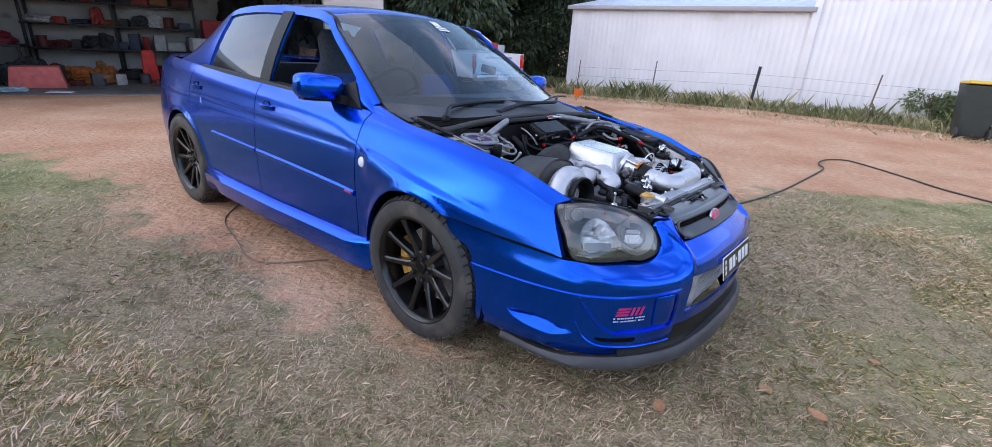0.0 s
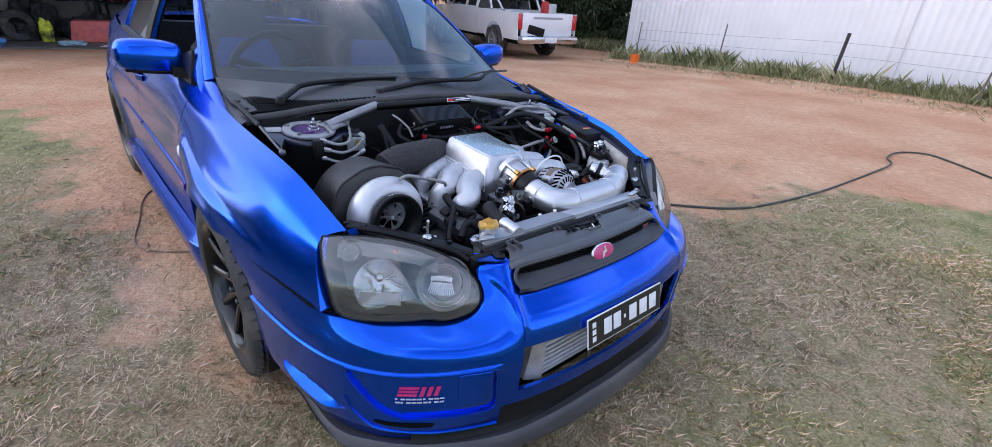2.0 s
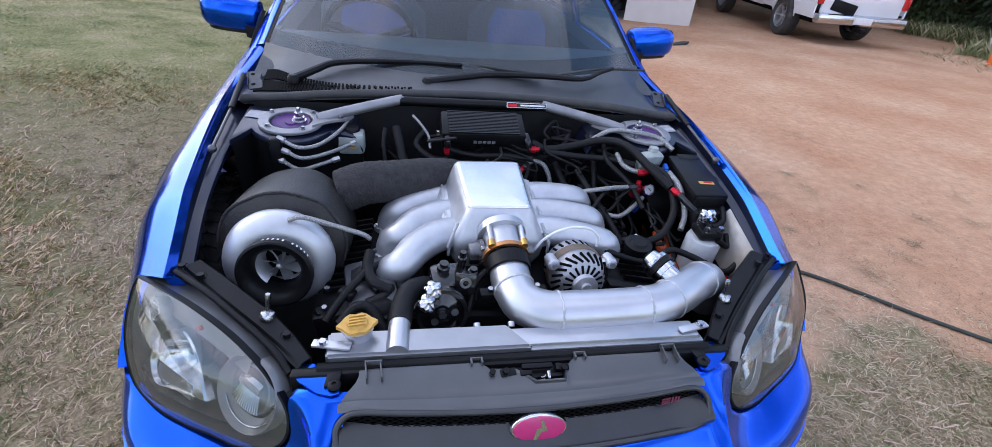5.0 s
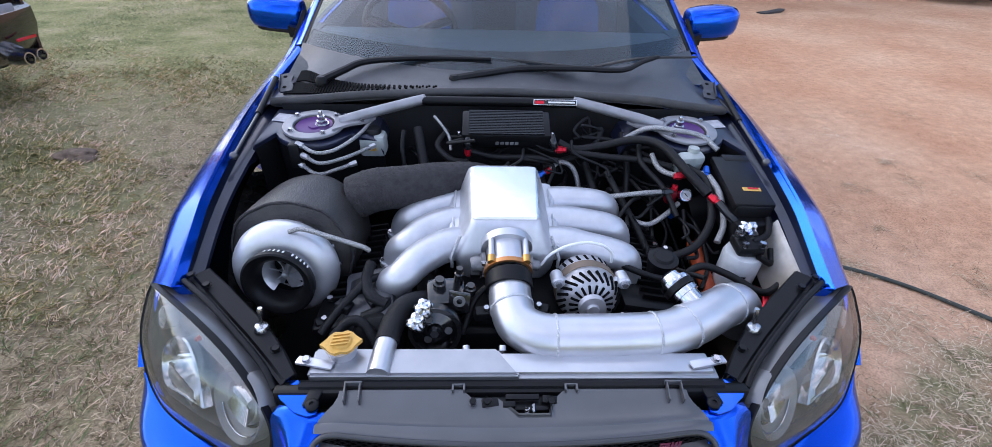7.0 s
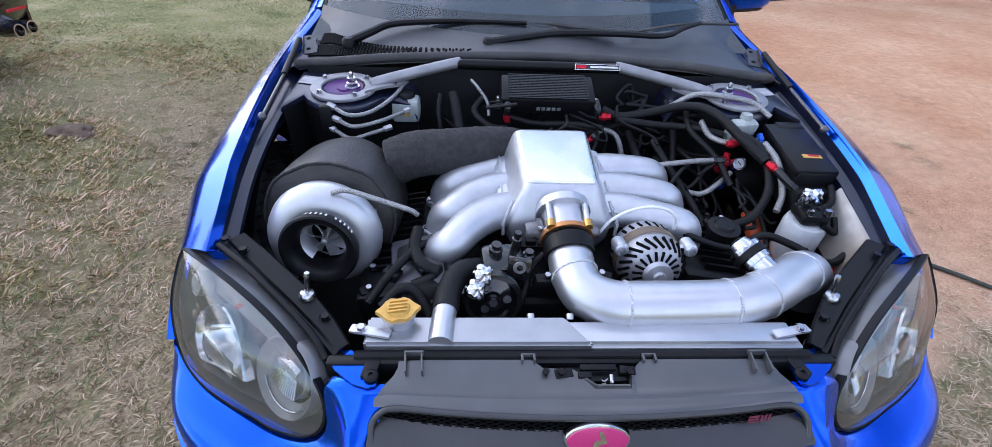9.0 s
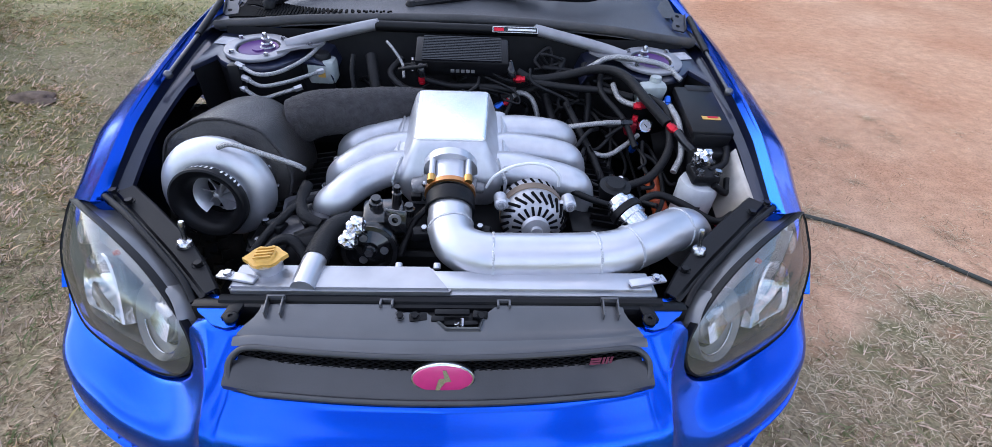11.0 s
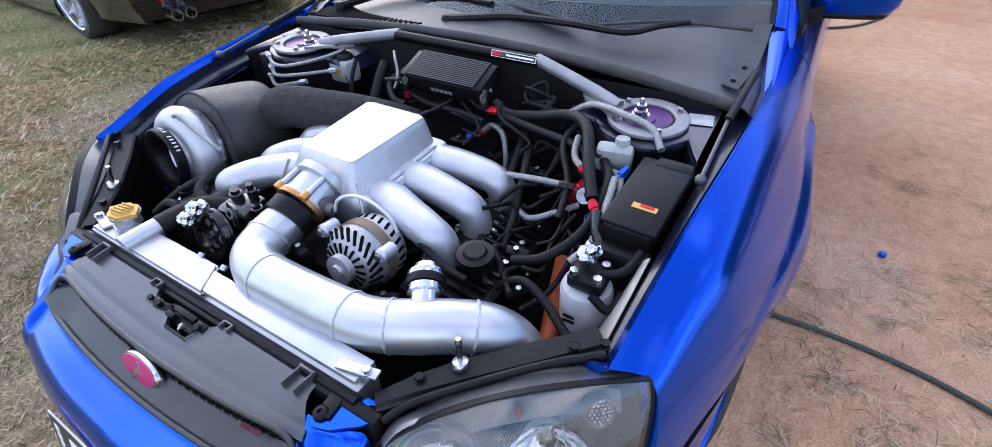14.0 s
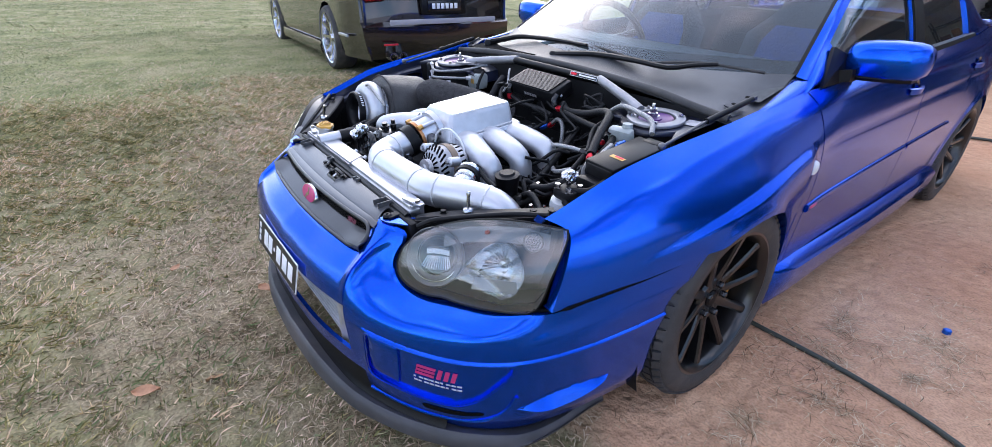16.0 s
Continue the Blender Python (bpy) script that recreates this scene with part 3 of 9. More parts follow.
def nose_point(q, z):
    """The bumper's skin at a share q of the nose's curve and a height z."""
    p, n, ell = nose_frame(q)
    w_s = step(0.74, 0.865, p.x)
    inset = float(lerp_table(IN_SIDE, z)[0]) * w_s + float(lerp_table(IN_MID, z)[0]) * (1 - w_s)
    # the side below the crease stands a little proud, with a ledge
    inset -= 0.006 * (1 - step(0.4530, 0.4572, z)) * step(0.42, 0.50, ell) * step(0.215, 0.26, z)
    return Vector((p.x - n.x * inset, p.y - n.y * inset, z))


def skin(ell, z, push, s):
    """A point over the bumper's skin, at a length along its curve; s names the side."""
    q = float(np.interp(ell, nose_len, np.linspace(0, 1, 401)))
    n = nose_frame(q)[1]
    p = nose_point(q, z) + n * push
    return Vector((p.x * s, p.y, p.z))


def q_of_x(x):
    return next(i for i in range(401) if nose[i].x >= x) / 400


def q_of_y(y):
    return next(i for i in range(401) if nose[i].y >= y) / 400


# upper edge of the bumper: beside the grille, round the headlight and along the fender's seam
TOP_EDGE = [(.362, .366, -.880, .672), (.375, .398, -.872, .673), (.388, .430, -.842, .670), (.402, .432, -.846, .650), (.416, .427, -.866, .620), (.43, .428, -.877, .594),
            (.45, .444, -.884, .568), (.475, .475, -.880, .549), (.53, .53, -.859, .539), (.60, .60, -.820, .546), (.67, .69, -.767, .549), (.73, .755, -.700, .559),
            (.775, .783, -.655, .564), (.805, .808, -.565, .574), (.83, .830, -.455, .582), (.848, .850, -.300, .596), (.8546, .862, -.182, .606)]
TOP_WAY = [(.362, .2, .75, .6), (.388, .5, .65, .4), (.416, .75, .45, .15), (.45, .4, .75, .35), (.53, -.05, .88, .30), (.70, -.2, .75, .45), (.775, -.15, .1, .95), (.8565, -.12, .02, .98)]


def top_column(q, zb, m, q_end=None):
    x = min(nose_frame(q)[0].x, .8546)
    T, way = Vector(lerp_table(TOP_EDGE, x)), Vector(lerp_table(TOP_WAY, x)).normalized()
    P = nose_point(q, zb)
    k = (T - P).length * 0.48
    A, B = P + Vector((0, 0, k)), T - way * k
    mid = 1 - step(.362, .405, x)
    out = []
    for j in range(m + 1):
        t = j / m
        c = P * (1 - t) ** 3 + A * 3 * t * (1 - t) ** 2 + B * 3 * t * t * (1 - t) + T * t ** 3
        out.append(c.lerp(nose_point(q, zb + (0.672 - zb) * t), mid) if mid > 0 else c)
    return out


PANEL = [(.478, .449), (.462, .436), (.457, .40), (.453, .33), (.462, .305), (.50, .300), (.60, .299), (.70, .300), (.742, .312), (.785, .342), (.83, .392), (.856, .430), (.852, .446), (.83, .450), (.70, .450), (.56, .450)]
SCOOP = [(.868, .298), (.91, .318), (.96, .331), (1.04, .336), (1.128, .322), (1.10, .302), (1.04, .284), (.96, .275), (.91, .284)]


def loop2(pts, n):
    return [(p.x, p.y) for p in curve([(a, b, 0) for a, b in pts + pts[:1]], n)[:-1]]


def inside(pts, x, y):
    r = False
    for (x0, y0), (x1, y1) in zip(pts, pts[1:] + pts[:1]):
        if (y0 > y) != (y1 > y) and x < (x1 - x0) * (y - y0) / (y1 - y0) + x0:
            r = not r
    return r


def scaled(pts, k):
    cx, cy = sum(p[0] for p in pts) / len(pts), sum(p[1] for p in pts) / len(pts)
    return [(cx + (x - cx) * k, cy + (y - cy) * k) for x, y in pts]


def bumper():
    bm = BM()
    qg, qo, qp = q_of_x(0.362), q_of_x(0.386), q_of_x(0.43)
    holes = [scaled(loop2(PANEL, 60), 0.97), scaled(loop2(SCOOP, 40), 0.92)]
    zs_low = list(np.linspace(0.205, 0.4530, 54)) + [0.4551, 0.4575]
    for s in (1, -1):
        def put(qs, zs, end=False):
            rows = []
            for z in zs:
                row = []
                for q in qs:
                    if end:
                        h = min(abs(z - WHEEL_Z), ARCH - 0.02)
                        q = qp + (q_of_y(-math.sqrt(ARCH ** 2 - h * h)) - qp) * (q - qp) / (1 - qp)
                    p = nose_point(q, z)
                    row.append((Vector((p.x * s, p.y, p.z)), nose_frame(q)[2], z))
                rows.append(row)
            vs = [[bm.verts.new(p[0]) for p in r] for r in rows]
            for j in range(len(rows) - 1):
                for i in range(len(qs) - 1):
                    e, z = (rows[j][i][1] + rows[j][i + 1][1]) / 2, (rows[j][i][2] + rows[j + 1][i][2]) / 2
                    if not (end and any(inside(h, e, z) for h in holes)):
                        bm.faces.new((vs[j][i], vs[j][i + 1], vs[j + 1][i + 1], vs[j + 1][i]))
        put(np.linspace(0, qo, 25), np.linspace(0.296, 0.342, 6))
        put(np.linspace(0, qg, 25), [0.492 + 0.180 * j / 26 for j in range(17)])
        put(np.linspace(qo, qp, 6), list(np.linspace(0.296, 0.4530, 20)) + [0.4551, 0.4575])
        put(np.linspace(qp, 1, 170), zs_low, True)
        cols = [top_column(q, 0.492, 26) for q in np.linspace(qg, qo, 8)]
        grid(bm, [[Vector((p.x * s, p.y, p.z)) for p in c] for c in cols])
        q_arch = q_of_y(-math.sqrt(ARCH ** 2 - (0.4575 - WHEEL_Z) ** 2))
        cols = [top_column(q, 0.4575, 26) for q in np.linspace(qo, q_arch, 130)]
        grid(bm, [[Vector((p.x * s, p.y, p.z)) for p in c] for c in cols])
    bmesh.ops.remove_doubles(bm, verts=bm.verts, dist=0.0004)
    # turn the free edges inwards
    bmesh.ops.recalc_face_normals(bm, faces=bm.faces)
    rim = [e for e in bm.edges if e.is_boundary]
    got = bmesh.ops.extrude_edge_only(bm, edges=rim)
    for v in [g for g in got["geom"] if isinstance(g, bmesh.types.BMVert)]:
        v.co += Vector((-0.012 * (1 if v.co.x > 0 else -1) * step(0.3, 0.8, abs(v.co.x)), 0.012, 0))
    ob = part("front_bumper", bm, BLUE, CAR, "glossy blue front bumper with blanked fog lamp panels", smooth=50)
    for s in (1, -1):
        out = loop2(PANEL, 90)
        rows = [[skin(e, z, p, s) for e, z in scaled(out, k)] for k, p in ((1.03, .0004), (1.022, .0016), (1.006, .0014), (0.990, -.009), (0.975, -.010), (0.8, -.009), (0.6, -.009), (0.4, -.009), (0.2, -.009), (0.01, -.009))]
        pan = part("fog_lamp_panel", grid(BM(), rows, close_u=True), BLUE, ob, "blue blanking panel over the fog lamp")
        pad = loop2([(.478, .440), (.470, .430), (.466, .33), (.475, .318), (.51, .316), (.55, .318), (.558, .33), (.566, .43), (.556, .441), (.52, .441)], 60)
        rows = [[skin(e, z, p, s) for e, z in scaled(pad, k)] for k, p in ((1.0, -.010), (.985, -.004), (.95, -.0025), (.6, -.0025), (.3, -.0025), (.01, -.0025))]
        part("blanking_pad", grid(BM(), rows, close_u=True), BLUE, pan)
        # scoop before the wheel: a ramp that falls inwards
        up, lo = curve([(a, b, 0) for a, b in SCOOP[:5]], 24), curve([(a, b, 0) for a, b in SCOOP[:1] + SCOOP[:4:-1] + SCOOP[4:5]], 24)
        rows = []
        for i in range(25):
            d = step(0, .35, i / 24) * (1 - step(.9, 1.0, i / 24))
            a, b = lo[i], up[i]
            col = [(a.lerp(b, -.12), 0), (a, .007 * d + .001)] + [(a.lerp(b, t), .007 * d + .001 - (.045 * d + .002) * t) for t in (.2, .4, .6, .8, .93)] + [(b, -.03 * d), (b.lerp(a, -.03), .001), (b.lerp(a, -.10), .0005)]
            rows.append([skin(p.x, p.y, h, s) for p, h in col])
        part("brake_scoop", grid(BM(), rows), BLUE, ob)
        bm = BM()
        tube(bm, [skin(e, z, .0, s) for e, z in ((.864, .345), (.845, .305), (.81, .272), (.76, .252), (.65, .240), (.55, .234), (.44, .228))], .0055, 8, 40)
        part("bumper_bead", bm, BLUE, ob)
        slot = loop2([(.63, .266), (.70, .268), (.775, .276), (.782, .288), (.74, .286), (.66, .284), (.625, .280)], 40)
        part("bumper_slot", grid(BM(), [[skin(e, z, .0012, s) for e, z in scaled(slot, k)] for k in (1, .6, .02)], close_u=True), DARK, ob)
    return ob


BUMPER = bumper()

# splitter lip under the bumper
bm = BM()
for s in (1, -1):
    rows = []
    for k in range(81):
        q = k / 80 * q_of_y(-0.44)
        p, n, ell = nose_frame(q)
        out = 0.018 - 0.018 * step(0.35, 0.8, ell) - 0.05 * step(0.85, 1.18, ell)
        zb = 0.152 + 0.006 * step(0.2, 0.7, ell) - 0.010 * step(0.9, 1.15, ell)
        zt = 0.226 - 0.022 * step(0.1, 0.5, ell) - 0.030 * step(0.75, 1.1, ell)
        rows.append([Vector((s * (p.x + n.x * o), p.y + n.y * o, z)) for o, z in ((out - .05, zt - .012), (out - .012, zt), (out - .004, zt - .006), (out, zt - .02), (out + .004, zb + .012), (out, zb), (out - .012, zb - .003), (out - .08, zb))])
    grid(bm, rows)
bmesh.ops.remove_doubles(bm, verts=bm.verts, dist=0.0004)
part("splitter_lip", bm, LIP, CAR, "scuffed grey rubber splitter lip")
bm = BM()
for s in (1, -1):
    rows = []
    for z, out in ((0.305, 0.03), (0.29, 0.024), (0.22, 0.022), (0.205, 0.01)):
        row = []
        for k in range(0, 181, 6):
            p, n, ell = nose_frame(k / 400)
            row.append(Vector((s * (p.x - n.x * out), p.y - n.y * out, z)))
        rows.append(row)
    grid(bm, rows)
bmesh.ops.remove_doubles(bm, verts=bm.verts, dist=0.0004)
part("lower_grille", bm, BLACK_PLASTIC, CAR)

SIDE = [
    (-0.68, .79, .40, .79, .45, .79, .50, .787, .560, .778, .62, .766, .68, .743, .727, .684, .750),
    (-0.36, .845, .30, .852, .40, .856, .50, .855, .60, .842, .68, .814, .745, .774, .798, .709, .832),
    (0.0, .86, .25, .875, .40, .886, .55, .892, .655, .872, .725, .83, .79, .790, .846, .738, .881),
    (0.35, .845, .22, .850, .36, .858, .50, .866, .63, .858, .735, .84, .80, .799, .874, .745, .914),
    (0.62, .83, .22, .838, .36, .845, .50, .848, .63, .845, .735, .834, .81, .81, .888, .768, .932),
    (1.60, .83, .22, .84, .36, .847, .50, .850, .63, .846, .735, .836, .82, .814, .905, .778, .957),
    (2.20, .835, .22, .845, .36, .855, .50, .860, .63, .85, .74, .836, .825, .812, .915, .772, .978),
    (2.54, .84, .25, .85, .40, .866, .52, .870, .64, .852, .745, .83, .835, .80, .925, .755, .992),
    (2.95, .82, .28, .83, .40, .84, .52, .832, .64, .815, .75, .79, .845, .765, .935, .715, 1.005),
    (3.22, .745, .28, .755, .40, .765, .52, .765, .64, .752, .75, .735, .85, .71, .94, .65, 1.01),
    (3.38, .62, .30, .63, .40, .64, .52, .64, .64, .63, .75, .62, .85, .60, .94, .55, 1.0),
]


def side_line(y, n=30):
    v = lerp_table(SIDE, y)
    return curve([(v[i], 0, v[i + 1]) for i in range(0, 16, 2)], n)


def side_bottom(y):
    for yc in (0.0, 2.54):
        if abs(y - yc) < ARCH:
            a = WHEEL_Z + math.sqrt(ARCH ** 2 - (y - yc) ** 2)
            return a if y - yc > -0.16 or yc > 1 else max(a if y > -0.172 else 0, 0)
    return 0.22


def seam_z(y):
    return 0.572 + (0.622 - 0.572) * (y + 0.68) / 0.50


def fender_crease(y, z):
    zc = float(np.interp(y, [-0.5, -0.2, 0.1, 0.36], [0.625, 0.685, 0.735, 0.775]))
    return 0.016 * (1 - step(zc - 0.004, zc + 0.012, z)) * step(-0.55, 0.0, y) * (1 - step(0.30, 0.40, y)) * step(zc - 0.16, zc - 0.03, z)


def flare(y, z):
    o = 0.0
    for yc in (0.0, 2.54):
        r = math.hypot(y - yc, z - WHEEL_Z)
        o += 0.008 * math.exp(-((r - ARCH) / 0.022) ** 2)
    return o


def side_panel(y0, y1, n, m=34, fender=False):
    ys = {y0 + (y1 - y0) * i / n for i in range(n + 1)}
    for yc in (0.0, 2.54):
        for k in range(41):
            y = yc - ARCH * math.cos(math.pi * k / 40) * 0.9999
            if y0 < y < y1:
                ys.add(y)
    rows = []
    for y in sorted(ys):
        line = side_line(y, 60)
        zb = seam_z(y) if fender and y < -0.172 else side_bottom(y)
        zs = [p.z for p in line]
        u0 = float(np.interp(zb, zs, range(61)))
        row = []
        for j in range(m + 1):
            u = u0 + (60 - u0) * j / m
            k = min(int(u), 59)
            p = line[k].lerp(line[k + 1], u - k)
            x = p.x + flare(y, p.z) + (fender_crease(y, p.z) if fender else 0)
            # a pressed line along the doors
            x -= 0.006 * math.exp(-((p.z - 0.755 - 0.03 * (y - 0.4) / 2) / 0.012) ** 2) * step(0.42, 0.5, y) * (1 - step(2.7, 3.2, y))
            yy = y
            if fender and y < -0.40:
                lean = -0.672 + min((p.z - 0.571) / 0.171, 1) * 0.087 - 0.66 * max(0, 0.735 - p.x)
                yy = y + (lean + 0.68) * (-0.40 - y) / 0.28
            row.append(Vector((x, yy, p.z)))
        # fold the panel's lower and upper edges inwards
        row.insert(0, row[0] + Vector((-0.03, 0, 0.004)))
        row.append(row[-1] + Vector((-0.012, 0, -0.02)))
        rows.append(row)
    rows.insert(0, [p + Vector((-0.025, 0.002, 0)) for p in rows[0]])
    rows.append([p + Vector((-0.025, -0.002, 0)) for p in rows[-1]])
    return grid(BM(), rows)


for name, y0, y1, n, f, lab in (("front_fender", -0.68, 0.426, 44, True, ""), ("front_door", 0.432, 1.427, 24, False, ""), ("rear_door", 1.433, 2.375, 26, False, ""), ("rear_quarter_panel", 2.381, 3.38, 26, False, "")):
    bm = side_panel(y0, y1, n, fender=f)
    b2 = mirrored(bm)
    part(name, bm, BLUE, CAR, lab)
    part(name, b2, BLUE, CAR, lab)

# gap between fender and bumper
for s in (1, -1):
    way = [(s * .745, -.69, .562)]
    for y in np.linspace(-.64, -.20, 14):
        line = side_line(y, 60)
        z = seam_z(y) - .003
        way.append((s * (float(np.interp(z, [p.z for p in line], [p.x for p in line])) + flare(y, z) - .0025), y, z))
    part("fender_gap", tube(BM(), way, .0042, 8, 40), DARK, CAR)

# rub strips along the doors
for s in (1, -1):
    for y0, y1 in ((0.445, 1.42), (1.44, 2.02)):
        rows = []
        for y in np.linspace(y0, y1, 14):
            z = 0.545 + 0.026 * (y - 0.44)
            line = side_line(y, 60)
            x = float(np.interp(z, [p.z for p in line], [p.x for p in line]))
            rows.append([Vector((s * (x + o), y, z + dz)) for o, dz in ((-.002, -.016), (.006, -.013), (.009, -.004), (.009, .006), (.005, .013), (-.002, .016))])
        part("rub_strip", grid(BM(), rows, caps=True), BLUE, CAR)
    bm = BM()
    x = float(np.interp(0.547, [p.z for p in side_line(0.48)], [p.x for p in side_line(0.48)]))
    box(bm, (.003, .05, .012), pose(s * (x + .0095), .485, .547, 1.5), .001)
    part("strip_mark", bm, PINK, CAR, "small pink mark")
# wheel wells, sills and underside
for s in (1, -1):
    for yc in (0.0, 2.54):
        bm = BM()
        rows = [[Vector((s * x, yc + (ARCH + 0.03) * math.cos(a), WHEEL_Z + (ARCH + 0.03) * math.sin(a))) for a in (math.pi * (k / 24 * 1.24 - 0.12) for k in range(25))] for x in ((0.845, 0.60, 0.56) if s > 0 or yc > 0 else (0.845, 0.77, 0.76))]
        grid(bm, rows)
        part("wheel_well", bm, BLACK_PLASTIC, CAR)
    # side skirt
    bm = BM()
    rows = []
    for y, x, zt, zb in ((0.30, .84, .345, .20), (0.36, .875, .338, .17), (0.5, .882, .318, .165), (1.2, .885, .30, .165), (1.9, .885, .295, .165), (2.16, .885, .31, .17), (2.22, .845, .315, .19)):
        rows.append([Vector((s * px, y, pz)) for px, pz in ((x - .045, zt + .01), (x - .012, zt - .004), (x, zt - .02), (x - .004, (zt + zb) / 2), (x - .02, zb + .01), (x - .06, zb))])
    grid(bm, rows)
    part("side_skirt", bm, BLUE, CAR)
    # indicator on the fender
    bm = BM()
    lathe(bm, ((0.0, 0.012), (0.013, 0.011), (0.021, 0.007), (0.025, 0.0)), aim((s * 0.862, 0.365, 0.712), (s, 0, 0)), 20)
    part("side_indicator", bm, WHITE_PLASTIC, CAR, "round clear side indicator")
    # door handles
    for y, z in ((1.285, 0.838), (2.26, 0.852)):
        bm = BM()
        rows = [[Vector((s * (0.828 + 0.018 * math.sin(math.pi * k / 10) + dx), y - 0.075 + 0.15 * k / 10, z + dz)) for k in range(11)] for dx, dz in ((0, -.013), (.01, -.011), (.012, .011), (0, .013))]
        grid(bm, rows, close_v=True)
        part("door_handle", bm, BLUE, CAR)
        bm = BM()
        lathe(bm, ((0.0, -0.006), (0.03, -0.004), (0.042, 0.003)), aim((s * 0.831, y + 0.01, z - 0.004), (s, 0, 0.12)), 20)
        part("handle_recess", bm, HOLE, CAR)
bm = BM()
box(bm, (1.30, 3.9, 0.05), pose(0, 1.45, 0.2))
part("underbody", bm, DARK, CAR)

# ---- roof, glass and cabin ----
RAIL = [(0.40, .745, .905), (0.46, .733, .945), (0.75, .655, 1.155), (0.9, .612, 1.246), (1.02, .575, 1.338), (1.25, .565, 1.372), (1.6, .565, 1.385), (2.0, .555, 1.375), (2.28, .55, 1.33), (2.55, .60, 1.17), (2.78, .665, 1.01)]


def upper(y, v):
    """The cabin's side between the belt line (v = 0) and the roof rail (v = 1)."""
    lo = side_line(y)[-1]
    x, z = lerp_table(RAIL, y)
    b = Vector((lo.x - 0.012, y, lo.z - 0.004))
    t = Vector((x, y, max(z, b.z)))
    p = b.lerp(t, v)
    p.x += 0.018 * math.sin(math.pi * v)
    return p


for s in (1, -1):
    flip = lambda p: Vector((p.x * s, p.y, p.z))
    cuts = [0.41, 0.5, 0.62, 0.70, 0.8, 0.9, 1.0, 1.1, 1.2, 1.30, 1.385, 1.475, 1.55, 1.7, 1.85, 2.0, 2.13, 2.22, 2.3, 2.4, 2.5, 2.6, 2.7, 2.77]
    vs = [0, 0.05, 0.2, 0.4, 0.6, 0.8, 0.9, 1.0]
    bm, wf, wr = BM(), BM(), BM()
    for a, b in zip(cuts, cuts[1:]):
        for c, d in zip(vs, vs[1:]):
            in_f, in_r = 0.62 <= a and b <= 1.385, 1.475 <= a and b <= 2.22
            hole = (in_f or in_r) and c >= 0.05 and d <= 0.9
            q = [flip(upper(*k)) for k in ((a, c), (b, c), (b, d), (a, d))]
            tgt = (wf if in_f else wr) if hole else bm
            if hole:
                q = [p - Vector((s * 0.012, 0, 0)) for p in q]
            tgt.faces.new([tgt.verts.new(p) for p in q])
    for b_ in (bm, wf, wr):
        bmesh.ops.remove_doubles(b_, verts=b_.verts, dist=0.0004)
    lining = bm.copy()
    for v in lining.verts:
        v.co.x -= s * 0.034
    rows = [[flip(upper(y, 0.055)) - Vector((s * .036, 0, 0)), flip(upper(y, 0.0)) + Vector((-s * .06, 0, .008)), flip(upper(y, 0.0)) + Vector((-s * .085, 0, -.02)), flip(upper(y, 0.0)) + Vector((-s * .09, 0, -.45))] for y in np.linspace(0.46, 2.6, 24)]
    part("door_card", grid(BM(), rows), SEAT, CAR, "dark lining of the doors")
    part("cabin_lining", lining, SEAT, CAR, "dark cloth lining inside the cabin")
    shell(bm, 0.02)
    part("cabin_side", bm, BLUE, CAR)
    if s > 0:
        part("front_window", wf, GLASS, CAR).visible_shadow = False
    else:
        wf.free()
    part("rear_window", wr, GLASS_DARK, CAR).visible_shadow = False
    # black trims: belt, pillar
    bm = BM()
    rows = [[flip(upper(y, v)) + Vector((s * o, 0, 0)) for y in np.linspace(0.60, 2.30, 30)] for v, o in ((-0.01, 0.006), (0.0, 0.014), (0.05, 0.012), (0.055, -0.01))]
    grid(bm, rows)
    part("window_trim", bm, BLACK_PLASTIC, CAR)
    bm = BM()
    rows = [[flip(upper(y, v)) + Vector((s * 0.006, 0, 0)) for v in np.linspace(0.02, 0.93, 8)] for y in (1.375, 1.485)]
    grid(bm, rows)
    shell(bm, 0.008)
    part("pillar_trim", bm, BLACK_PLASTIC, CAR)
    # mirror: a rounded shell on a foot
    bm = BM()
    rows = []
    for k, (dx, w, h) in enumerate(((0.0, .036, .034), (.003, .052, .046), (.009, .062, .053), (.022, .068, .057), (.06, .075, .062), (.12, .078, .064), (.17, .074, .060), (.198, .064, .052), (.213, .046, .038), (.219, .02, .018))):
        cx, cy, cz = 0.752 + dx, 0.70 + 0.02 * dx / 0.2, 1.0 + 0.012 * dx / 0.2
        row = []
        for i in range(20):
            a = 2 * math.pi * i / 20
            ca, sa = math.cos(a), math.sin(a)
            row.append(Vector((s * cx, cy + w * math.copysign(abs(ca) ** 0.62, ca) * (1.0 if ca < 0 else 0.5), cz + h * math.copysign(abs(sa) ** 0.62, sa))))
        rows.append(row)
    grid(bm, rows, close_u=True, caps=True)
    mir = part("door_mirror", bm, BLUE, CAR, "blue door mirror shell")
    bm = BM()
    rows = []
    for dx, w in ((.004, .03), (.012, .05), (.05, .06), (.12, .062), (.17, .055), (.192, .035)):
        rows.append([Vector((s * (0.752 + dx), 0.70 + 0.1 * dx + w * a * (1.0 if a < 0 else 0.5), .944 + 0.06 * dx + z)) for a, z in ((-1.0, .012), (-1.06, .004), (-.9, -.006), (.9, -.006), (1.0, .006), (.9, .014))])
    grid(bm, rows, close_u=True, caps=True)
    part("mirror_base", bm, BLACK_PLASTIC, mir, "black plastic underside")
    bm = BM()
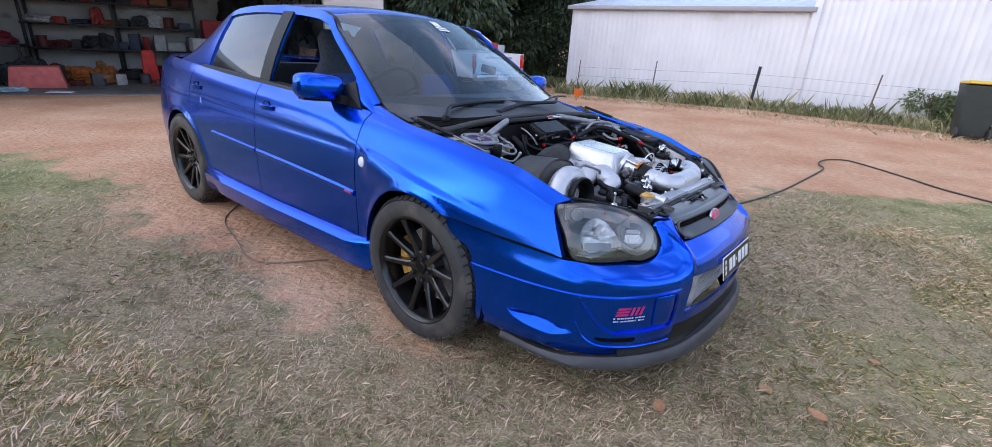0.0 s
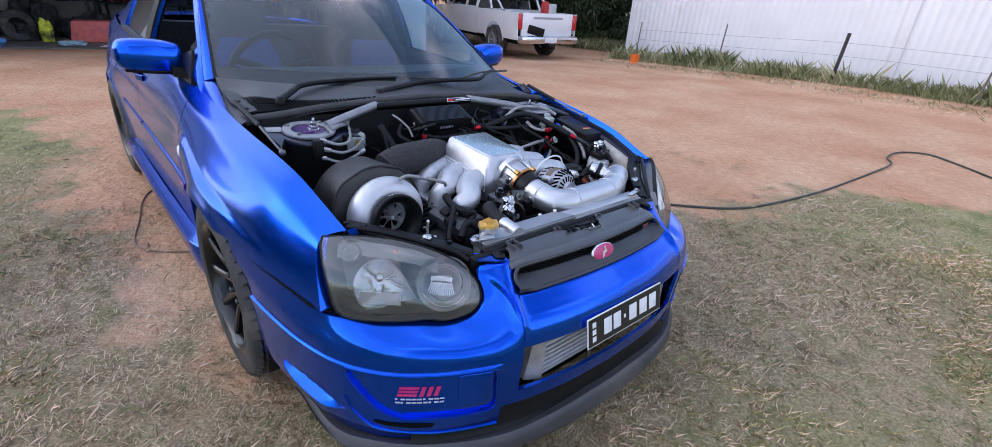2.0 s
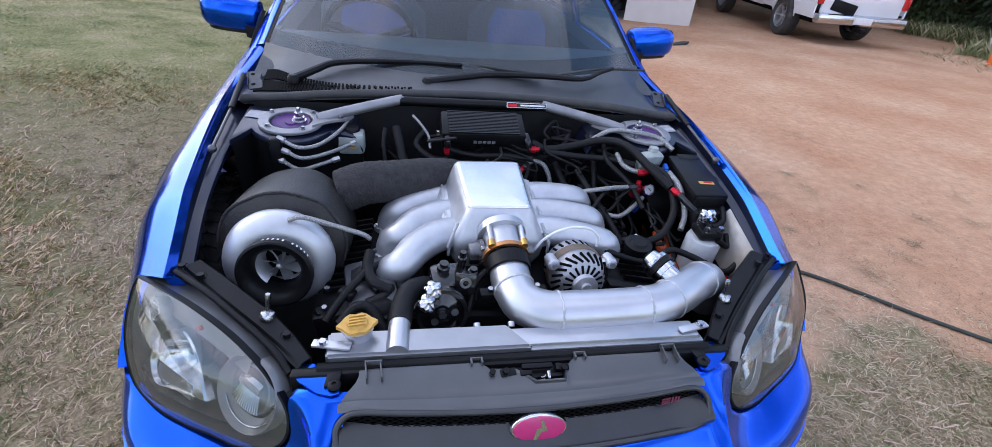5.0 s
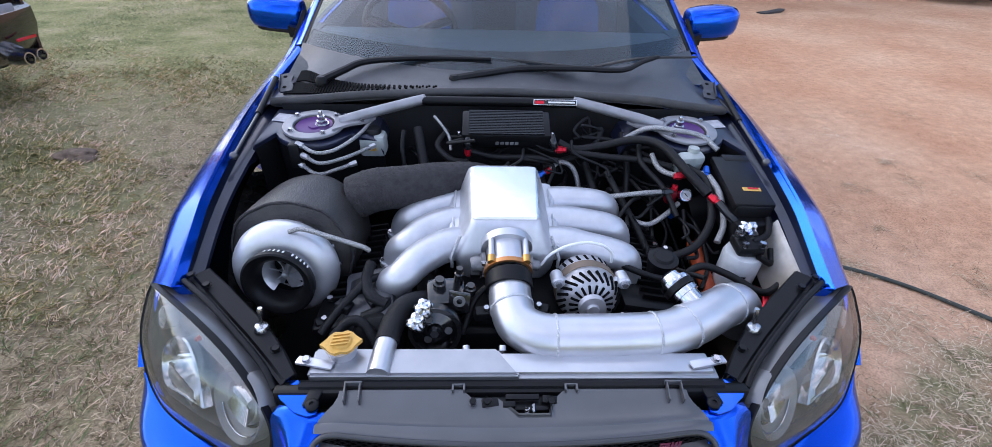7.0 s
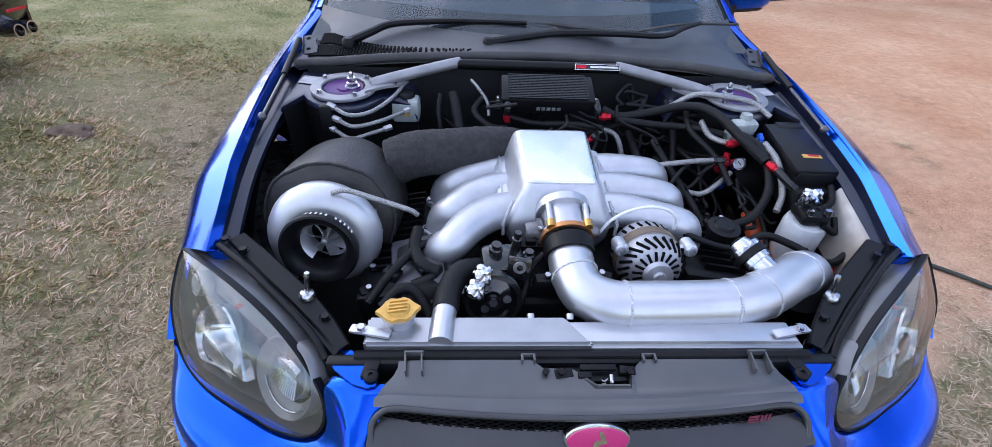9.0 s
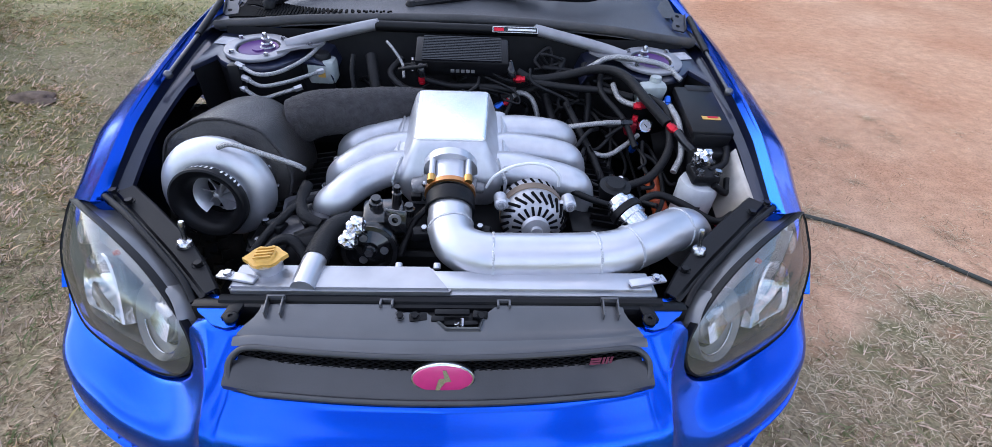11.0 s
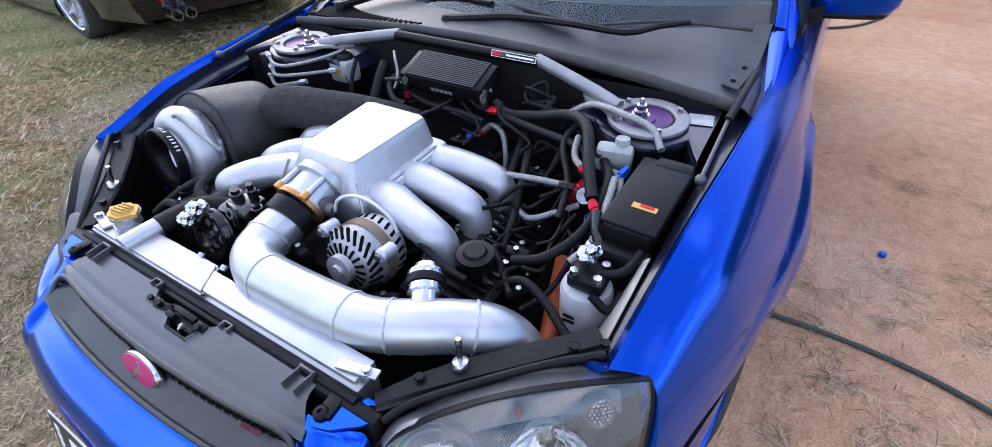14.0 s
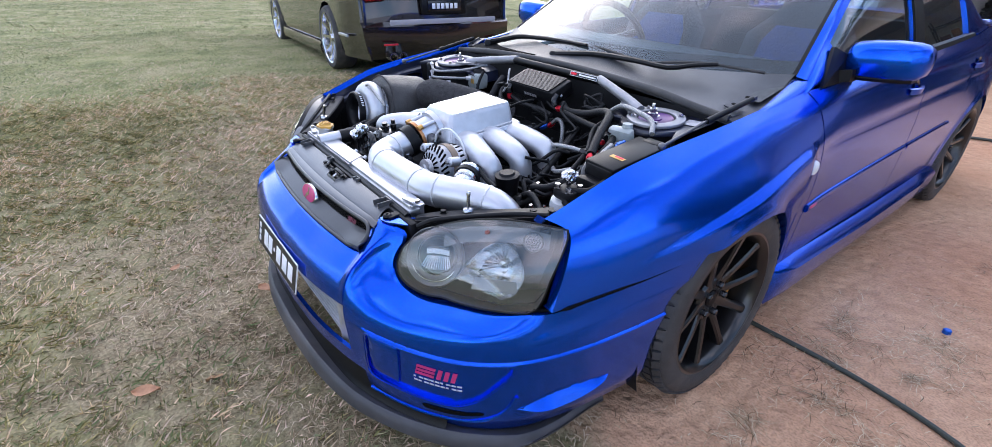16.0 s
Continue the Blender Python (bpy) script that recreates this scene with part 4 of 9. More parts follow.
    rows = [[Vector((s * (x + 0.0), y, z)) for y, z in ((0.64 - w, zb), (0.70 + w, zb), (0.70 + w, zb + .04), (0.64 - w, zb + .04))] for x, w, zb in ((0.70, .07, .915), (0.735, .05, .925), (0.80, .03, .938))]
    grid(bm, rows, close_u=True, caps=True)
    part("mirror_foot", bm, BLACK_PLASTIC, mir)
    bm = BM()
    p3 = [upper(0.5, 0.0), upper(0.66, 0.0), upper(0.66, 0.5), upper(0.6, 0.9)]
    bm.faces.new([bm.verts.new(flip(p) + Vector((s * 0.01, 0, 0))) for p in p3])
    shell(bm, 0.012)
    part("mirror_sail", bm, BLACK_PLASTIC, CAR)

# roof
bm = BM()
rows = []
for y, zc in ((1.005, 1.378), (1.06, 1.398), (1.3, 1.418), (1.6, 1.425), (1.9, 1.422), (2.15, 1.40), (2.30, 1.365)):
    x, z = lerp_table(RAIL, y)
    rows.append([Vector((x * u, y + 0.07 * u * u * (1 if y < 1.1 else 0), zc - (zc - z) * abs(u) ** 2.4)) for u in np.linspace(-1, 1, 21)])
grid(bm, rows)
shell(bm, 0.012)
part("roof", bm, BLUE, CAR)


def ws(u, v):
    """The windscreen: u from -1 to 1 across, v from the base to the roof."""
    b = Vector((0.70 * u, 0.205 + 0.24 * u * u, 0.938 + 0.02 * u * u))
    t = Vector((0.565 * u, 1.015 + 0.06 * u * u, 1.385 - 0.045 * u * u))
    p = b.lerp(t, v)
    p.z += 0.022 * math.sin(math.pi * v) * (1 - 0.5 * u * u)
    return p


bm = grid(BM(), [[ws(u, v) for u in np.linspace(-1, 1, 25)] for v in np.linspace(0, 1, 13)])
WS = part("windscreen", bm, GLASS, CAR, "clear windscreen reflecting the evening sky")
WS.visible_shadow = False
for v0, v1 in ((-0.02, 0.10), (0.955, 1.01)):
    bm = grid(BM(), [[ws(u, v) + Vector((0, 0.004, -0.006)) for u in np.linspace(-1, 1, 25)] for v in np.linspace(v0, v1, 4)])
    part("windscreen_band", bm, FRIT, CAR)
for s in (1, -1):
    bm = grid(BM(), [[Vector(((ws(s * k, v) + Vector((0, 0.002, 0.003)))[:])) for v in np.linspace(0, 1, 13)] for k in (0.984, 1.006)])
    shell(bm, 0.006)
    part("windscreen_seal", bm, BLACK_PLASTIC, CAR)
    # pillar between windscreen and door
    rows = []
    for v in np.linspace(-0.02, 1.0, 13):
        a = ws(s * 1.0, v)
        y = a.y + 0.03
        r = lerp_table(RAIL, min(max(y, 0.42), 1.08))
        b = Vector((s * (r[0] + 0.004), y + 0.01, r[1] - 0.004))
        c = a + Vector((0, 0.004, 0.007))
        mid = a.lerp(b, 0.5) + Vector((s * 0.003, -0.006, 0.005))
        rows.append([c, mid, b, a.lerp(b, 0.5) + Vector((-s * 0.008, 0.012, -0.016))])
    bm = grid(BM(), rows, close_u=True)
    part("windscreen_pillar", bm, BLUE, CAR)
    # end of the fender where it meets the pillar and the cowl
    rows = []
    for y in np.linspace(0.08, 0.48, 18):
        k = min(max((y - 0.08) / 0.37, 0), 1)
        z = float(np.interp(y, (0.0, 0.2, 0.4, 0.48), (.858, .880, .901, .912)))
        e = Vector((s * .750, y, z + .016))
        i = Vector((s * (.745 - .051 * k), y, z + .014 + .028 * k * k))
        rows.append([e, e.lerp(i, .3) + Vector((s * .002, 0, .010 * k)), e.lerp(i, .7) + Vector((0, 0, .010 * k)), i, i + Vector((-s * .004, 0, -.05 * k - .004))])
    part("fender_end", grid(BM(), rows), BLUE, CAR)
    # infill between the cowl's end and the gutter
    rows = []
    for y in np.linspace(0.075, 0.43, 10):
        zc = float(np.interp(y, (.075, .21, .33, .445), (.876, .882, .902, .952)))
        zo = float(np.interp(y, (0.0, 0.2, 0.4), (.862, .880, .899)))
        rows.append([Vector((s * x, y, z)) for x, z in ((.690, zc + .001), (.700, zc - .002), (.712, min(zc, zo + .012) - .006), (.728, zo - .010), (.744, zo + .002))])
    part("cowl_end", shell(grid(BM(), rows), .003), GREY_PLASTIC, CAR)
# rear glass, boot, tail
bm = grid(BM(), [[Vector((u * (0.52 + 0.1 * v), 2.30 + 0.47 * v, 1.362 - 0.33 * v - 0.02 * u * u)) for u in np.linspace(-1, 1, 9)] for v in np.linspace(0, 1, 6)])
part("rear_screen", bm, GLASS, CAR).visible_shadow = False
bm = grid(BM(), [[Vector((u * w, y, z - 0.03 * u * u)) for u in np.linspace(-1, 1, 11)] for y, w, z in ((2.74, .70, 1.04), (2.95, .71, 1.035), (3.2, .66, 1.035), (3.35, .57, 1.02), (3.40, .55, .96), (3.42, .55, .7), (3.43, .55, .4), (3.38, .55, .25))])
part("boot_lid", bm, BLUE, CAR)

# cabin
bm = BM()
grid(bm, [[Vector((u * 0.70, y, z)) for u in np.linspace(-1, 1, 5)] for y, z in ((0.24, .90), (0.50, .955), (0.74, .95), (0.82, .90), (0.80, .6), (0.9, .42), (2.4, .42), (2.5, .9))])
part("dashboard", bm, mat("dashboard", (0.05, 0.055, 0.06), 0.6, vary=0.2, scale=40, bump=0.2, bump_scale=300), CAR)
bm = BM()
ring = [Vector((-0.36 + 0.185 * math.cos(a), 0.80 - 0.08 * math.sin(a), 0.93 + 0.165 * math.sin(a))) for a in np.linspace(0, 2 * math.pi, 37)[:-1]]
rows = []
for i in range(36):
    a = 2 * math.pi * i / 36
    rad = Vector((math.cos(a), -0.43 * math.sin(a), 0.9 * math.sin(a)))
    nrm = Vector((0, -0.9, -0.43))
    rows.append([ring[i] + rad * 0.016 * math.cos(b) + nrm * 0.016 * math.sin(b) for b in np.linspace(0, 2 * math.pi, 9)[:-1]])
grid(bm, rows, close_u=True, close_v=True)
for a in (0.3, math.pi - 0.3, -math.pi / 2):
    tube(bm, [(-0.36, 0.78, 0.92), (-0.36 + 0.18 * math.cos(a), 0.80 - 0.08 * math.sin(a), 0.93 + 0.16 * math.sin(a))], 0.018, 8)
part("steering_wheel", bm, BLACK_PLASTIC, CAR)
for sx in (-0.36, 0.36):
    bm = BM()
    rows = []
    for z, y, w in ((.55, 1.14, .24), (.75, 1.19, .26), (.98, 1.26, .25), (1.06, 1.29, .17), (1.10, 1.30, .135), (1.22, 1.335, .13), (1.27, 1.35, .08)):
        rows.append([Vector((sx + w * math.cos(a), y + 0.055 * math.sin(a) - 0.03 * abs(math.cos(a)), z)) for a in np.linspace(0, 2 * math.pi, 17)[:-1]])
    grid(bm, rows, close_u=True, caps=True)
    seat = part("seat", bm, SEAT, CAR, "dark bucket seat with a blue cloth centre")
    bm = BM()
    grid(bm, [[Vector((sx + w * u, y - 0.067 - 0.01 * (1 - u * u), z)) for u in np.linspace(-1, 1, 7)] for z, y, w in ((.62, 1.155, .15), (.80, 1.20, .16), (.96, 1.25, .15), (1.03, 1.28, .11))])
    part("seat_centre", bm, SEAT_BLUE, seat)
bm = BM()
box(bm, (1.3, 0.14, 0.55), pose(0, 2.3, 0.75, -12), 0.05)
part("rear_seat", bm, SEAT, CAR)

# windscreen sticker: a shape with two rows of bars
for u0, u1, v0, v1 in ((0.10, 0.20, 0.86, 0.93), (0.08, 0.24, 0.83, 0.852), (0.09, 0.25, 0.80, 0.82)):
    bm = BM()
    a = grid(bm, [[ws(u, v) + Vector((0, -0.002, 0.003)) for u in np.linspace(u0, u1, 5)] for v in (v0, v1)])
    part("sticker", bm, STICKER_WHITE, CAR)

# ---- wheels ----
def wheel(parent_m, mirror):
    w = new("wheel")
    w.parent = CAR
    w.matrix_local = CAR.matrix_basis.inverted() @ parent_m
    bm = BM()
    prof = [(0.222, -0.105), (0.240, -0.112), (0.275, -0.114), (0.297, -0.108), (0.306, -0.097), (0.309, -0.08), (0.310, 0.0), (0.309, 0.08), (0.306, 0.097), (0.297, 0.108), (0.275, 0.114), (0.262, 0.114), (0.246, 0.112), (0.230, 0.104)]
    lathe(bm, prof, None, 72)
    for k in range(54):
        a = 2 * math.pi * k / 54
        for sz in (1, -1):
            for r, z, lean_, turn, wd, ln, off in ((.3105, .094, -34, 6, .027, .022, 0), (.3145, .064, -6, 12, .029, .028, .03), (.3155, .022, 0, 22, .030, .030, .06)):
                m = Matrix.Rotation(a + off * sz, 4, "Z") @ pose(r, 0, sz * z, 0, sz * lean_, 0) @ pose(0, 0, 0, sz * turn)
                box(bm, (.009, wd, ln), m)
    part("tyre", bm, RUBBER, w, "black road tyre with dusty sidewall")
    bm = BM()
    lathe(bm, ((0.212, -0.10), (0.212, 0.03), (0.215, 0.08), (0.221, 0.100), (0.231, 0.109), (0.240, 0.108), (0.240, 0.100), (0.230, 0.09)), None, 64)
    # ten straight spokes in a raised hub
    for k in range(10):
        a = 2 * math.pi * k / 10 + 0.1
        rows = []
        for r, wd, zf, zb in ((0.035, .017, .062, .02), (0.07, .016, .066, .02), (0.13, .0135, .078, .04), (0.19, .0125, .088, .055), (0.220, .017, .093, .06)):
            rows.append([Vector((r, y, z)) for y, z in ((-wd, zb), (-wd, zf - .006), (-wd * .55, zf), (wd * .55, zf), (wd, zf - .006), (wd, zb))])
        m = Matrix.Rotation(a, 4, "Z")
        grid(bm, [[m @ p for p in row] for row in rows], close_u=True, caps=True)
    lathe(bm, ((0.0, 0.05), (0.028, 0.05), (0.03, 0.06), (0.07, 0.064), (0.078, 0.055), (0.078, 0.0)), None, 40)
    part("rim", bm, RIM, w, "gloss black ten-spoke alloy rim")
    for k in range(5):
        a = 2 * math.pi * k / 5
        bm = BM()
        lathe(bm, ((0.0, 0.082), (0.007, 0.082), (0.0105, 0.078), (0.0105, 0.055)), pose(0.052 * math.cos(a), 0.052 * math.sin(a), 0), 6)
        part("wheel_nut", bm, HOLE, w)
    bm = BM()
    lathe(bm, ((0.0, 0.068), (0.02, 0.068), (0.026, 0.062), (0.026, 0.04)), None, 24)
    part("hub_cap", bm, BLACK_PLASTIC, w)
    bm = BM()
    lathe(bm, ((0.06, -0.02), (0.163, -0.02), (0.163, -0.0), (0.06, -0.0)), None, 48)
    part("brake_disc", bm, ALU_DULL, w)
    bm = BM()
    rows = []
    for k in range(13):
        a = -0.55 + 1.1 * k / 12
        rows.append([Vector((r * math.cos(a), r * math.sin(a), z)) for r, z in ((.115, -.05), (.175, -.05), (.178, .028), (.165, .04), (.125, .04), (.112, .028))])
    grid(bm, rows, close_u=True, caps=True)
    for v in bm.verts:
        v.co = Matrix.Rotation(math.pi, 4, "Z") @ v.co if mirror else v.co
    part("brake_caliper", bm, GOLD, w, "gold brake caliper")
    return w


for s in (1, -1):
    for y in (0.0, 2.54):
        m = Matrix.Translation((0.01 + s * (0.760 if y < 1 else 0.755), y, 0.326 - 0.004 * s)) @ Matrix(((0, 0, s, 0), (s, 0, 0, 0), (0, 1, 0, 0), (0, 0, 0, 1)))
        wheel(m @ Matrix.Scale(1.022, 4), s < 0)

# ---- the blue car: lamps, grille, intercooler, plate ----
HEAD_OUT = [(.738, -.596, .738), (.672, -.650, .745), (.60, -.705, .740), (.53, -.758, .718), (.475, -.806, .686), (.440, -.842, .645), (.431, -.862, .610),
            (.442, -.874, .580), (.475, -.872, .558), (.53, -.852, .548), (.575, -.830, .556), (.62, -.806, .554), (.69, -.76, .556), (.752, -.695, .566), (.760, -.655, .65), (.750, -.610, .712)]


def ring_at(s, r, push, n=60):
    loop = curve(HEAD_OUT + HEAD_OUT[:1], n)[:-1]
    c = sum(loop, Vector()) / n
    nrm = Vector((0.62, -0.66, 0.42)).normalized()
    out = []
    for p in loop:
        q = c + (p - c) * r + nrm * push
        out.append(Vector((q.x * s, q.y, q.z)))
    return out


LAMP_BACK = mat("lamp_housing", (0.13, 0.13, 0.135), 0.28, 0.35, vary=0.2, scale=10)
LAMP_STEP = mat("smoky_lamp_plastic", (0.20, 0.20, 0.205), 0.3, 0.5, vary=0.12, scale=20)
FACET = mat("bright_lens_facets", (0.42, 0.43, 0.445), 0.14, 0.8)
LAMP_DARK = mat("lamp_bezel", (0.03, 0.03, 0.032), 0.25, 0.2, vary=0.1, scale=20)
REFLECT = mat("lamp_reflector", (0.74, 0.75, 0.77), 0.14, 1.0, vary=0.08, scale=40, bump=0.05, bump_scale=90)
for s in (1, -1):
    bm = grid(BM(), [ring_at(s, 1.0, -0.004), ring_at(s, 0.99, -0.05), ring_at(s, 0.9, -0.09), ring_at(s, 0.5, -0.10), ring_at(s, 0.02, -0.10)], close_u=True)
    lamp = part("headlight", bm, LAMP_BACK, CAR, "large clear headlight with a black housing")
    bm = grid(BM(), [ring_at(s, r, 0.030 * (1 - r ** 2.2)) for r in (1.0, 0.985, 0.95, 0.85, 0.65, 0.4, 0.2, 0.02)], close_u=True)
    lens = part("lens", bm, LENS, lamp)
    lens.visible_shadow = False
    bm = grid(BM(), [ring_at(s, 1.010, -0.012), ring_at(s, 1.010, 0.001), ring_at(s, 0.992, 0.003), ring_at(s, 0.992, -0.012)], close_u=True, close_v=True)
    part("lamp_seal", bm, BLACK_PLASTIC, lamp)
    face = Vector((s * 0.42, -0.88, 0.20))
    nrm = Vector((0.62, -0.66, 0.42)).normalized()
    across = Vector((0, 0, 1)).cross(nrm).normalized()
    up = nrm.cross(across)

    def at(u, v, h):
        """A place inside the lamp: across it, up it, out towards the lens."""
        p = Vector((.5925, -.7608, .6351)) + across * u + up * v + nrm * h
        return Vector((p.x * s, p.y, p.z))

    # low beam: a leaf-shaped bowl, pointed towards the grille, its upper half faceted
    leaf = loop2([(-.026, -.037), (.0, .004), (.032, .040), (.068, .057), (.106, .042), (.129, .004), (.127, -.034), (.103, -.066), (.062, -.058), (.018, -.047)], 72)
    rows = []
    for k, h in ((1.03, -.045), (1.03, .010), (1.0, .014), (.97, .010), (.90, -.006), (.76, -.026), (.60, -.040), (.42, -.049), (.22, -.054), (.06, -.055)):
        row = []
        for i, (u, v) in enumerate(leaf):
            ridge = .0035 * ((i // 3) % 2) * (1 if .1 < k < .95 and v > -.02 else 0)
            row.append(at(.078 + (u - .078) * k, -.004 + (v + .004) * k, h + .10 * (u - .06) * (1 if k > .9 else .4) - ridge))
        rows.append(row)
    part("low_beam", grid(BM(), rows, close_u=True), REFLECT, lamp, "faceted chrome low beam bowl", smooth=14)
    shelf = [[at(.078 + (u - .078) * k, v, -.012 + .05 * (u - .06) + (.016 if k < .9 else .020)) for u in np.linspace(.010, .118, 9)] for k, v in ((.92, -.030), (1.0, -.058))]
    part("low_beam_shelf", shell(grid(BM(), shelf), .002), LAMP_STEP, lamp, "pale ribbed step under the bulb")
    bm = lathe(BM(), ((0, .010), (.009, .008), (.013, 0), (.013, -.035)), aim(at(.078, .004, -.030), face), 16)
    part("bulb_shield", bm, CHROME, lamp)
    # high beam: a round smoky dish with a bright ring, a clear band and a fluted block under it
    cu, cv = -.092, .003
    dish = ((.073, -.050), (.073, -.026), (.071, -.022), (.068, -.024), (.060, -.036), (.050, -.044), (.048, -.044))
    rows = [[at(cu + r * math.cos(a), cv + r * math.sin(a), h + .10 * r * math.cos(a)) for a in np.linspace(0, 2 * math.pi, 57)[:-1]] for r, h in dish]
    part("high_beam", grid(BM(), rows, close_u=True), LAMP_STEP, lamp, "round smoky high beam dish")
    rows = [[at(cu + .006 + r * math.cos(a), cv + .004 + r * math.sin(a) * .96, h + .06 * r * math.cos(a)) for a in np.linspace(0, 2 * math.pi, 57)[:-1]] for r, h in ((.050, -.046), (.048, -.036), (.045, -.034), (.043, -.038), (.040, -.050), (.030, -.062), (.015, -.068), (.002, -.070))]
    part("projector_ring", grid(BM(), rows, close_u=True), LAMP_STEP, lamp, "bright projector bowl")
    band = [[at(cu + .008 + u, cv + .012 + v - .10 * u * u / .03, -.034 + h) for u in np.linspace(-.028, .028, 9)] for v, h in ((.014, -.004), (.008, .003), (-.004, .003), (-.008, -.004))]
    part("projector_glass", grid(BM(), band), FACET, lamp, "clear projector glass")
    bm = BM()
    for i in range(13):
        f = (i - 6) / 6
        tube(bm, [at(cu + .008 + .026 * f, cv + .002, -.036), at(cu + .006 + .036 * f, cv - .032 + .006 * f * f, -.030)], .0021, 6, 2)
    part("projector_flutes", bm, CHROME, lamp, "fluted strip under the projector glass", kind="stuff")
    bm = tube(BM(), [at(cu + .060 * math.cos(a), cv + .060 * math.sin(a), -.031 + .006 * math.cos(a)) for a in np.linspace(-2.7, -.5, 26)], .0016, 6, flat=True)
    part("dish_arc", bm, CHROME, lamp)
    # corner lens: a round of small facets
    cm = aim(at(.145, .067, .024), Vector((s * nrm.x, nrm.y, nrm.z)))
    part("corner_lamp", lathe(BM(), ((.0, .0), (.020, .0), (.022, .003), (.0235, .0), (.0235, -.02)), cm, 32), LAMP_STEP, lamp)
    bm = BM()
    for i in range(7):
        for j in range(7):
            x, y = (i - 3) * .0062 + (.0031 if j % 2 else 0), (j - 3) * .0058
            if x * x + y * y < .00036:
                box(bm, (.0056, .0056, .004), cm @ pose(x, y, .003 - 6 * (x * x + y * y), 14 * ((i * 5 + j * 3) % 3 - 1), 14 * ((i * 2 + j) % 3 - 1), 40 * i), .0012, 1, .55)
    part("corner_lens", bm, FACET, lamp, "faceted clear corner lens", smooth=0)
    # dark floor of the lamp and the bright panel over the bowls
    floor_pts = [(.470, -.842, .572), (.53, -.822, .560), (.61, -.782, .562), (.69, -.735, .566), (.738, -.682, .578)]
    bm = grid(BM(), [[Vector((s * x, y, z)) for x, y, z in floor_pts], [Vector((s * (x - .012), y + .05, z + .012)) for x, y, z in floor_pts]])
    part("lamp_floor", shell(bm, .003), LAMP_DARK, lamp)
    roof_pts = [(.500, -.768, .680), (.545, -.732, .703), (.60, -.690, .716), (.655, -.648, .722), (.705, -.615, .716)]
    bm = grid(BM(), [[Vector((s * x, y, z)) for x, y, z in roof_pts], [Vector((s * (x + .012), y - .012, z - .032)) for x, y, z in roof_pts]])
    part("indicator_reflector", shell(bm, .003), LAMP_STEP, lamp)
    bm = BM()
    lathe(bm, ((0, .010), (.004, .008), (.0055, 0)), aim((s * .597, -.712, .706), face), 12)
    part("indicator_bulb", bm, ORANGE, lamp)

CHIN_GREY = mat("dark_grille_plastic", (0.022, 0.0225, 0.026), 0.36, spec=0.7, vary=0.25, scale=12, bump=0.05, bump_scale=300)
# black grille surround with its cover
bm = BM()
XS = np.linspace(-0.345, 0.345, 61)


def gy(x, y):
    """Follows the nose's bow."""
    return y + 0.22 * x * x


COVER = ((-0.812, 0.672, 0), (-0.814, 0.684, 0), (-0.818, 0.687, 0), (-0.832, 0.6855, .1), (-0.848, 0.683, .2), (-0.866, 0.679, .35), (-0.880, 0.675, .5), (-0.8835, 0.6715, .55), (-0.894, 0.671, .8), (-0.905, 0.667, 1), (-0.9095, 0.662, 1), (-0.904, 0.656, 1))
NOTCH = ((-0.100, -0.822), (-0.086, -0.834), (-0.034, -0.836), (-0.012, -0.852), (0.004, -0.866), (0.064, -0.866), (0.070, -0.846), (0.080, -0.834), (0.094, -0.822))
XS = sorted(set(np.linspace(-0.345, 0.345, 47)) | {x for x, y in NOTCH})
cover_rows = []
for y, z, bow in COVER:
    row = []
    for x in XS:
        yy = y + 0.22 * x * x * bow
        if y > -0.87 and NOTCH[0][0] <= x <= NOTCH[-1][0]:
            yy = min(yy, float(np.interp(x, *zip(*NOTCH))) - 0.004 * (-0.812 - y) / 0.06)
        k = .905 + .095 * step(-.83, -.90, y)
        row.append(Vector((x * k, yy, z - 0.16 * max(abs(x) - 0.315, 0) * (1 if y < -.87 else .5))))
    cover_rows.append(row)
grid(bm, cover_rows)
shell(bm, 0.003)
for sx in (1, -1):
    # hollow posts at the corners and the small square clips beside the notch
    for px, w in ((sx * .300, .003), (sx * .300 - sx * .026, .003)):
        box(bm, (w, .040, .016), pose(px, -.826, .690, 4, 0, sx * -6), .001)
    box(bm, (.030, .004, .016), pose(sx * .287, -.810, .692), .001)
    for px in (-.010, .010):
        box(bm, (.004, .014, .010), pose(sx * .101 + px, -.818, .690), .001)
    box(bm, (.024, .003, .010), pose(sx * .101, -.812, .690), .001)
GR = part("grille", bm, GRILLE_GREY, CAR, "black plastic grille with a dusty top cover")
# chin and ends of the opening
bm = BM()
rows = []
for k in range(41):
    x = -0.352 + 0.704 * k / 40
    e = 1 - step(0.25, 0.352, abs(x))
    h = 0.03 + 0.006 * e
    up = 0.02 * (1 - e)
    rows.append([Vector((x, gy(x, y), z + up * k)) for y, z, k in ((-.912, .634, .3), (-.922, .629, .4), (-.935, .622, .6), (-.947, .6145, .7), (-.956, .6095, .8), (-.960, .606, .8), (-.959, .596, .7))])
grid(bm, rows)
shell(bm, 0.003)
part("grille_chin", bm, CHIN_GREY, GR)
# rounded frame round the opening
loop = [(x, -.909, .661) for x in np.linspace(-.30, .30, 13)] + [(.326, -.913, .658), (.343, -.924, .646), (.347, -.938, .632), (.338, -.952, .619)]
loop += [(x, -.958, .609) for x in np.linspace(.305, -.305, 13)] + [(-.338, -.952, .619), (-.347, -.938, .632), (-.343, -.924, .646), (-.326, -.913, .658)]
path = [Vector((x, gy(x, y), z)) for x, y, z in loop]
path = [Vector(c) for c in curve(path + path[:1], 140)[:-1]]
rows = []
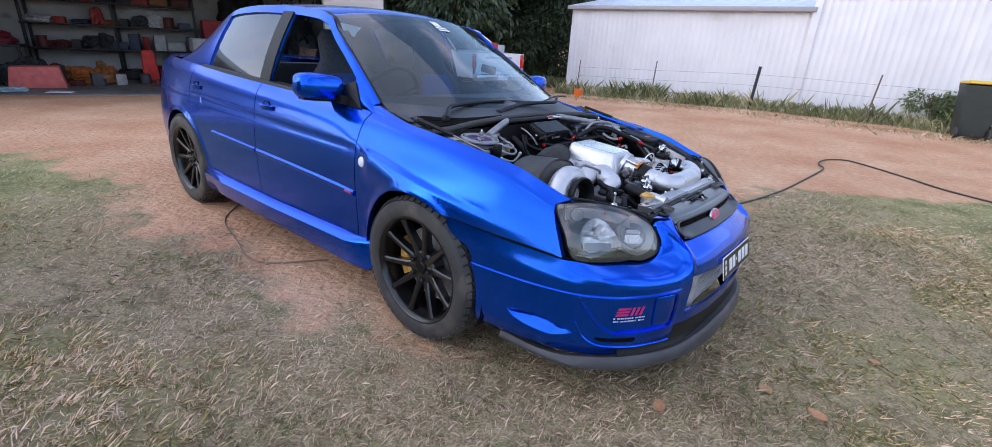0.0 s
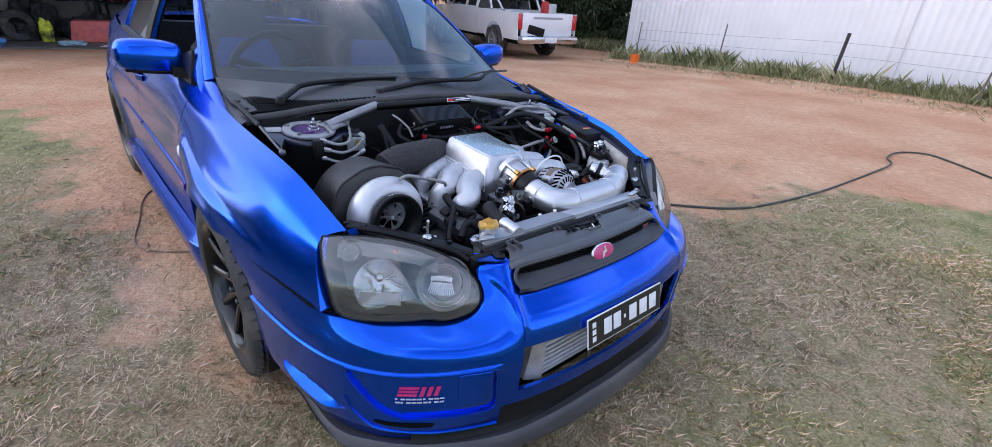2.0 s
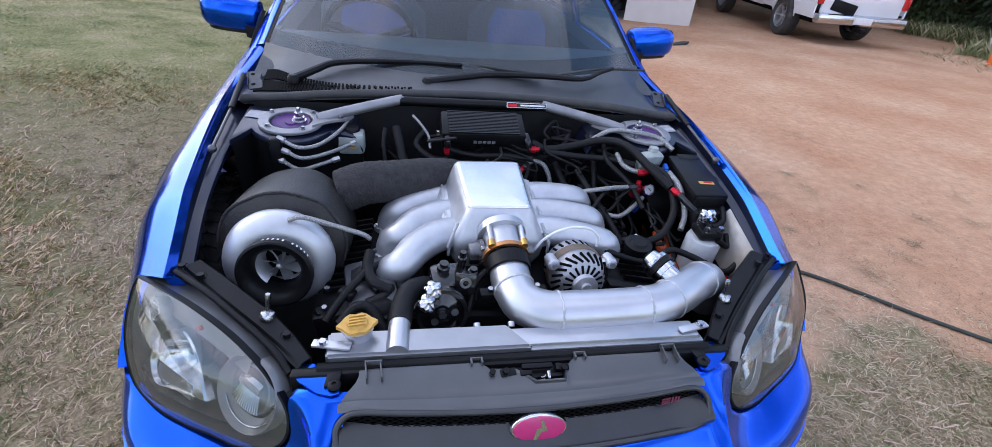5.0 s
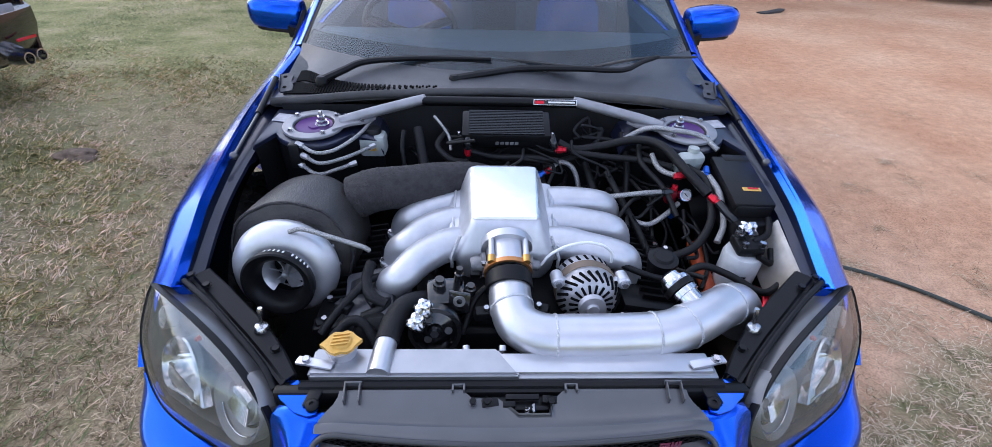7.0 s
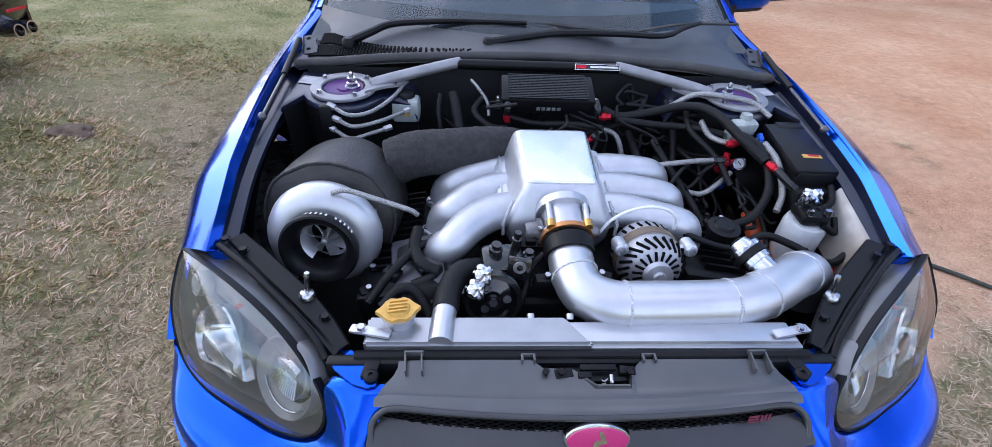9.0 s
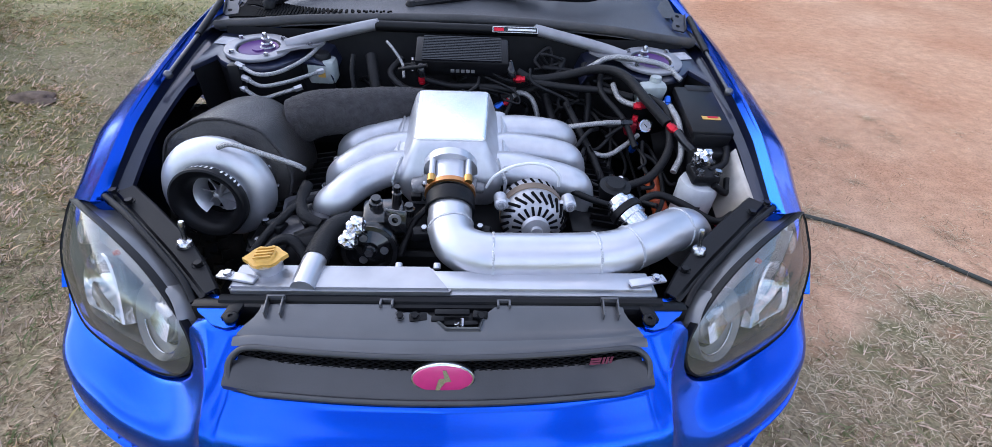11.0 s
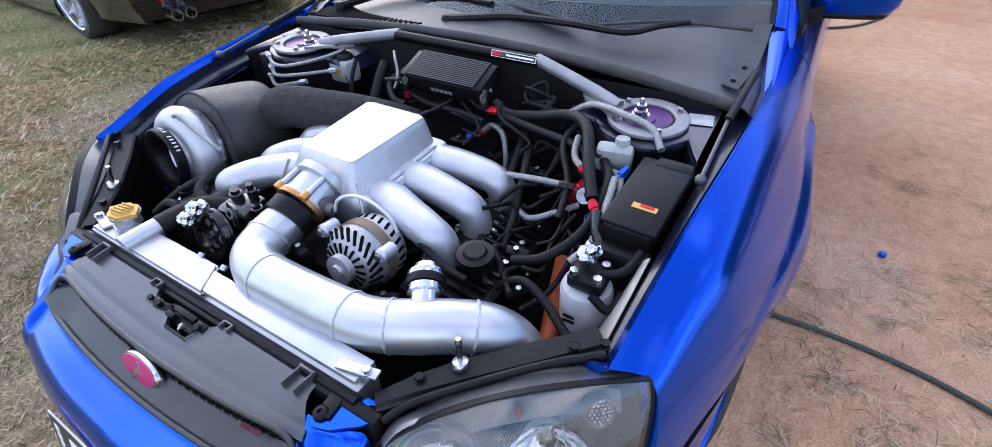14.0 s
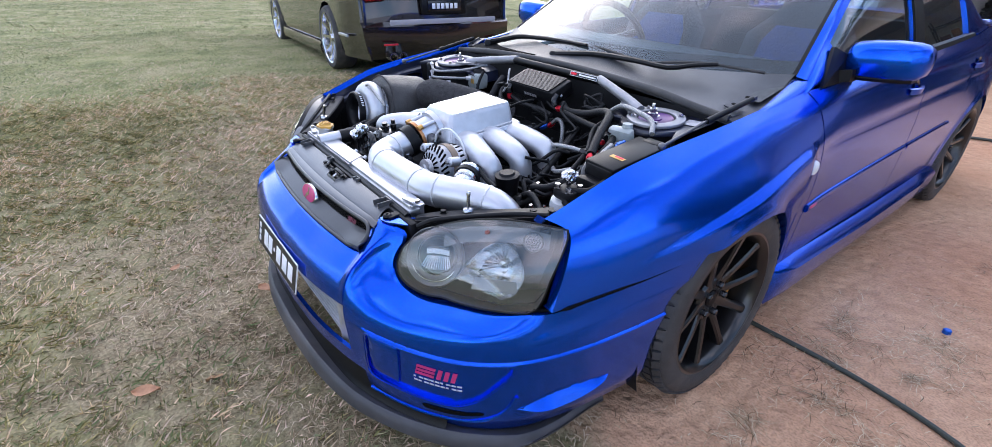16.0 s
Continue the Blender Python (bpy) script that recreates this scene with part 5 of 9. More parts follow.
for i, c in enumerate(path):
    d = (path[(i + 1) % 140] - path[i - 1]).normalized()
    out = Vector((0, -.83, .55)).cross(d).normalized()
    fwd = d.cross(out)
    rows.append([c + out * .0055 * math.cos(a) + fwd * .005 * math.sin(a) for a in np.linspace(0, 2 * math.pi, 11)[:-1]])
part("grille_frame", grid(BM(), rows, close_u=True, close_v=True), CHIN_GREY, GR)
# diamond mesh
bm = BM()
for k in range(-26, 44):
    for d in (1, -1):
        x0 = -0.34 + 0.0185 * k
        pts = []
        for t in np.linspace(0, 1, 9):
            x = x0 + d * 0.09 * (t if d > 0 else t - 1) * 1.0
            x = x0 + (0.09 * t if d > 0 else 0.09 * (1 - t))
            if abs(x) < 0.335:
                pts.append((x, gy(x, -0.915 + 0.012 * t), 0.628 + 0.036 * t))
        if len(pts) > 2:
            tube(bm, [pts[0], pts[-1]], 0.0014, 4, 2)
part("grille_mesh", bm, BLACK_PLASTIC, GR)
# near-black sheet behind the mesh, painted in place of the shade there
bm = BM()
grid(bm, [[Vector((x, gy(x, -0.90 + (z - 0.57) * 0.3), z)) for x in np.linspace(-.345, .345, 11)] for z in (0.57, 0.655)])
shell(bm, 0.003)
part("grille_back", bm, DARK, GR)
# oval badge
bm = BM()
m = aim((0, -0.926, 0.634), (0, -0.93, 0.36))
for a, b, z0, name, mt in ((0.053, 0.0275, 0.0, "badge", CHROME), (0.0495, 0.0245, 0.002, "badge_field", PINK)):
    bm = BM()
    rows = [[m @ Vector((a * k * math.cos(q), b * k * math.sin(q), z)) for q in np.linspace(0, 2 * math.pi, 41)[:-1]] for k, z in ((1.0, z0 - .006), (1.0, z0 + .002), (0.95, z0 + .005), (0.6, z0 + .0065), (0.02, z0 + .007))]
    grid(bm, rows, close_u=True)
    if name == "badge":
        BADGE = part(name, bm, mt, GR, "oval badge in pink with a chrome rim")
    else:
        part(name, bm, mt, BADGE)
bm = BM()
prism(bm, [(-.012, -.018), (-.006, -.019), (.004, -.004), (.014, -.002), (.006, .018), (.0, .018), (.003, .004), (-.006, .002)], 0.002, m @ pose(0, 0, 0.0075))
part("badge_mark", bm, CHROME, BADGE)
# pink marks: plain slanted bars in place of a logo
def mark(place, parent, w, h, colour=None):
    for x0, x1, z0, z1 in ((0, .44, .72, 1), (0, .44, .36, .62), (0, .44, 0, .26), (.50, .60, 0, 1), (.66, .76, 0, 1), (.82, .92, 0, 1)):
        q = [(x0, z0), (x1, z0), (x1, z1), (x0, z1)]
        bm = BM()
        lo = [place(((x - .5) * w + .25 * h * z, (z - .5) * h), 0.0004) for x, z in q]
        hi = [place(((x - .5) * w + .25 * h * z, (z - .5) * h), 0.0012) for x, z in q]
        grid(bm, [lo, hi], close_u=True, caps=True)
        part("logo_bar", bm, colour or PINK, parent, smooth=0)


PALE = mat("pale_sticker", (0.45, 0.5, 0.62), 0.5)
for s in (1, -1):
    on = lambda xy, lift: skin(0.665 + s * xy[0], 0.392 + xy[1], -0.0085 + lift, s)
    mark(on, BUMPER, 0.115, 0.034)
    for k, z in enumerate((-0.030, -0.042)):
        for i in range(9):
            w = 0.012 * (1 if (i * 7 + k * 3) % 5 else .55)
            x = -0.062 + 0.0145 * i
            bm = grid(BM(), [[on((x + a, z + b), 0.0008) for a in (0, w)] for b in (0, .006)])
            part("sticker_bar", bm, PALE, BUMPER)
MARK = aim((0.262, -0.905, 0.650), (0.1, -0.93, 0.36))
mark(lambda xy, lift: MARK @ Vector((xy[0], xy[1], lift)), GR, 0.042, 0.012, DIM_MARK)
# blue brackets with bolts beside the grille
for s in (1, -1):
    bm = BM()
    prism(bm, [(s * x, y) for x, y in ((.342, -.850), (.348, -.806), (.374, -.802), (.386, -.800), (.392, -.792), (.410, -.790), (.420, -.802), (.421, -.820), (.412, -.832), (.398, -.842), (.380, -.858), (.356, -.866), (.344, -.862))][::s], .004, pose(0, 0, .6765))
    br = part("bumper_bracket", bm, BLUE, CAR)
    bm = lathe(BM(), ((0, .0015), (.0085, .001), (.009, 0)), aim((s * .410, -.806, .6818), (0, 0, 1)), 16)
    part("bracket_hole", bm, DARK, br)
    bm = BM()
    box(bm, (.024, .055, .005), pose(s * .354, -.822, .6835, 0, 0, s * 8), .002)
    part("clip_tab", bm, BLACK_PLASTIC, br)
    bm = BM()
    lathe(bm, ((0, .002), (.003, .002), (.004, .005), (.008, .005), (.011, .003), (.012, 0)), aim((s * .352, -.846, .684), (0, -.1, .99)), 18)
    part("clip", bm, BLACK_PLASTIC, br)

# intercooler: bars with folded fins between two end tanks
# block behind the bars is near black, for the shade between fins
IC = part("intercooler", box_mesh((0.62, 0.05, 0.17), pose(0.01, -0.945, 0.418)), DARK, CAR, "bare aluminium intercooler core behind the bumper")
for k in range(10):
    z = 0.338 + 0.0165 * k
    part("cooler_bar", box_mesh((0.62, 0.03, 0.0062), pose(0.01, -0.972, z + 0.004), 0.0015), BAR, IC)
    pts = [(-0.298 + 0.615 * i / 110, -0.979 + 0.004 * (i % 2), z + 0.0123) for i in range(111)]
    part("cooler_fin", grid(BM(), [[Vector(p) - Vector((0, 0, .005)) for p in pts], [Vector(p) + Vector((0, 0, .005)) for p in pts]]), CORE, IC, smooth=0)
for s in (1, -1):
    bm = BM()
    grid(bm, [[Vector((0.012 + s * x, y, z)) for x, y, z in ((.300, -.993, .330), (.300, -.993, .50), (.300, -.93, .50), (.300, -.93, .33))], [Vector((0.012 + s * x, y, z)) for x, y, z in ((.352, -.972, .338), (.332, -.978, .492), (.335, -.92, .49), (.345, -.92, .338))]], close_u=True, caps=True)
    part("end_tank", bm, ALU_DULL, IC)
# near-black sheet behind the intercooler, in place of the duct's shade
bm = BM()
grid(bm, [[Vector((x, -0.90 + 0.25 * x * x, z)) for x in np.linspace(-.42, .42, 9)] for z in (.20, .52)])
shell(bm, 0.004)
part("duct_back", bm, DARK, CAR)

# number plate with plain bars for its signs
PL = aim((0.0, -1.052, 0.475), (0, -0.97, 0.22))
bm = BM()
box(bm, (0.372, 0.092, 0.003), PL, 0.001)
PLATE = part("number_plate", bm, mat("plate_white", (0.75, 0.76, 0.76), 0.4), CAR, "black number plate with white bars and border")
bm = BM()
box(bm, (0.364, 0.084, 0.002), PL @ pose(0, 0, 0.0018))
part("plate_field", bm, mat("plate_black", (0.012, 0.012, 0.013), 0.35), PLATE)
for x, y, w, h in ((-.095, 0, .036, .05), (-.05, 0, .036, .05), (-.012, 0, .010, .012), (.03, 0, .038, .05), (.085, 0, .040, .05), (.137, 0, .038, .05), (-.158, -.022, .016, .016), (-.158, 0, .016, .016), (-.158, .022, .016, .016)):
    bm = BM()
    box(bm, (w, h, 0.002), PL @ pose(x, y, 0.003), 0.0008)
    part("plate_bar", bm, STICKER_WHITE, PLATE)

# ---- the blue car: engine bay ----
def boxpart(name, size, m, material, parent, bevel=0.004, label="", taper=1.0):
    bm = BM()
    box(bm, size, m, bevel, 2, taper)
    return part(name, bm, material, parent, label)


def hose(name, pts, r, material=None, parent=None, seg=10, n=None):
    bm = tube(BM(), pts, r, seg, n)
    return part(name, bm, material or HOSE, parent or CAR)


def disc(name, c, d, prof, material, parent, seg=32, label=""):
    return part(name, lathe(BM(), prof, aim(c, d), seg), material, parent, label)


def bolt(p, d, r=0.006, material=None, parent=None, h=0.006):
    bm = lathe(BM(), ((0, h), (r, h), (r, 0)), aim(p, d), 6)
    lathe(bm, ((r * 1.5, 0.0015), (r * 1.5, 0)), aim(p, d), 12)
    return part("bolt", bm, material or STEEL, parent or CAR, smooth=0)


# tub of the bay: ledges beside the fenders, walls, firewall, floor
for s in (1, -1):
    rows = []
    for y in np.linspace(-0.60, 0.40, 27):
        xo, zo, xw = (float(c) for c in lerp_table(((-0.60, .690, .760, .658), (-0.36, .709, .832, .681), (0.0, .738, .881, .695), (0.2, .742, .900, .697), (0.40, .746, .919, .698)), y))
        deep = .40 if s > 0 or not -.54 < y < -.14 else .07
        rows.append([Vector((s * x, y, z)) for x, z in ((xo - .002, zo - .006), (xo - .006, zo - .024), (xo - .010, zo - .048), (xw + .010, zo - .052), (xw, zo - .058), (xw - .006, zo - (.13 if deep > .2 else .085)), (xw - .012, zo - deep - .024))])
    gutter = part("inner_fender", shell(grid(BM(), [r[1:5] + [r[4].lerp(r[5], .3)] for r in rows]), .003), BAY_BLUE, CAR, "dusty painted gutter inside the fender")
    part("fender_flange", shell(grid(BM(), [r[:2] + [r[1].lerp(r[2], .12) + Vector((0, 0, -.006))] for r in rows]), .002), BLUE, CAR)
    # walls under the gutter go near black, holding the bay's shade
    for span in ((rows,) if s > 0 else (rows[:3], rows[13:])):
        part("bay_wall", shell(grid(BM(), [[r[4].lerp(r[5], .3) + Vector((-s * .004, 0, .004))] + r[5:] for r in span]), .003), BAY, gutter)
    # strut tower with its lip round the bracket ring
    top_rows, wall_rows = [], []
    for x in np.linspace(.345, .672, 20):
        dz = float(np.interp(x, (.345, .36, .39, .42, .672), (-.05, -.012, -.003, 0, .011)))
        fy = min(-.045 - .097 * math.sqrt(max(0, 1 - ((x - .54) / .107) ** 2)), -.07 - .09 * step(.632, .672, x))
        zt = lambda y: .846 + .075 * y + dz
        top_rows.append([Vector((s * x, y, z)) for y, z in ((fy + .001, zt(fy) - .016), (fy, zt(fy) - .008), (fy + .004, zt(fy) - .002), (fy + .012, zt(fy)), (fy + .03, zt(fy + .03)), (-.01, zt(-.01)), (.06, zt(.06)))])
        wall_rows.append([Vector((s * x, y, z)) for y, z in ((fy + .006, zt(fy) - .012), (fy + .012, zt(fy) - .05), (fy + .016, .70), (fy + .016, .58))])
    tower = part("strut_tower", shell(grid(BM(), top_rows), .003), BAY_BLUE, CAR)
    # tower front in near black, its shade put into the colour
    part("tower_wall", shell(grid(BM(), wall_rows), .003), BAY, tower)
    bm = BM()
    m = aim((s * .540, -.045, .858), (0, -.10, 1))
    rows = [[m @ Vector((a * math.cos(q) * s, b * math.sin(q), z)) for q in np.linspace(0, 2 * math.pi, 49)[:-1]] for a, b, z in ((.057, .055, -.008), (.057, .055, .003), (.059, .057, .005), (.082, .079, .005), (.0855, .0825, .004), (.087, .084, .001), (.086, .083, -.004))]
    grid(bm, rows, close_u=True)
    ringp = part("strut_ring", bm, BRACE, CAR, "grey strut brace ring")
    part("bearing_seat", lathe(BM(), ((.060, -.003), (.052, -.003), (.050, -.006)), m, 32), BLACK_PLASTIC, ringp)
    bm = lathe(BM(), ((0, -.001), (.016, -.001), (.018, -.004), (.044, -.004), (.051, -.001), (.052, -.004)), m, 32)
    part("camber_plate", bm, PURPLE, ringp, "purple camber plate")
    bm = lathe(BM(), ((0, .040), (.0045, .040), (.006, .036), (.006, .026), (.011, .026), (.011, .016), (.008, .016), (.008, .012), (.015, .012), (.015, .003), (.020, .003), (.020, 0)), m @ pose(-s * .020, .012, -.004), 16)
    part("strut_stud", bm, STEEL, ringp)
    for a in (0.7, 2.5, 3.9, 5.3):
        bolt(m @ Vector((.072 * math.cos(a), .069 * math.sin(a), .005)), (0, 0, 1), .006, None, ringp, .008)
    # paper label
    boxpart("label", (.052, .048, .001), pose(s * .640, .002, .858, 4, s * -2, s * 8), PALE_LABEL, CAR, 0)
    # bonnet hinge and gas strut lying in the gutter
    hm = pose(s * .677, .170, .9045, 16, s * 6, s * -10)
    bm = BM()
    outline = [(-.020, -.048), (.016, -.050), (.020, -.030), (.014, -.006), (.021, .020), (.018, .046), (-.010, .050), (-.021, .030), (-.016, .004), (-.022, -.020)]
    prism(bm, outline if s > 0 else [(-x, y) for x, y in reversed(outline)], .004, hm)
    box(bm, (.003, .085, .012), hm @ pose(s * .019, 0, .006), .001)
    hinge = part("bonnet_hinge", bm, HINGE, CAR, "dark bonnet hinge left bolted beside the cowl")
    for dx, dy in ((-.004, .030), (-.004, -.026)):
        disc("hinge_hole", hm @ Vector((dx, dy, .0045)), hm.to_3x3() @ Vector((0, 0, 1)), ((0, 0), (.0065, 0), (.0065, -.001)), DARK, hinge, 14)
    bm = tube(BM(), [(s * .707, .170, .920), (s * .695, -.035, .884)], .0085, 12, 2)
    gs = part("gas_strut", bm, BLACK_PLASTIC, CAR)
    bm = tube(BM(), [(s * .695, -.035, .884), (s * .694, -.222, .848)], .0042, 8, 2)
    bmesh.ops.create_icosphere(bm, subdivisions=2, radius=.011, matrix=Matrix.Translation((s * .694, -.226, .847)))
    part("strut_rod", bm, GUTTER_STEEL, gs)
    # support behind the headlight
    rows = []
    for p, w in (((.408, -.794, .690), .016), ((.446, -.750, .700), .021), ((.496, -.698, .708), .024), ((.576, -.628, .724), .024), ((.655, -.562, .742), .022)):
        c = Vector((s * p[0], p[1], p[2]))
        t = Vector((s * .72, .69, 0))
        side = Vector((s * .69, -.72, 0)).normalized()
        rows.append([c - side * (w - .004) + Vector((0, 0, -.045)), c - side * w + Vector((0, 0, -.004)), c - side * (w - .004), c + side * (w - .010), c + side * (w - .006) + Vector((0, 0, -.005)), c + side * w + Vector((0, 0, -.005)), c + side * w * 1.1 + Vector((0, 0, -.03))])
    bm = grid(BM(), rows)
    shell(bm, 0.004)
    sup = part("lamp_support", bm, BLACK_PLASTIC, CAR)
    # added black sheet: covers the bumper's blue inside where only shade belongs
    part("lamp_panel", shell(grid(BM(), [[Vector((s * x, y, z)) for x, y in ((.36, -.815), (.41, -.785), (.50, -.70), (.58, -.632), (.655, -.566), (.70, -.53))] for z in (.672, .60, .30)]), .003), BAY, CAR)
    hose("bonnet_seal", [(s * .432, -.806, .676), (s * .460, -.772, .696), (s * .530, -.708, .717), (s * .61, -.640, .737), (s * .672, -.594, .746)], .0065, BLACK_PLASTIC)
    for p in ((.446, -.738, .702), (.626, -.600, .738), (.665, -.578, .746)):
        bolt((s * p[0], p[1], p[2]), (0, 0, 1), .0075, BLACK_PLASTIC, sup, .006)
    # bonnet pin
    bm = lathe(BM(), ((0, .052), (.0045, .052), (.006, .046), (.0045, .04), (.0045, .012), (.012, .010), (.015, .004), (.015, 0)), aim((s * .488, -.692, .707), (s * -.12, .12, 1)), 14)
    part("bonnet_pin", bm, STEEL, CAR, "bright steel bonnet pin")

# firewall and front panel near black too, shade painted in
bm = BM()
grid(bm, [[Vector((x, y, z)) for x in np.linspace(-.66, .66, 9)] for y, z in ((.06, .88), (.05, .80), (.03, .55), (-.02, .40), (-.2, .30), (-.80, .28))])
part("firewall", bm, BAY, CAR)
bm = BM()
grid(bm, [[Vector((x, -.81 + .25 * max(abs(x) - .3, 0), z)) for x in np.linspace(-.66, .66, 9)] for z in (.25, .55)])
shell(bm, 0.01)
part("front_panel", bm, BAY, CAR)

# cowl: seal, cover with slots, wipers
SEAL = [(-.70, .085, .874), (-.60, .075, .886), (-.40, .085, .902), (0, .103, .911), (.40, .085, .902), (.60, .065, .886), (.70, .075, .874)]
hose("cowl_seal", SEAL, .013, RUBBER, n=60)
bm = BM()
top = curve(SEAL, 48)
rows = []
for k in range(49):
    u = -1 + 2 * k / 48
    a = top[k]
    b = ws(u * 0.995, 0.0) + Vector((0, -.004, .004))
    rows.append([a + Vector((0, .01, -.02)), a + Vector((0, .015, .006)), a.lerp(b, .35) + Vector((0, 0, -.004 - .024 * step(.80, 1.0, abs(u)))), a.lerp(b, .7) + Vector((0, 0, -.006 - .030 * step(.82, 1.0, abs(u)))), b])
grid(bm, rows)
shell(bm, 0.004)
COWL = part("cowl", bm, GREY_PLASTIC, CAR, "dusty black cowl panel below the windscreen")
bm = BM()
for k in range(42):
    kk = 1.9 + 18.4 * k / 42
    i, w = int(kk), kk % 1
    lane = [rows[i][c].lerp(rows[i + 1][c], w) for c in (1, 2, 3)]
    reach = .16 + .62 * (1 - k / 42)
    for g0, g1 in ((.10, .10 + reach * .55), (.10 + reach * .63, .10 + reach)):
        p0, p1 = (lane[0].lerp(lane[1], g * 2) if g < .5 else lane[1].lerp(lane[2], g * 2 - 1) for g in (g0, g1))
        turn = Matrix.Rotation(math.atan2(p1.z - p0.z, p1.y - p0.y), 4, "X")
        box(bm, (.0062, (p1 - p0).length, .004), Matrix.Translation((p0 + p1) / 2 + Vector((0, 0, .0045))) @ turn)
part("cowl_vent", bm, DARK, COWL, kind="stuff")
for pts, bl in ((((-.560, .150, .922), (-.50, .20, .94), (-.444, .240, .955), (-.33, .258, .962), (-.20, .262, .966), (-.03, .245, .970)), ((-.285, .268, .961), (-.02, .262, .968), (.247, .216, .958))), (((-.149, .180, .925), (-.03, .195, .942), (.079, .212, .952), (.25, .200, .958), (.39, .196, .957), (.46, .235, .972), (.525, .270, .982)), ((.304, .232, .956), (.47, .262, .978), (.665, .300, .975)))):
    bm = tube(BM(), pts, lambda u: .013 - .006 * u, 8, 18)
    lathe(bm, ((0, .014), (.012, .013), (.018, .004), (.018, -.012)), Matrix.Translation(pts[0]), 16)
    wp = part("wiper", bm, BLACK_PLASTIC, CAR)
    bm = tube(BM(), bl, .005, 6, 14)
    part("wiper_blade", bm, RUBBER, wp)

# strut brace
bm = tube(BM(), [(-.238, .052, .899), (.225, .052, .899)], .0135, 14, 2)
BR = part("strut_brace", bm, BLACK_PLASTIC, CAR, "strut brace with a black bar and grey arms")
for s in (1, -1):
    x0 = -.238 if s < 0 else .225
    bm = tube(BM(), [(x0 - s * .004, .052, .899), (x0 + s * .01, .052, .899), (s * .40, -.005, .876), (s * .470, -.030, .862)], .0155, 14, 14)
    part("brace_arm", bm, BRACE, BR)
    bm = BM()
    wedge = [(.476, -.092), (.470, .008), (.418, .012), (.385, .012), (.372, -.004), (.392, -.034), (.432, -.052)]
    prism(bm, [(x, y) for x, y in wedge][::-1] if s > 0 else [(-x, y) for x, y in wedge], .007, pose(0, 0, .8585))
    part("brace_bracket", bm, BRACE, BR)
    for dx, dy in ((-.02, .012), (.02, -.012)):
        bolt((s * .432 + dx * 1.3, -.012 + dy * 1.6, .866), (0, 0, 1), .006, None, BR)
for x, y, z, w, h, mt in ((.159, .0375, .9045, .130, .016, STICKER_WHITE), (.159, .0371, .9047, .126, .013, HOLE), (.112, .0367, .9049, .028, .009, RED_AN), (.178, .0367, .9049, .080, .005, STICKER_WHITE)):
    bm = BM()
    box(bm, (w, h, .0012), aim((x, y, z), (0, -.93, .37), (0, 0, 1)), .0004)
    part("brace_sticker", bm, mt, BR)

# oil cooler
m = pose(.010, -.035, .848, 22)
OC = boxpart("oil_cooler", (.255, .10, .05), m, BLACK_PLASTIC, CAR, .006, "black finned oil cooler")
bm = BM()
for k in range(15):
    box(bm, (.215, .0035, .006), m @ pose(0, -.045 + .0064 * k, .027))
part("cooler_ribs", bm, HOLE, OC, kind="stuff")
bm = BM()
for k in range(5):
    box(bm, (.010, .002, .010), m @ pose(-.026 + .014 * k, -.0505, -.006))
part("cooler_bars", bm, ALU_DULL, OC)
for s in (1, -1):
    for dy in (-.03, .0):
        bolt(m @ Vector((s * .136, dy - .02, .0)), m.to_3x3() @ Vector((0, -1, 0.2)), .0055, None, OC)

# intake manifold: plenum, its top plate, runners, flanges
def plenum():
    """A folded box: a flat top, sloping sides and front, rounded welds along the folds."""
    bm = BM()
    rows = []
    for z, x0, x1, y0, y1, r in ((.650, -.10, .090, -.475, -.235, .02), (.690, -.120, .107, -.492, -.225, .026), (.728, -.124, .111, -.500, -.222, .028), (.742, -.122, .109, -.500, -.222, .028),
                                 (.752, -.117, .104, -.497, -.224, .027), (.800, -.091, .079, -.477, -.230, .020), (.812, -.085, .073, -.472, -.233, .017), (.8165, -.080, .069, -.467, -.236, .015)):
        row = []
        for cx, cy, a0 in ((x1 - r, y1 - r, 0), (x0 + r, y1 - r, .5), (x0 + r, y0 + r, 1), (x1 - r, y0 + r, 1.5)):
            for k in range(5):
                a = math.pi * (a0 + .5 * k / 4)
                x, y = cx + r * math.cos(a), cy + r * math.sin(a)
                flare_back = 1 + .14 * step(-.46, -.24, y) * step(.74, .82, z)
                row.append(Vector((-.006 + (x + .006) * flare_back, y, z + .075 * (y + .45))))
        rows.append(row)
    grid(bm, rows, close_u=True, caps=True)
    return bm


MAN = part("intake_manifold", plenum(), ALU, CAR, "silver fabricated intake manifold with six curved runners", 30)
bm = BM()
rows = []
for o, z in ((-.002, .814), (.0, .8175), (-.003, .8195), (-.008, .8200)):
    row = []
    for cx, cy, a0, w in ((.060, -.250, 0, 1.14), (-.070, -.250, .5, 1.14), (-.070, -.452, 1, 1), (.058, -.452, 1.5, 1)):
        for k in range(5):
            a = math.pi * (a0 + .5 * k / 4)
            row.append(Vector((-.006 + (cx + .006) * w + (.012 + o) * math.cos(a), cy + (.012 + o) * math.sin(a), z + .075 * (cy + .45))))
    rows.append(row)
grid(bm, rows, close_u=True, caps=True)
part("plenum_plate", bm, SKY_PLATE, MAN, "smooth top plate coloured bright for the sky on it", 30)
bm = tube(BM(), [v + Vector((0, 0, 0)) for v in rows[0]] + [rows[0][0]], .0032, 6, flat=True)
part("weld_seam", bm, WELD, MAN)
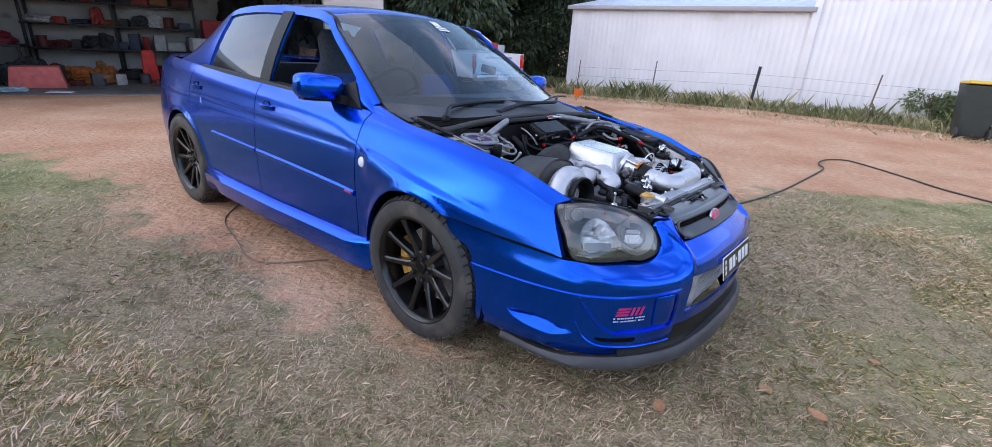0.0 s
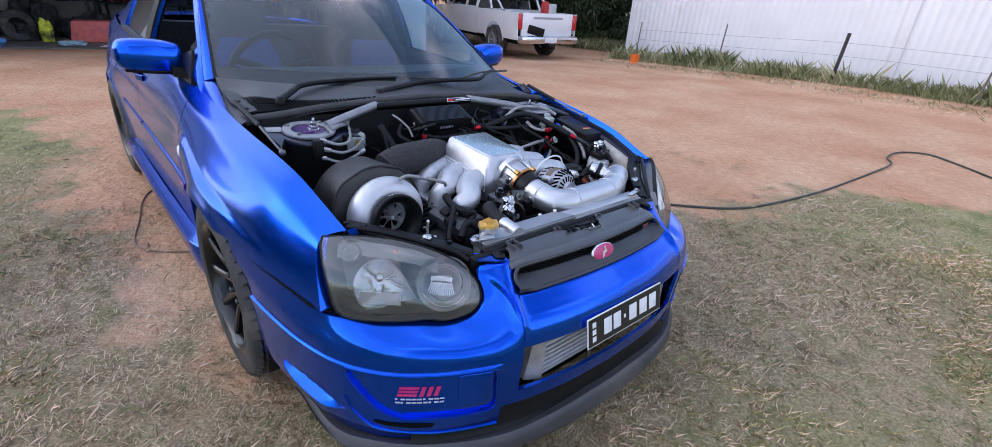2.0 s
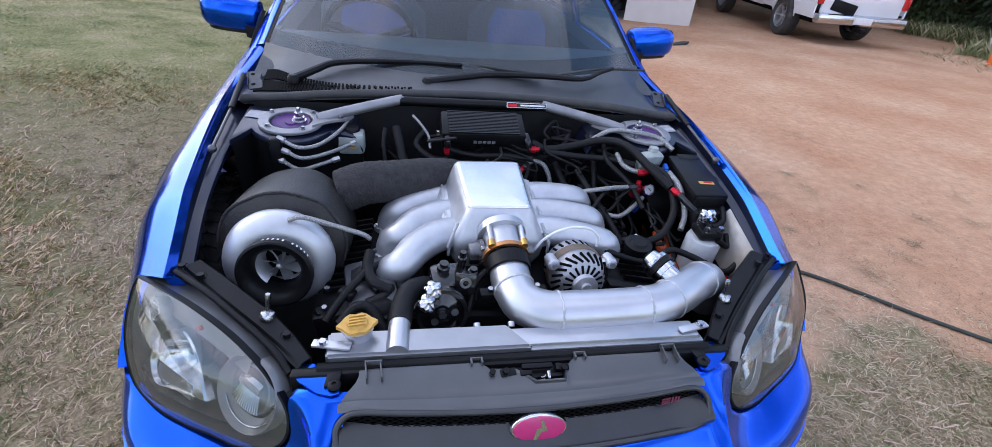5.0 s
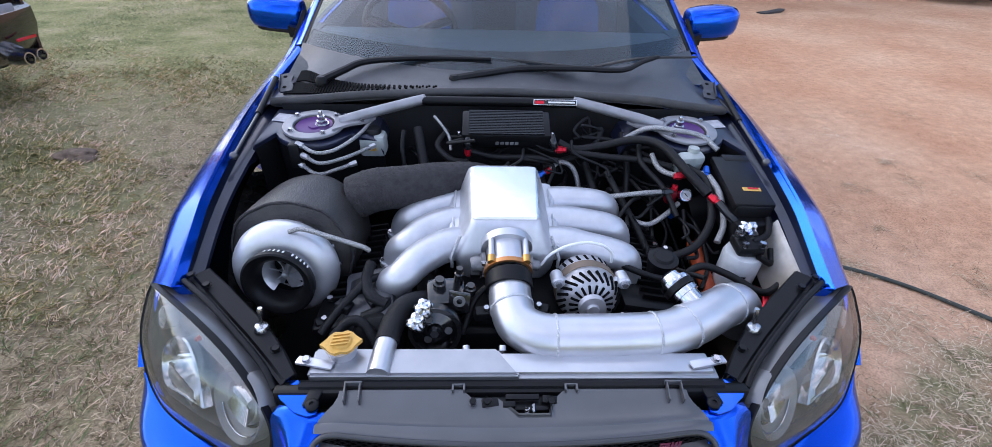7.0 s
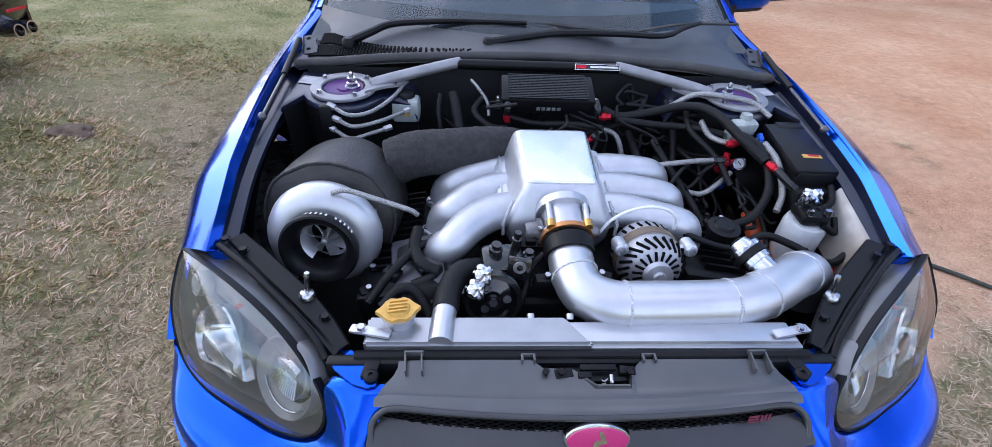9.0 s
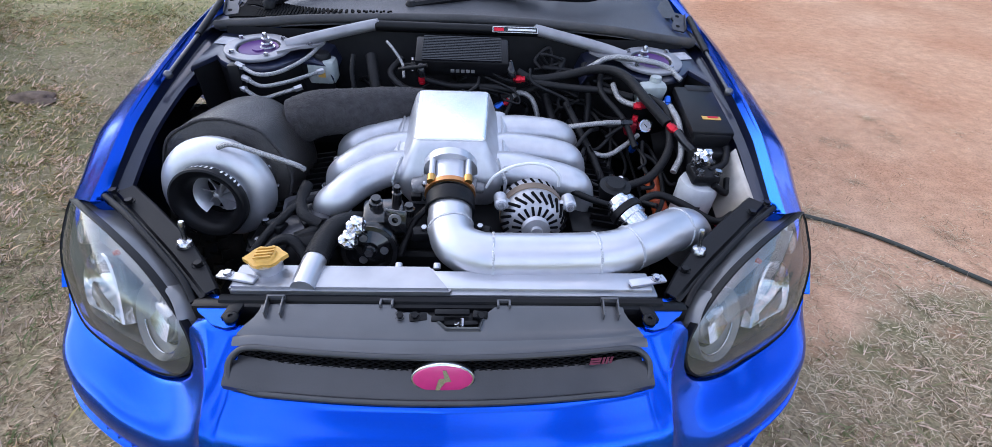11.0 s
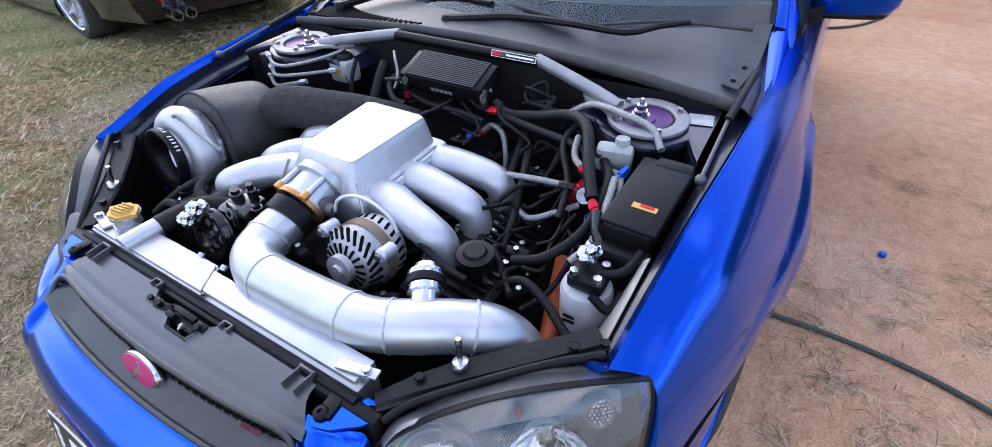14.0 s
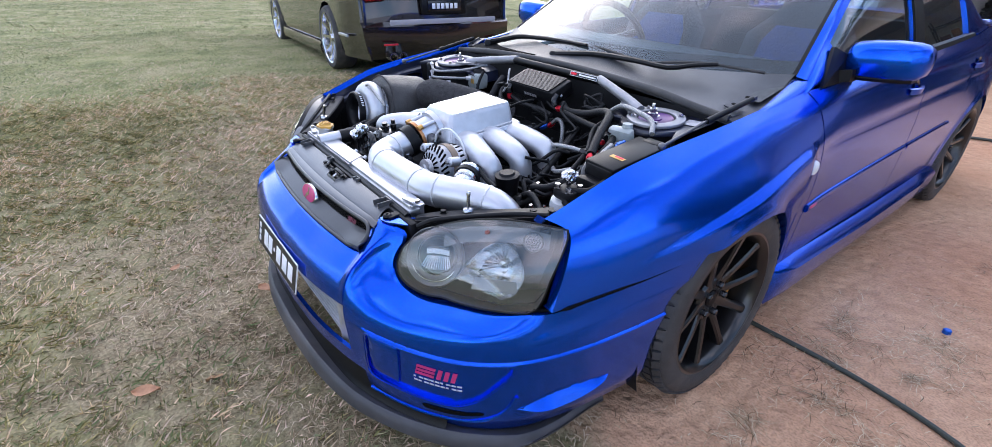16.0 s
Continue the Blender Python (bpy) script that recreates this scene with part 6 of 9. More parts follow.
# welds where the wings of the runners meet the box
for x0 in (-.1245, .1115):
    bm = tube(BM(), [(x0 + .0035 * (-1 if x0 < 0 else 1) + (.02 * (1 if x0 < 0 else -1) if z > .76 else 0), y, z + .075 * (y + .45)) for y, z in ((-.500, .712), (-.500, .73), (-.499, .742), (-.482, .788))], .0038, 6, 16)
    part("weld_seam", bm, WELD, MAN)
    bm = tube(BM(), [(x0 + .004 * (-1 if x0 < 0 else 1), y, .757 + .075 * (y + .45)) for y in (-.47, -.36, -.25)], .0034, 6, 16)
    part("weld_seam", bm, WELD, MAN)
for s, ys, xf, zf in ((-1, (-.545, -.425, -.305), -.262, .700), (1, (-.468, -.352, -.236), .290, .684)):
    for k, yf in enumerate(ys):
        y0 = -.43 + .09 * k
        x0 = -.113 if s < 0 else .100
        pts = curve([(x0 - s * .03, y0, .728), (x0 + s * .03, y0 + (yf - y0) * .2, .735), (x0 + s * .085, y0 + (yf - y0) * .62, .733), (xf - s * .030, yf - .004, .724), (xf - s * .004, yf, .700), (xf + s * .004, yf, zf - .03)], 30)
        rows, side = [], None
        for i, p in enumerate(pts):
            d = (pts[min(i + 1, 30)] - pts[max(i - 1, 0)]).normalized()
            side = (Vector((0, 1, 0)) - d * d.y).normalized()
            up = side.cross(d) * s
            u = i / 30
            w, h = .0455 - .010 * step(.1, .8, u), .036 - .002 * u
            rows.append([p + side * w * math.cos(a) + up * h * math.sin(a) for a in np.linspace(0, 2 * math.pi, 21)[:-1]])
        bm = grid(BM(), rows, close_u=True, caps=True)
        part("runner", bm, ALU, MAN)
        bm = BM()
        prism(bm, [(.032 * math.cos(a) * (1.45 if abs(math.cos(a)) > .8 else 1.0), .030 * math.sin(a)) for a in np.linspace(0, 2 * math.pi, 25)[:-1]], .012, pose(xf, yf, zf - .036, 0, 0, 20))
        fl = part("runner_flange", bm, ALU, MAN)
        for d in (1, -1):
            bolt((xf + d * .036, yf + d * .013, zf - .024), (0, 0, 1), .006, None, fl)
    bm = BM()
    box(bm, (.062, .30, .012), pose(xf, sum(ys) / 3, zf - .030), .004)
    part("flange_plate", bm, ALU, MAN)
    # web that joins the runners at the plenum
    bm = BM()
    rows = [[Vector((x, y, z + .075 * (y + .45))) for x, z in ((x0 - s * .02, .757), (x0 + s * .012, .756), (x0 + s * .024, .752), (x0 + s * .030, .742), (x0 + s * .026, .722), (x0 - s * .02, .700))] for y in (-.478, -.465, -.35, -.235, -.222)]
    grid(bm, rows, close_u=True, caps=True)
    part("runner_web", bm, ALU, MAN)

# throttle body and the charge pipe
TBD = Vector((.02, -.95, -.30)).normalized()
TB = disc("throttle_body", (-.004, -.492, .762), TBD, ((.0, -.01), (.058, -.01), (.058, .008), (.046, .01), (.046, .055), (.052, .057), (.052, .068), (.040, .068)), ALU_PIPE, CAR, 32, "machined throttle body in front of the plenum")
disc("flange_ring", (-.003, -.552, .744), TBD, ((.047, 0), (.053, 0), (.053, .010), (.047, .010)), mat("copper_ring", (0.55, 0.25, 0.1), 0.35, 0.8), TB)
disc("coupler", (-.002, -.568, .738), TBD, ((.046, 0), (.0505, .001), (.0505, .034), (.046, .035)), BLACK_PLASTIC, TB, 32, "black clamp coupler")
for s in (1, -1):
    bm = tube(BM(), [(-.003 + s * .037, -.512, .795), (-.003 + s * .037, -.560, .783)], .0065, 10, 2)
    bl = part("throttle_stud", bm, ALU_PIPE, TB)
    bm = tube(BM(), [(-.003 + s * .037, -.556, .785), (-.003 + s * .037, -.572, .780)], .009, 10, 2)
    part("brass_nut", bm, mat("brass", (0.6, 0.33, 0.1), 0.3, 0.9), TB)
CAST = mat("grey_casting", (0.17, 0.17, 0.18), 0.45, 0.6, vary=0.25, scale=40, bump=0.15, bump_scale=200)
disc("throttle_motor", (-.050, -.528, .742), (-1, -.1, -.1), ((0, .034), (.016, .034), (.019, .030), (.019, .010), (.025, .008), (.025, 0), (0, 0)), CAST, TB, 24)
boxpart("motor_plug", (.022, .016, .018), pose(-.074, -.548, .728, 18), BLACK_PLASTIC, TB, .003)
for dz in (-.018, .018):
    bolt((-.056, -.548, .742 + dz), (0, -1, -.2), .0045, None, TB)
disc("throttle_sensor", (.044, -.530, .742), (1, -.1, -.1), ((0, .024), (.010, .024), (.012, .018), (.012, .008), (.020, .006), (.020, 0), (0, 0)), CAST, TB, 20)

PIPE = [(-.001, -.598, .728), (.001, -.640, .720), (.016, -.686, .712), (.062, -.711, .709), (.12, -.713, .709), (.22, -.711, .709), (.31, -.702, .709), (.375, -.675, .711), (.435, -.638, .710), (.487, -.606, .698), (.523, -.585, .660), (.535, -.575, .60)]
bm = tube(BM(), PIPE, .0445, 28, 90)
CP = part("charge_pipe", bm, ALU_PIPE, CAR, "polished aluminium charge pipe with welded bends")
pp = curve(PIPE, 90)
for k in (9, 28, 46, 54, 70):
    d = (pp[k + 1] - pp[k - 1]).normalized()
    m = aim(pp[k], d)
    bm = BM()
    grid(bm, [[m @ Vector(((.0450 + .0016 * math.cos(b)) * math.cos(a), (.0450 + .0016 * math.cos(b)) * math.sin(a), .0028 * math.sin(b))) for a in np.linspace(0, 2 * math.pi, 41)[:-1]] for b in np.linspace(0, 2 * math.pi, 7)[:-1]], close_u=True, close_v=True)
    part("weld_bead", bm, WELD, CP)

# blow-off valve
BD = Vector((-.46, .72, .26)).normalized()
BV = disc("blow_off_valve", (.388, -.650, .722), BD, ((.026, 0), (.026, .035), (.031, .036), (.031, .048), (.026, .049), (.026, .06), (.030, .061), (.033, .066), (.033, .075), (.026, .076), (.022, .09), (.012, .096), (0, .097)), CHROME, CAR, 28, "polished blow-off valve")
disc("valve_band", (.388, -.650, .722), BD, ((.0315, .050), (.0345, .051), (.0345, .064), (.0315, .065)), BLACK_PLASTIC, BV)

# turbocharger: volute, snout, guard, wheel
TD = Vector((-.05, -.985, .13)).normalized()
TC = Vector((-.497, -.498, .702))
tm = aim(TC, TD)
bm = BM()
rows = []
for i in range(49):
    a = 2 * math.pi * i / 48
    rt = .030 + .017 * i / 48
    cr = .077 + .004 * i / 48
    rows.append([tm @ Vector(((cr + rt * math.cos(b)) * math.cos(a + 4.1), (cr + rt * math.cos(b)) * math.sin(a + 4.1), rt * math.sin(b))) for b in np.linspace(0, 2 * math.pi, 17)[:-1]])
grid(bm, rows, close_u=True)
lathe(bm, ((.095, -.03), (.075, -.02), (.072, .0), (.068, .03), (.066, .052), (.060, .055), (.052, .052)), tm, 36)
TURBO = part("turbocharger", bm, ALU, CAR, "large turbocharger with a silver compressor housing", 50)
disc("turbo_guard", TC + TD * .045, TD, ((.062, 0), (.074, .0), (.077, .004), (.079, .020), (.078, .025), (.074, .027), (.062, .022), (.052, .010), (.049, -.01), (.048, -.05)), BLACK_PLASTIC, TURBO, 48, "black turbo inlet guard ring")
for k in range(11):
    if k != 5:
        a = 0.55 + 1.25 * k / 10
        mk = tm @ Matrix.Rotation(a, 4, "Z")
        bm = grid(BM(), [[mk @ Vector((r, y, z)) for y in (-.002, .002)] for r, z in ((.0786, .052), (.0800, .062))])
        part("guard_bar", bm, STICKER_WHITE, TURBO)
disc("inlet_bore", TC + TD * -.01, TD, ((0, 0), (.047, 0), (.047, .03)), DARK, TURBO)
for k in range(7):
    m = tm @ Matrix.Rotation(2 * math.pi * k / 7, 4, "Z")
    bm = grid(BM(), [[m @ Vector(p) for p in ((.008, 0, .024), (.022, .004, .020), (.042, .012, .014))], [m @ Vector(p) for p in ((.008, .006, .0), (.022, .018, -.002), (.042, .034, -.004))]])
    part("compressor_blade", shell(bm, .0008) or bm, ALU_DULL, TURBO)
part("compressor_hub", lathe(BM(), ((0, .034), (.006, .032), (.010, .012), (.012, -.005)), tm, 12), ALU_DULL, TURBO)
m2 = aim(TC - TD * .022, TD)
bm = BM()
lathe(bm, ((.085, .0), (.100, .0), (.104, -.004), (.104, -.016), (.098, -.02), (.08, -.02)), m2, 44)
band = part("clamp_band", bm, STEEL, TURBO)
for k in range(14):
    a = 2 * math.pi * k / 14
    bolt(m2 @ Vector((.104 * math.cos(a), .104 * math.sin(a), -.008)), m2.to_3x3() @ Vector((math.cos(a), math.sin(a), 0)), .005, None, band)
# blanket round the hot side
bm = BM()
rows = []
for q, k in ((-.040, .60), (-.046, .93), (-.050, .985), (-.058, 1.0), (-.10, 1.015), (-.15, 1.01), (-.205, 1.0), (-.222, .975), (-.232, .90), (-.236, .3)):
    row = []
    for i in range(64):
        a = 2 * math.pi * i / 64
        rr = .143 * k * (1 + .018 * math.sin(3 * a + 9 * q) + .012 * math.sin(8 * a - 14 * q) + .02 * noise.noise((3 * math.cos(a), 3 * math.sin(a), 22 * q)))
        row.append(aim(TC + TD * q + Vector((-.008, 0, .008)), TD) @ Vector((rr * math.cos(a), rr * math.sin(a) * .96, 0)))
    rows.append(row)
grid(bm, rows, close_u=True, caps=True)
part("turbo_blanket", bm, BLANKET, TURBO, "black quilted heat blanket round the turbine", 60)
bm = tube(BM(), [rows[2][i] * 1.0 + Vector((0, -.002, .001)) for i in range(64)] + [rows[2][0]], .003, 6, flat=True)
part("blanket_seam", bm, WRAP, TURBO)
# wrapped pipe
WP = [(-.385, -.29, .765),  (-.33, -.285, .785), (-.25, -.262, .783), (-.17, -.225, .775), (-.10, -.18, .755), (-.06, -.12, .72)]
bm = tube(BM(), WP, lambda u: .056 - .004 * u, 24, 60)
UP = part("wrapped_pipe", bm, WRAP, CAR, "dump pipe wound in black heat wrap")
wpp = curve(WP, 60)
for k in range(4, 58, 5):
    m = aim(wpp[k], (wpp[k + 1] - wpp[k - 1]).normalized() + Vector((.12, .1, 0)))
    bm = BM()
    rr = .0560 - .004 * k / 60
    grid(bm, [[m @ Vector(((rr + .0012 * math.cos(b)) * math.cos(a), (rr + .0012 * math.cos(b)) * math.sin(a), .0035 * math.sin(b))) for a in np.linspace(0, 2 * math.pi, 25)[:-1]] for b in np.linspace(0, 2 * math.pi, 6)[:-1]], close_u=True, close_v=True)
    part("wrap_edge", bm, WRAP, UP)
hose("turbo_oil_line", [(-.47, -.515, .815), (-.44, -.515, .822), (-.38, -.522, .806), (-.32, -.525, .785), (-.305, -.52, .77)], .0055, BRAID)

# alternator
ALT_CAST = mat("alternator_casting", (0.42, 0.42, 0.445), 0.42, 0.7, vary=0.15, scale=60, bump=0.12, bump_scale=250)
AD = Vector((.02, -.98, .12)).normalized()
AC = Vector((.172, -.560, .695))
am = aim(AC, AD)
AL = part("alternator", lathe(BM(), ((.0, -.056), (.050, -.056), (.062, -.048), (.067, -.036), (.067, -.012), (.069, -.010), (.069, .010), (.067, .012), (.0665, .026), (.063, .038), (.055, .048), (.044, .054), (.030, .057), (.020, .058)), am, 56), ALT_CAST, CAR, "cast aluminium alternator with vent slots")
bm = BM()
for k in range(24):
    rt = am @ Matrix.Rotation(2 * math.pi * k / 24, 4, "Z")
    box(bm, (.006, .0062, .030), rt @ pose(.0612, 0, .0395, 0, -40, 0) @ pose(0, 0, 0, 36), .0015, 1)
    box(bm, (.005, .0065, .020), rt @ pose(.066, 0, -.028) @ pose(0, 0, 0, 16), .0015, 1)
part("alternator_vents", bm, DARK, AL, kind="stuff")
bm = BM()
for k in range(18):
    box(bm, (.022, .0056, .004), am @ Matrix.Rotation(2 * math.pi * k / 18, 4, "Z") @ pose(.037, 0, .0555, 0, 9), .001, 1)
part("alternator_face_slots", bm, DARK, AL, kind="stuff")
disc("alternator_stator", AC, AD, ((.0685, -.012), (.0705, -.011), (.0705, .011), (.0685, .012)), mat("stator_copper", (0.2, 0.15, 0.11), 0.5, 0.5), AL)
disc("alternator_pulley", AC + AD * .052, AD, ((0, .028), (.012, .028), (.014, .022), (.029, .022), (.0265, .0195), (.029, .017), (.0265, .0145), (.029, .012), (.0265, .0095), (.029, .007), (.0265, .0045), (.029, .002), (.029, 0)), ALU_DULL, AL)
for a in (2.6, .5):
    p = am @ Vector((.082 * math.cos(a), .082 * math.sin(a), .02))
    q = am @ Vector((.056 * math.cos(a), .056 * math.sin(a), .02))
    part("alternator_arm", tube(BM(), [q, p], .012, 8, 2), ALU, AL)
    disc("alternator_ear", p, AD, ((0, .02), (.010, .02), (.014, .016), (.014, -.016)), ALU, AL, 16)
    bolt(p + AD * .02, AD, .007, None, AL)

hose("vent_tube", [(.072, -.532, .742), (.088, -.535, .772), (.120, -.535, .795), (.160, -.535, .806), (.198, -.535, .800), (.224, -.53, .776), (.229, -.525, .745)], .0032, WHITE_PLASTIC, n=30)

# radiator, cap, hoses
bm = BM()
box(bm, (.74, .045, .30), pose(.0, -.770, .553), .004)
RAD = part("radiator", bm, ALU_PIPE, CAR, "bare aluminium radiator with a stepped top tank")
bm = prism(BM(), [(-.372, -.800), (.012, -.800), (-.030, -.736), (-.372, -.736)], .030, pose(0, 0, .675))
bmesh.ops.bevel(bm, geom=bm.edges, offset=.005, segments=2, affect="EDGES")
part("top_tank", bm, TANK, RAD)
boxpart("top_tank_step", (.40, .036, .02), pose(.18, -.782, .684), TANK, RAD, .005)
for s in (1, -1):
    boxpart("mount_tab", (.07, .018, .006), pose(s * .362, -.776, .709, 0, 0, s * 12), ALU_PIPE, RAD, .002)
    bolt((s * .378, -.773, .713), (0, 0, 1), .007, None, RAD)
bm = tube(BM(), [(-.385, -.806, .683), (.385, -.806, .683)], .010, 8, 2)
part("radiator_seal", bm, BLACK_PLASTIC, CAR)
boxpart("radiator_support", (.86, .022, .05), pose(.0, -.812, .660), BLACK_PLASTIC, CAR, .006)
disc("filler_neck", (-.318, -.748, .702), (0, 0, 1), ((.025, 0), (.025, .02), (.030, .021), (.030, .026), (.0, .026)), ALU_PIPE, RAD)
bm = BM()
prism(bm, [((.029 if i % 4 else .038) * math.cos(2 * math.pi * i / 16), (.029 if i % 4 else .024) * math.sin(2 * math.pi * i / 16)) for i in range(16)], .008, pose(-.318, -.748, .726, 0, 0, 10))
lathe(bm, ((0, .014), (.018, .013), (.021, .007)), pose(-.318, -.748, .726), 20)
CAPP = part("radiator_cap", bm, YELLOW_CAP, RAD, "yellow pressure cap")
for k in range(4):
    boxpart("cap_rib", (.03, .003, .003), pose(-.318, -.760 + .008 * k, .741, 0, 0, 10), YELLOW_CAP, CAPP, 0)
bm = tube(BM(), [(-.246, -.798, .7025), (-.244, -.76, .706), (-.240, -.716, .708)], .021, 18, 6)
part("radiator_outlet", bm, ALU_PIPE, RAD)
hose("radiator_hose", [(-.241, -.728, .707), (-.236, -.68, .709), (-.218, -.635, .712), (-.18, -.60, .695), (-.14, -.57, .65)], .0235, HOSE, seg=16)
for x in (-.02, .03, -.09):
    disc("tank_boss", (x, -.738, .698), (0, .8, .6), ((0, .010), (.006, .010), (.007, .008), (.007, 0)), ALU_PIPE, RAD, 12)
# bonnet latch in the grille's notch
LT = boxpart("bonnet_latch", (.12, .03, .03), pose(.012, -.838, .662), BLACK_PLASTIC, CAR, .005, "black bonnet latch behind the grille cover")
for x, y, z, w, d, h, a in ((-.045, -.842, .680, .030, .016, .012, 8), (.060, -.838, .682, .026, .014, .014, -6), (-.012, -.846, .676, .022, .010, .026, 0), (.040, -.850, .668, .034, .008, .030, 4), (.012, -.834, .686, .060, .010, .008, 0), (-.070, -.838, .676, .018, .012, .010, 20)):
    boxpart("latch_plate", (w, d, h), pose(x, y, z, 12, 0, a), BLACK_PLASTIC, LT, .002)
for x in (-.05, .062, -.075):
    bolt((x, -.844, .688), (0, -.3, 1), .006, BLACK_PLASTIC, LT)
part("latch_spring", tube(BM(), [(.020 + .004 * math.cos(q), -.852 + .004 * math.sin(q), .655 + .0011 * q) for q in np.linspace(0, 25, 60)], .0011, 5, flat=True), STEEL, LT)
part("latch_hook", tube(BM(), [(.030, -.850, .690), (.030, -.862, .680), (.030, -.864, .660)], .003, 6, 8), STEEL, LT)

# oil filter with head, foil, shield
FC = Vector((.582, -.43, .600))
OF = disc("oil_filter", FC, (0, -.08, 1), ((0, 0), (.040, 0), (.046, .006), (.047, .10), (.043, .112), (.0, .113)), mat("filter_paint", (.5, .52, .54), .42, vary=.1, scale=40), CAR, 32, "white spin-on oil filter")
bm = BM()
for z in (.05, .062):
    box(bm, (.022, .001, .006), Matrix.Translation(FC) @ pose(-.012, -.0475 - .004, z))
part("filter_marks", bm, BLACK_PLASTIC, OF)
boxpart("filter_head", (.066, .062, .03), pose(.584, -.437, .730, 6), BLACK_PLASTIC, OF, .01)
for dx, dy in ((-.03, -.03), (.03, -.03), (-.03, .02), (.03, .02)):
    bolt((.584 + dx * .7, -.437 + dy * .8, .745), (0, 0, 1), .008, None, OF, .01)


def foil(p, r, parent):
    bm = BM()
    bmesh.ops.create_icosphere(bm, subdivisions=3, radius=r)
    for v in bm.verts:
        v.co *= 1 + .45 * noise.noise(v.co * 90) + .2 * noise.noise(v.co * 220)
        v.co += Vector(p)
    part("foil_wrap", bm, CHROME, parent, "crumpled foil", 0)


foil((.576, -.43, .772), .020, CAR)
foil((-.172, -.672, .744), .018, CAR)
foil((-.185, -.690, .724), .018, CAR)
foil((-.215, -.66, .700), .012, CAR)
bm = BM()
for k in (0, .3, .7, 1):
    a, b = Vector((.664, -.392, .772)).lerp(Vector((.656, -.552, .724)), k), Vector((.628, -.41, .66)).lerp(Vector((.615, -.570, .63)), k)
    rows_sh = [a + Vector((.004, 0, .002)), a, a.lerp(b, .06) + Vector((-.004, 0, 0)), a.lerp(b, .5) + Vector((-.004 * math.sin(3 * k), 0, 0)), b]
    shield_rows = [rows_sh] if k == 0 else shield_rows + [rows_sh]
grid(bm, shield_rows)
shell(bm, .002)
part("heat_shield", bm, mat("dusty_alloy_sheet", (0.42, 0.4, 0.38), 0.6, 0.6, vary=0.25, scale=18, dirt=(.2, .17, .14), dirt_at=.45), CAR, "bare alloy sheet shield")

# battery box
bm = BM()
box(bm, (.094, .200, .11), pose(.620, -.268, .758, 8, 0, -3), .010)
FB = part("fuse_box", bm, BLACK_PLASTIC, CAR, "black fuse box with a small orange sticker")
boxpart("fuse_box_lid", (.102, .208, .022), pose(.620, -.266, .808, 8, 0, -3), BLACK_PLASTIC, FB, .006)
boxpart("fuse_box_step", (.07, .03, .012), pose(.638, -.172, .828, 8, 0, -3), BLACK_PLASTIC, FB, .004)
boxpart("sticker", (.045, .014, .001), pose(.626, -.312, .8135, 8, 0, -3), YELLOW_CAP, FB, 0)
boxpart("sticker_bar", (.026, .006, .001), pose(.630, -.310, .8150, 8, 0, -3), RED_AN, FB, 0)
boxpart("box_tray", (.10, .05, .08), pose(.615, -.375, .725), BLACK_PLASTIC, CAR, .01)

# reservoirs
m = pose(-.378, -.040, .80)
RR = boxpart("brake_reservoir", (.075, .06, .065), m, CLOUDY, CAR, .012, "cloudy plastic brake fluid reservoir")
disc("reservoir_cap", (-.378, -.035, .830), (0, 0, 1), ((.0, .016), (.022, .016), (.025, .012), (.025, 0)), BLACK_PLASTIC, RR)
boxpart("reservoir_tag", (.02, .001, .02), pose(-.375, -.0712, .80), YELLOW_CAP, RR, 0)
RL = boxpart("clutch_reservoir", (.075, .035, .06), pose(.515, -.165, .812, 15, 0, 10), CLOUDY, CAR, .010, "grey plastic tank with a bracket")
bolt((.49, -.185, .822), (0, -1, .3), .008, None, RL)
disc("tank_cap", (.525, -.155, .842), (0, 0, 1), ((0, .012), (.014, .012), (.016, 0)), CLOUDY, RL)

# brake lines from the tower to the reservoir
for pts in (((-.545, -.168, .853), (-.50, -.185, .838), (-.45, -.16, .838), (-.405, -.07, .845), (-.383, .0, .86)), ((-.535, -.175, .822), (-.49, -.195, .812), (-.43, -.165, .815), (-.372, -.095, .815)), ((-.55, -.175, .797), (-.50, -.20, .782), (-.45, -.19, .792), (-.41, -.172, .80))):
    hose("brake_line", pts, .0052, BRAID)
    for e, f in ((pts[0], pts[1]), (pts[-1], pts[-2])):
        e, f = Vector(e), Vector(f)
        bm = tube(BM(), [e + (e - f).normalized() * .010, e + (f - e).normalized() * .010], .008, 6, 2)
        part("line_fitting", bm, ALU_DULL, CAR)
boxpart("line_block", (.03, .03, .07), pose(-.56, -.165, .822), BLACK_PLASTIC, CAR, .006)

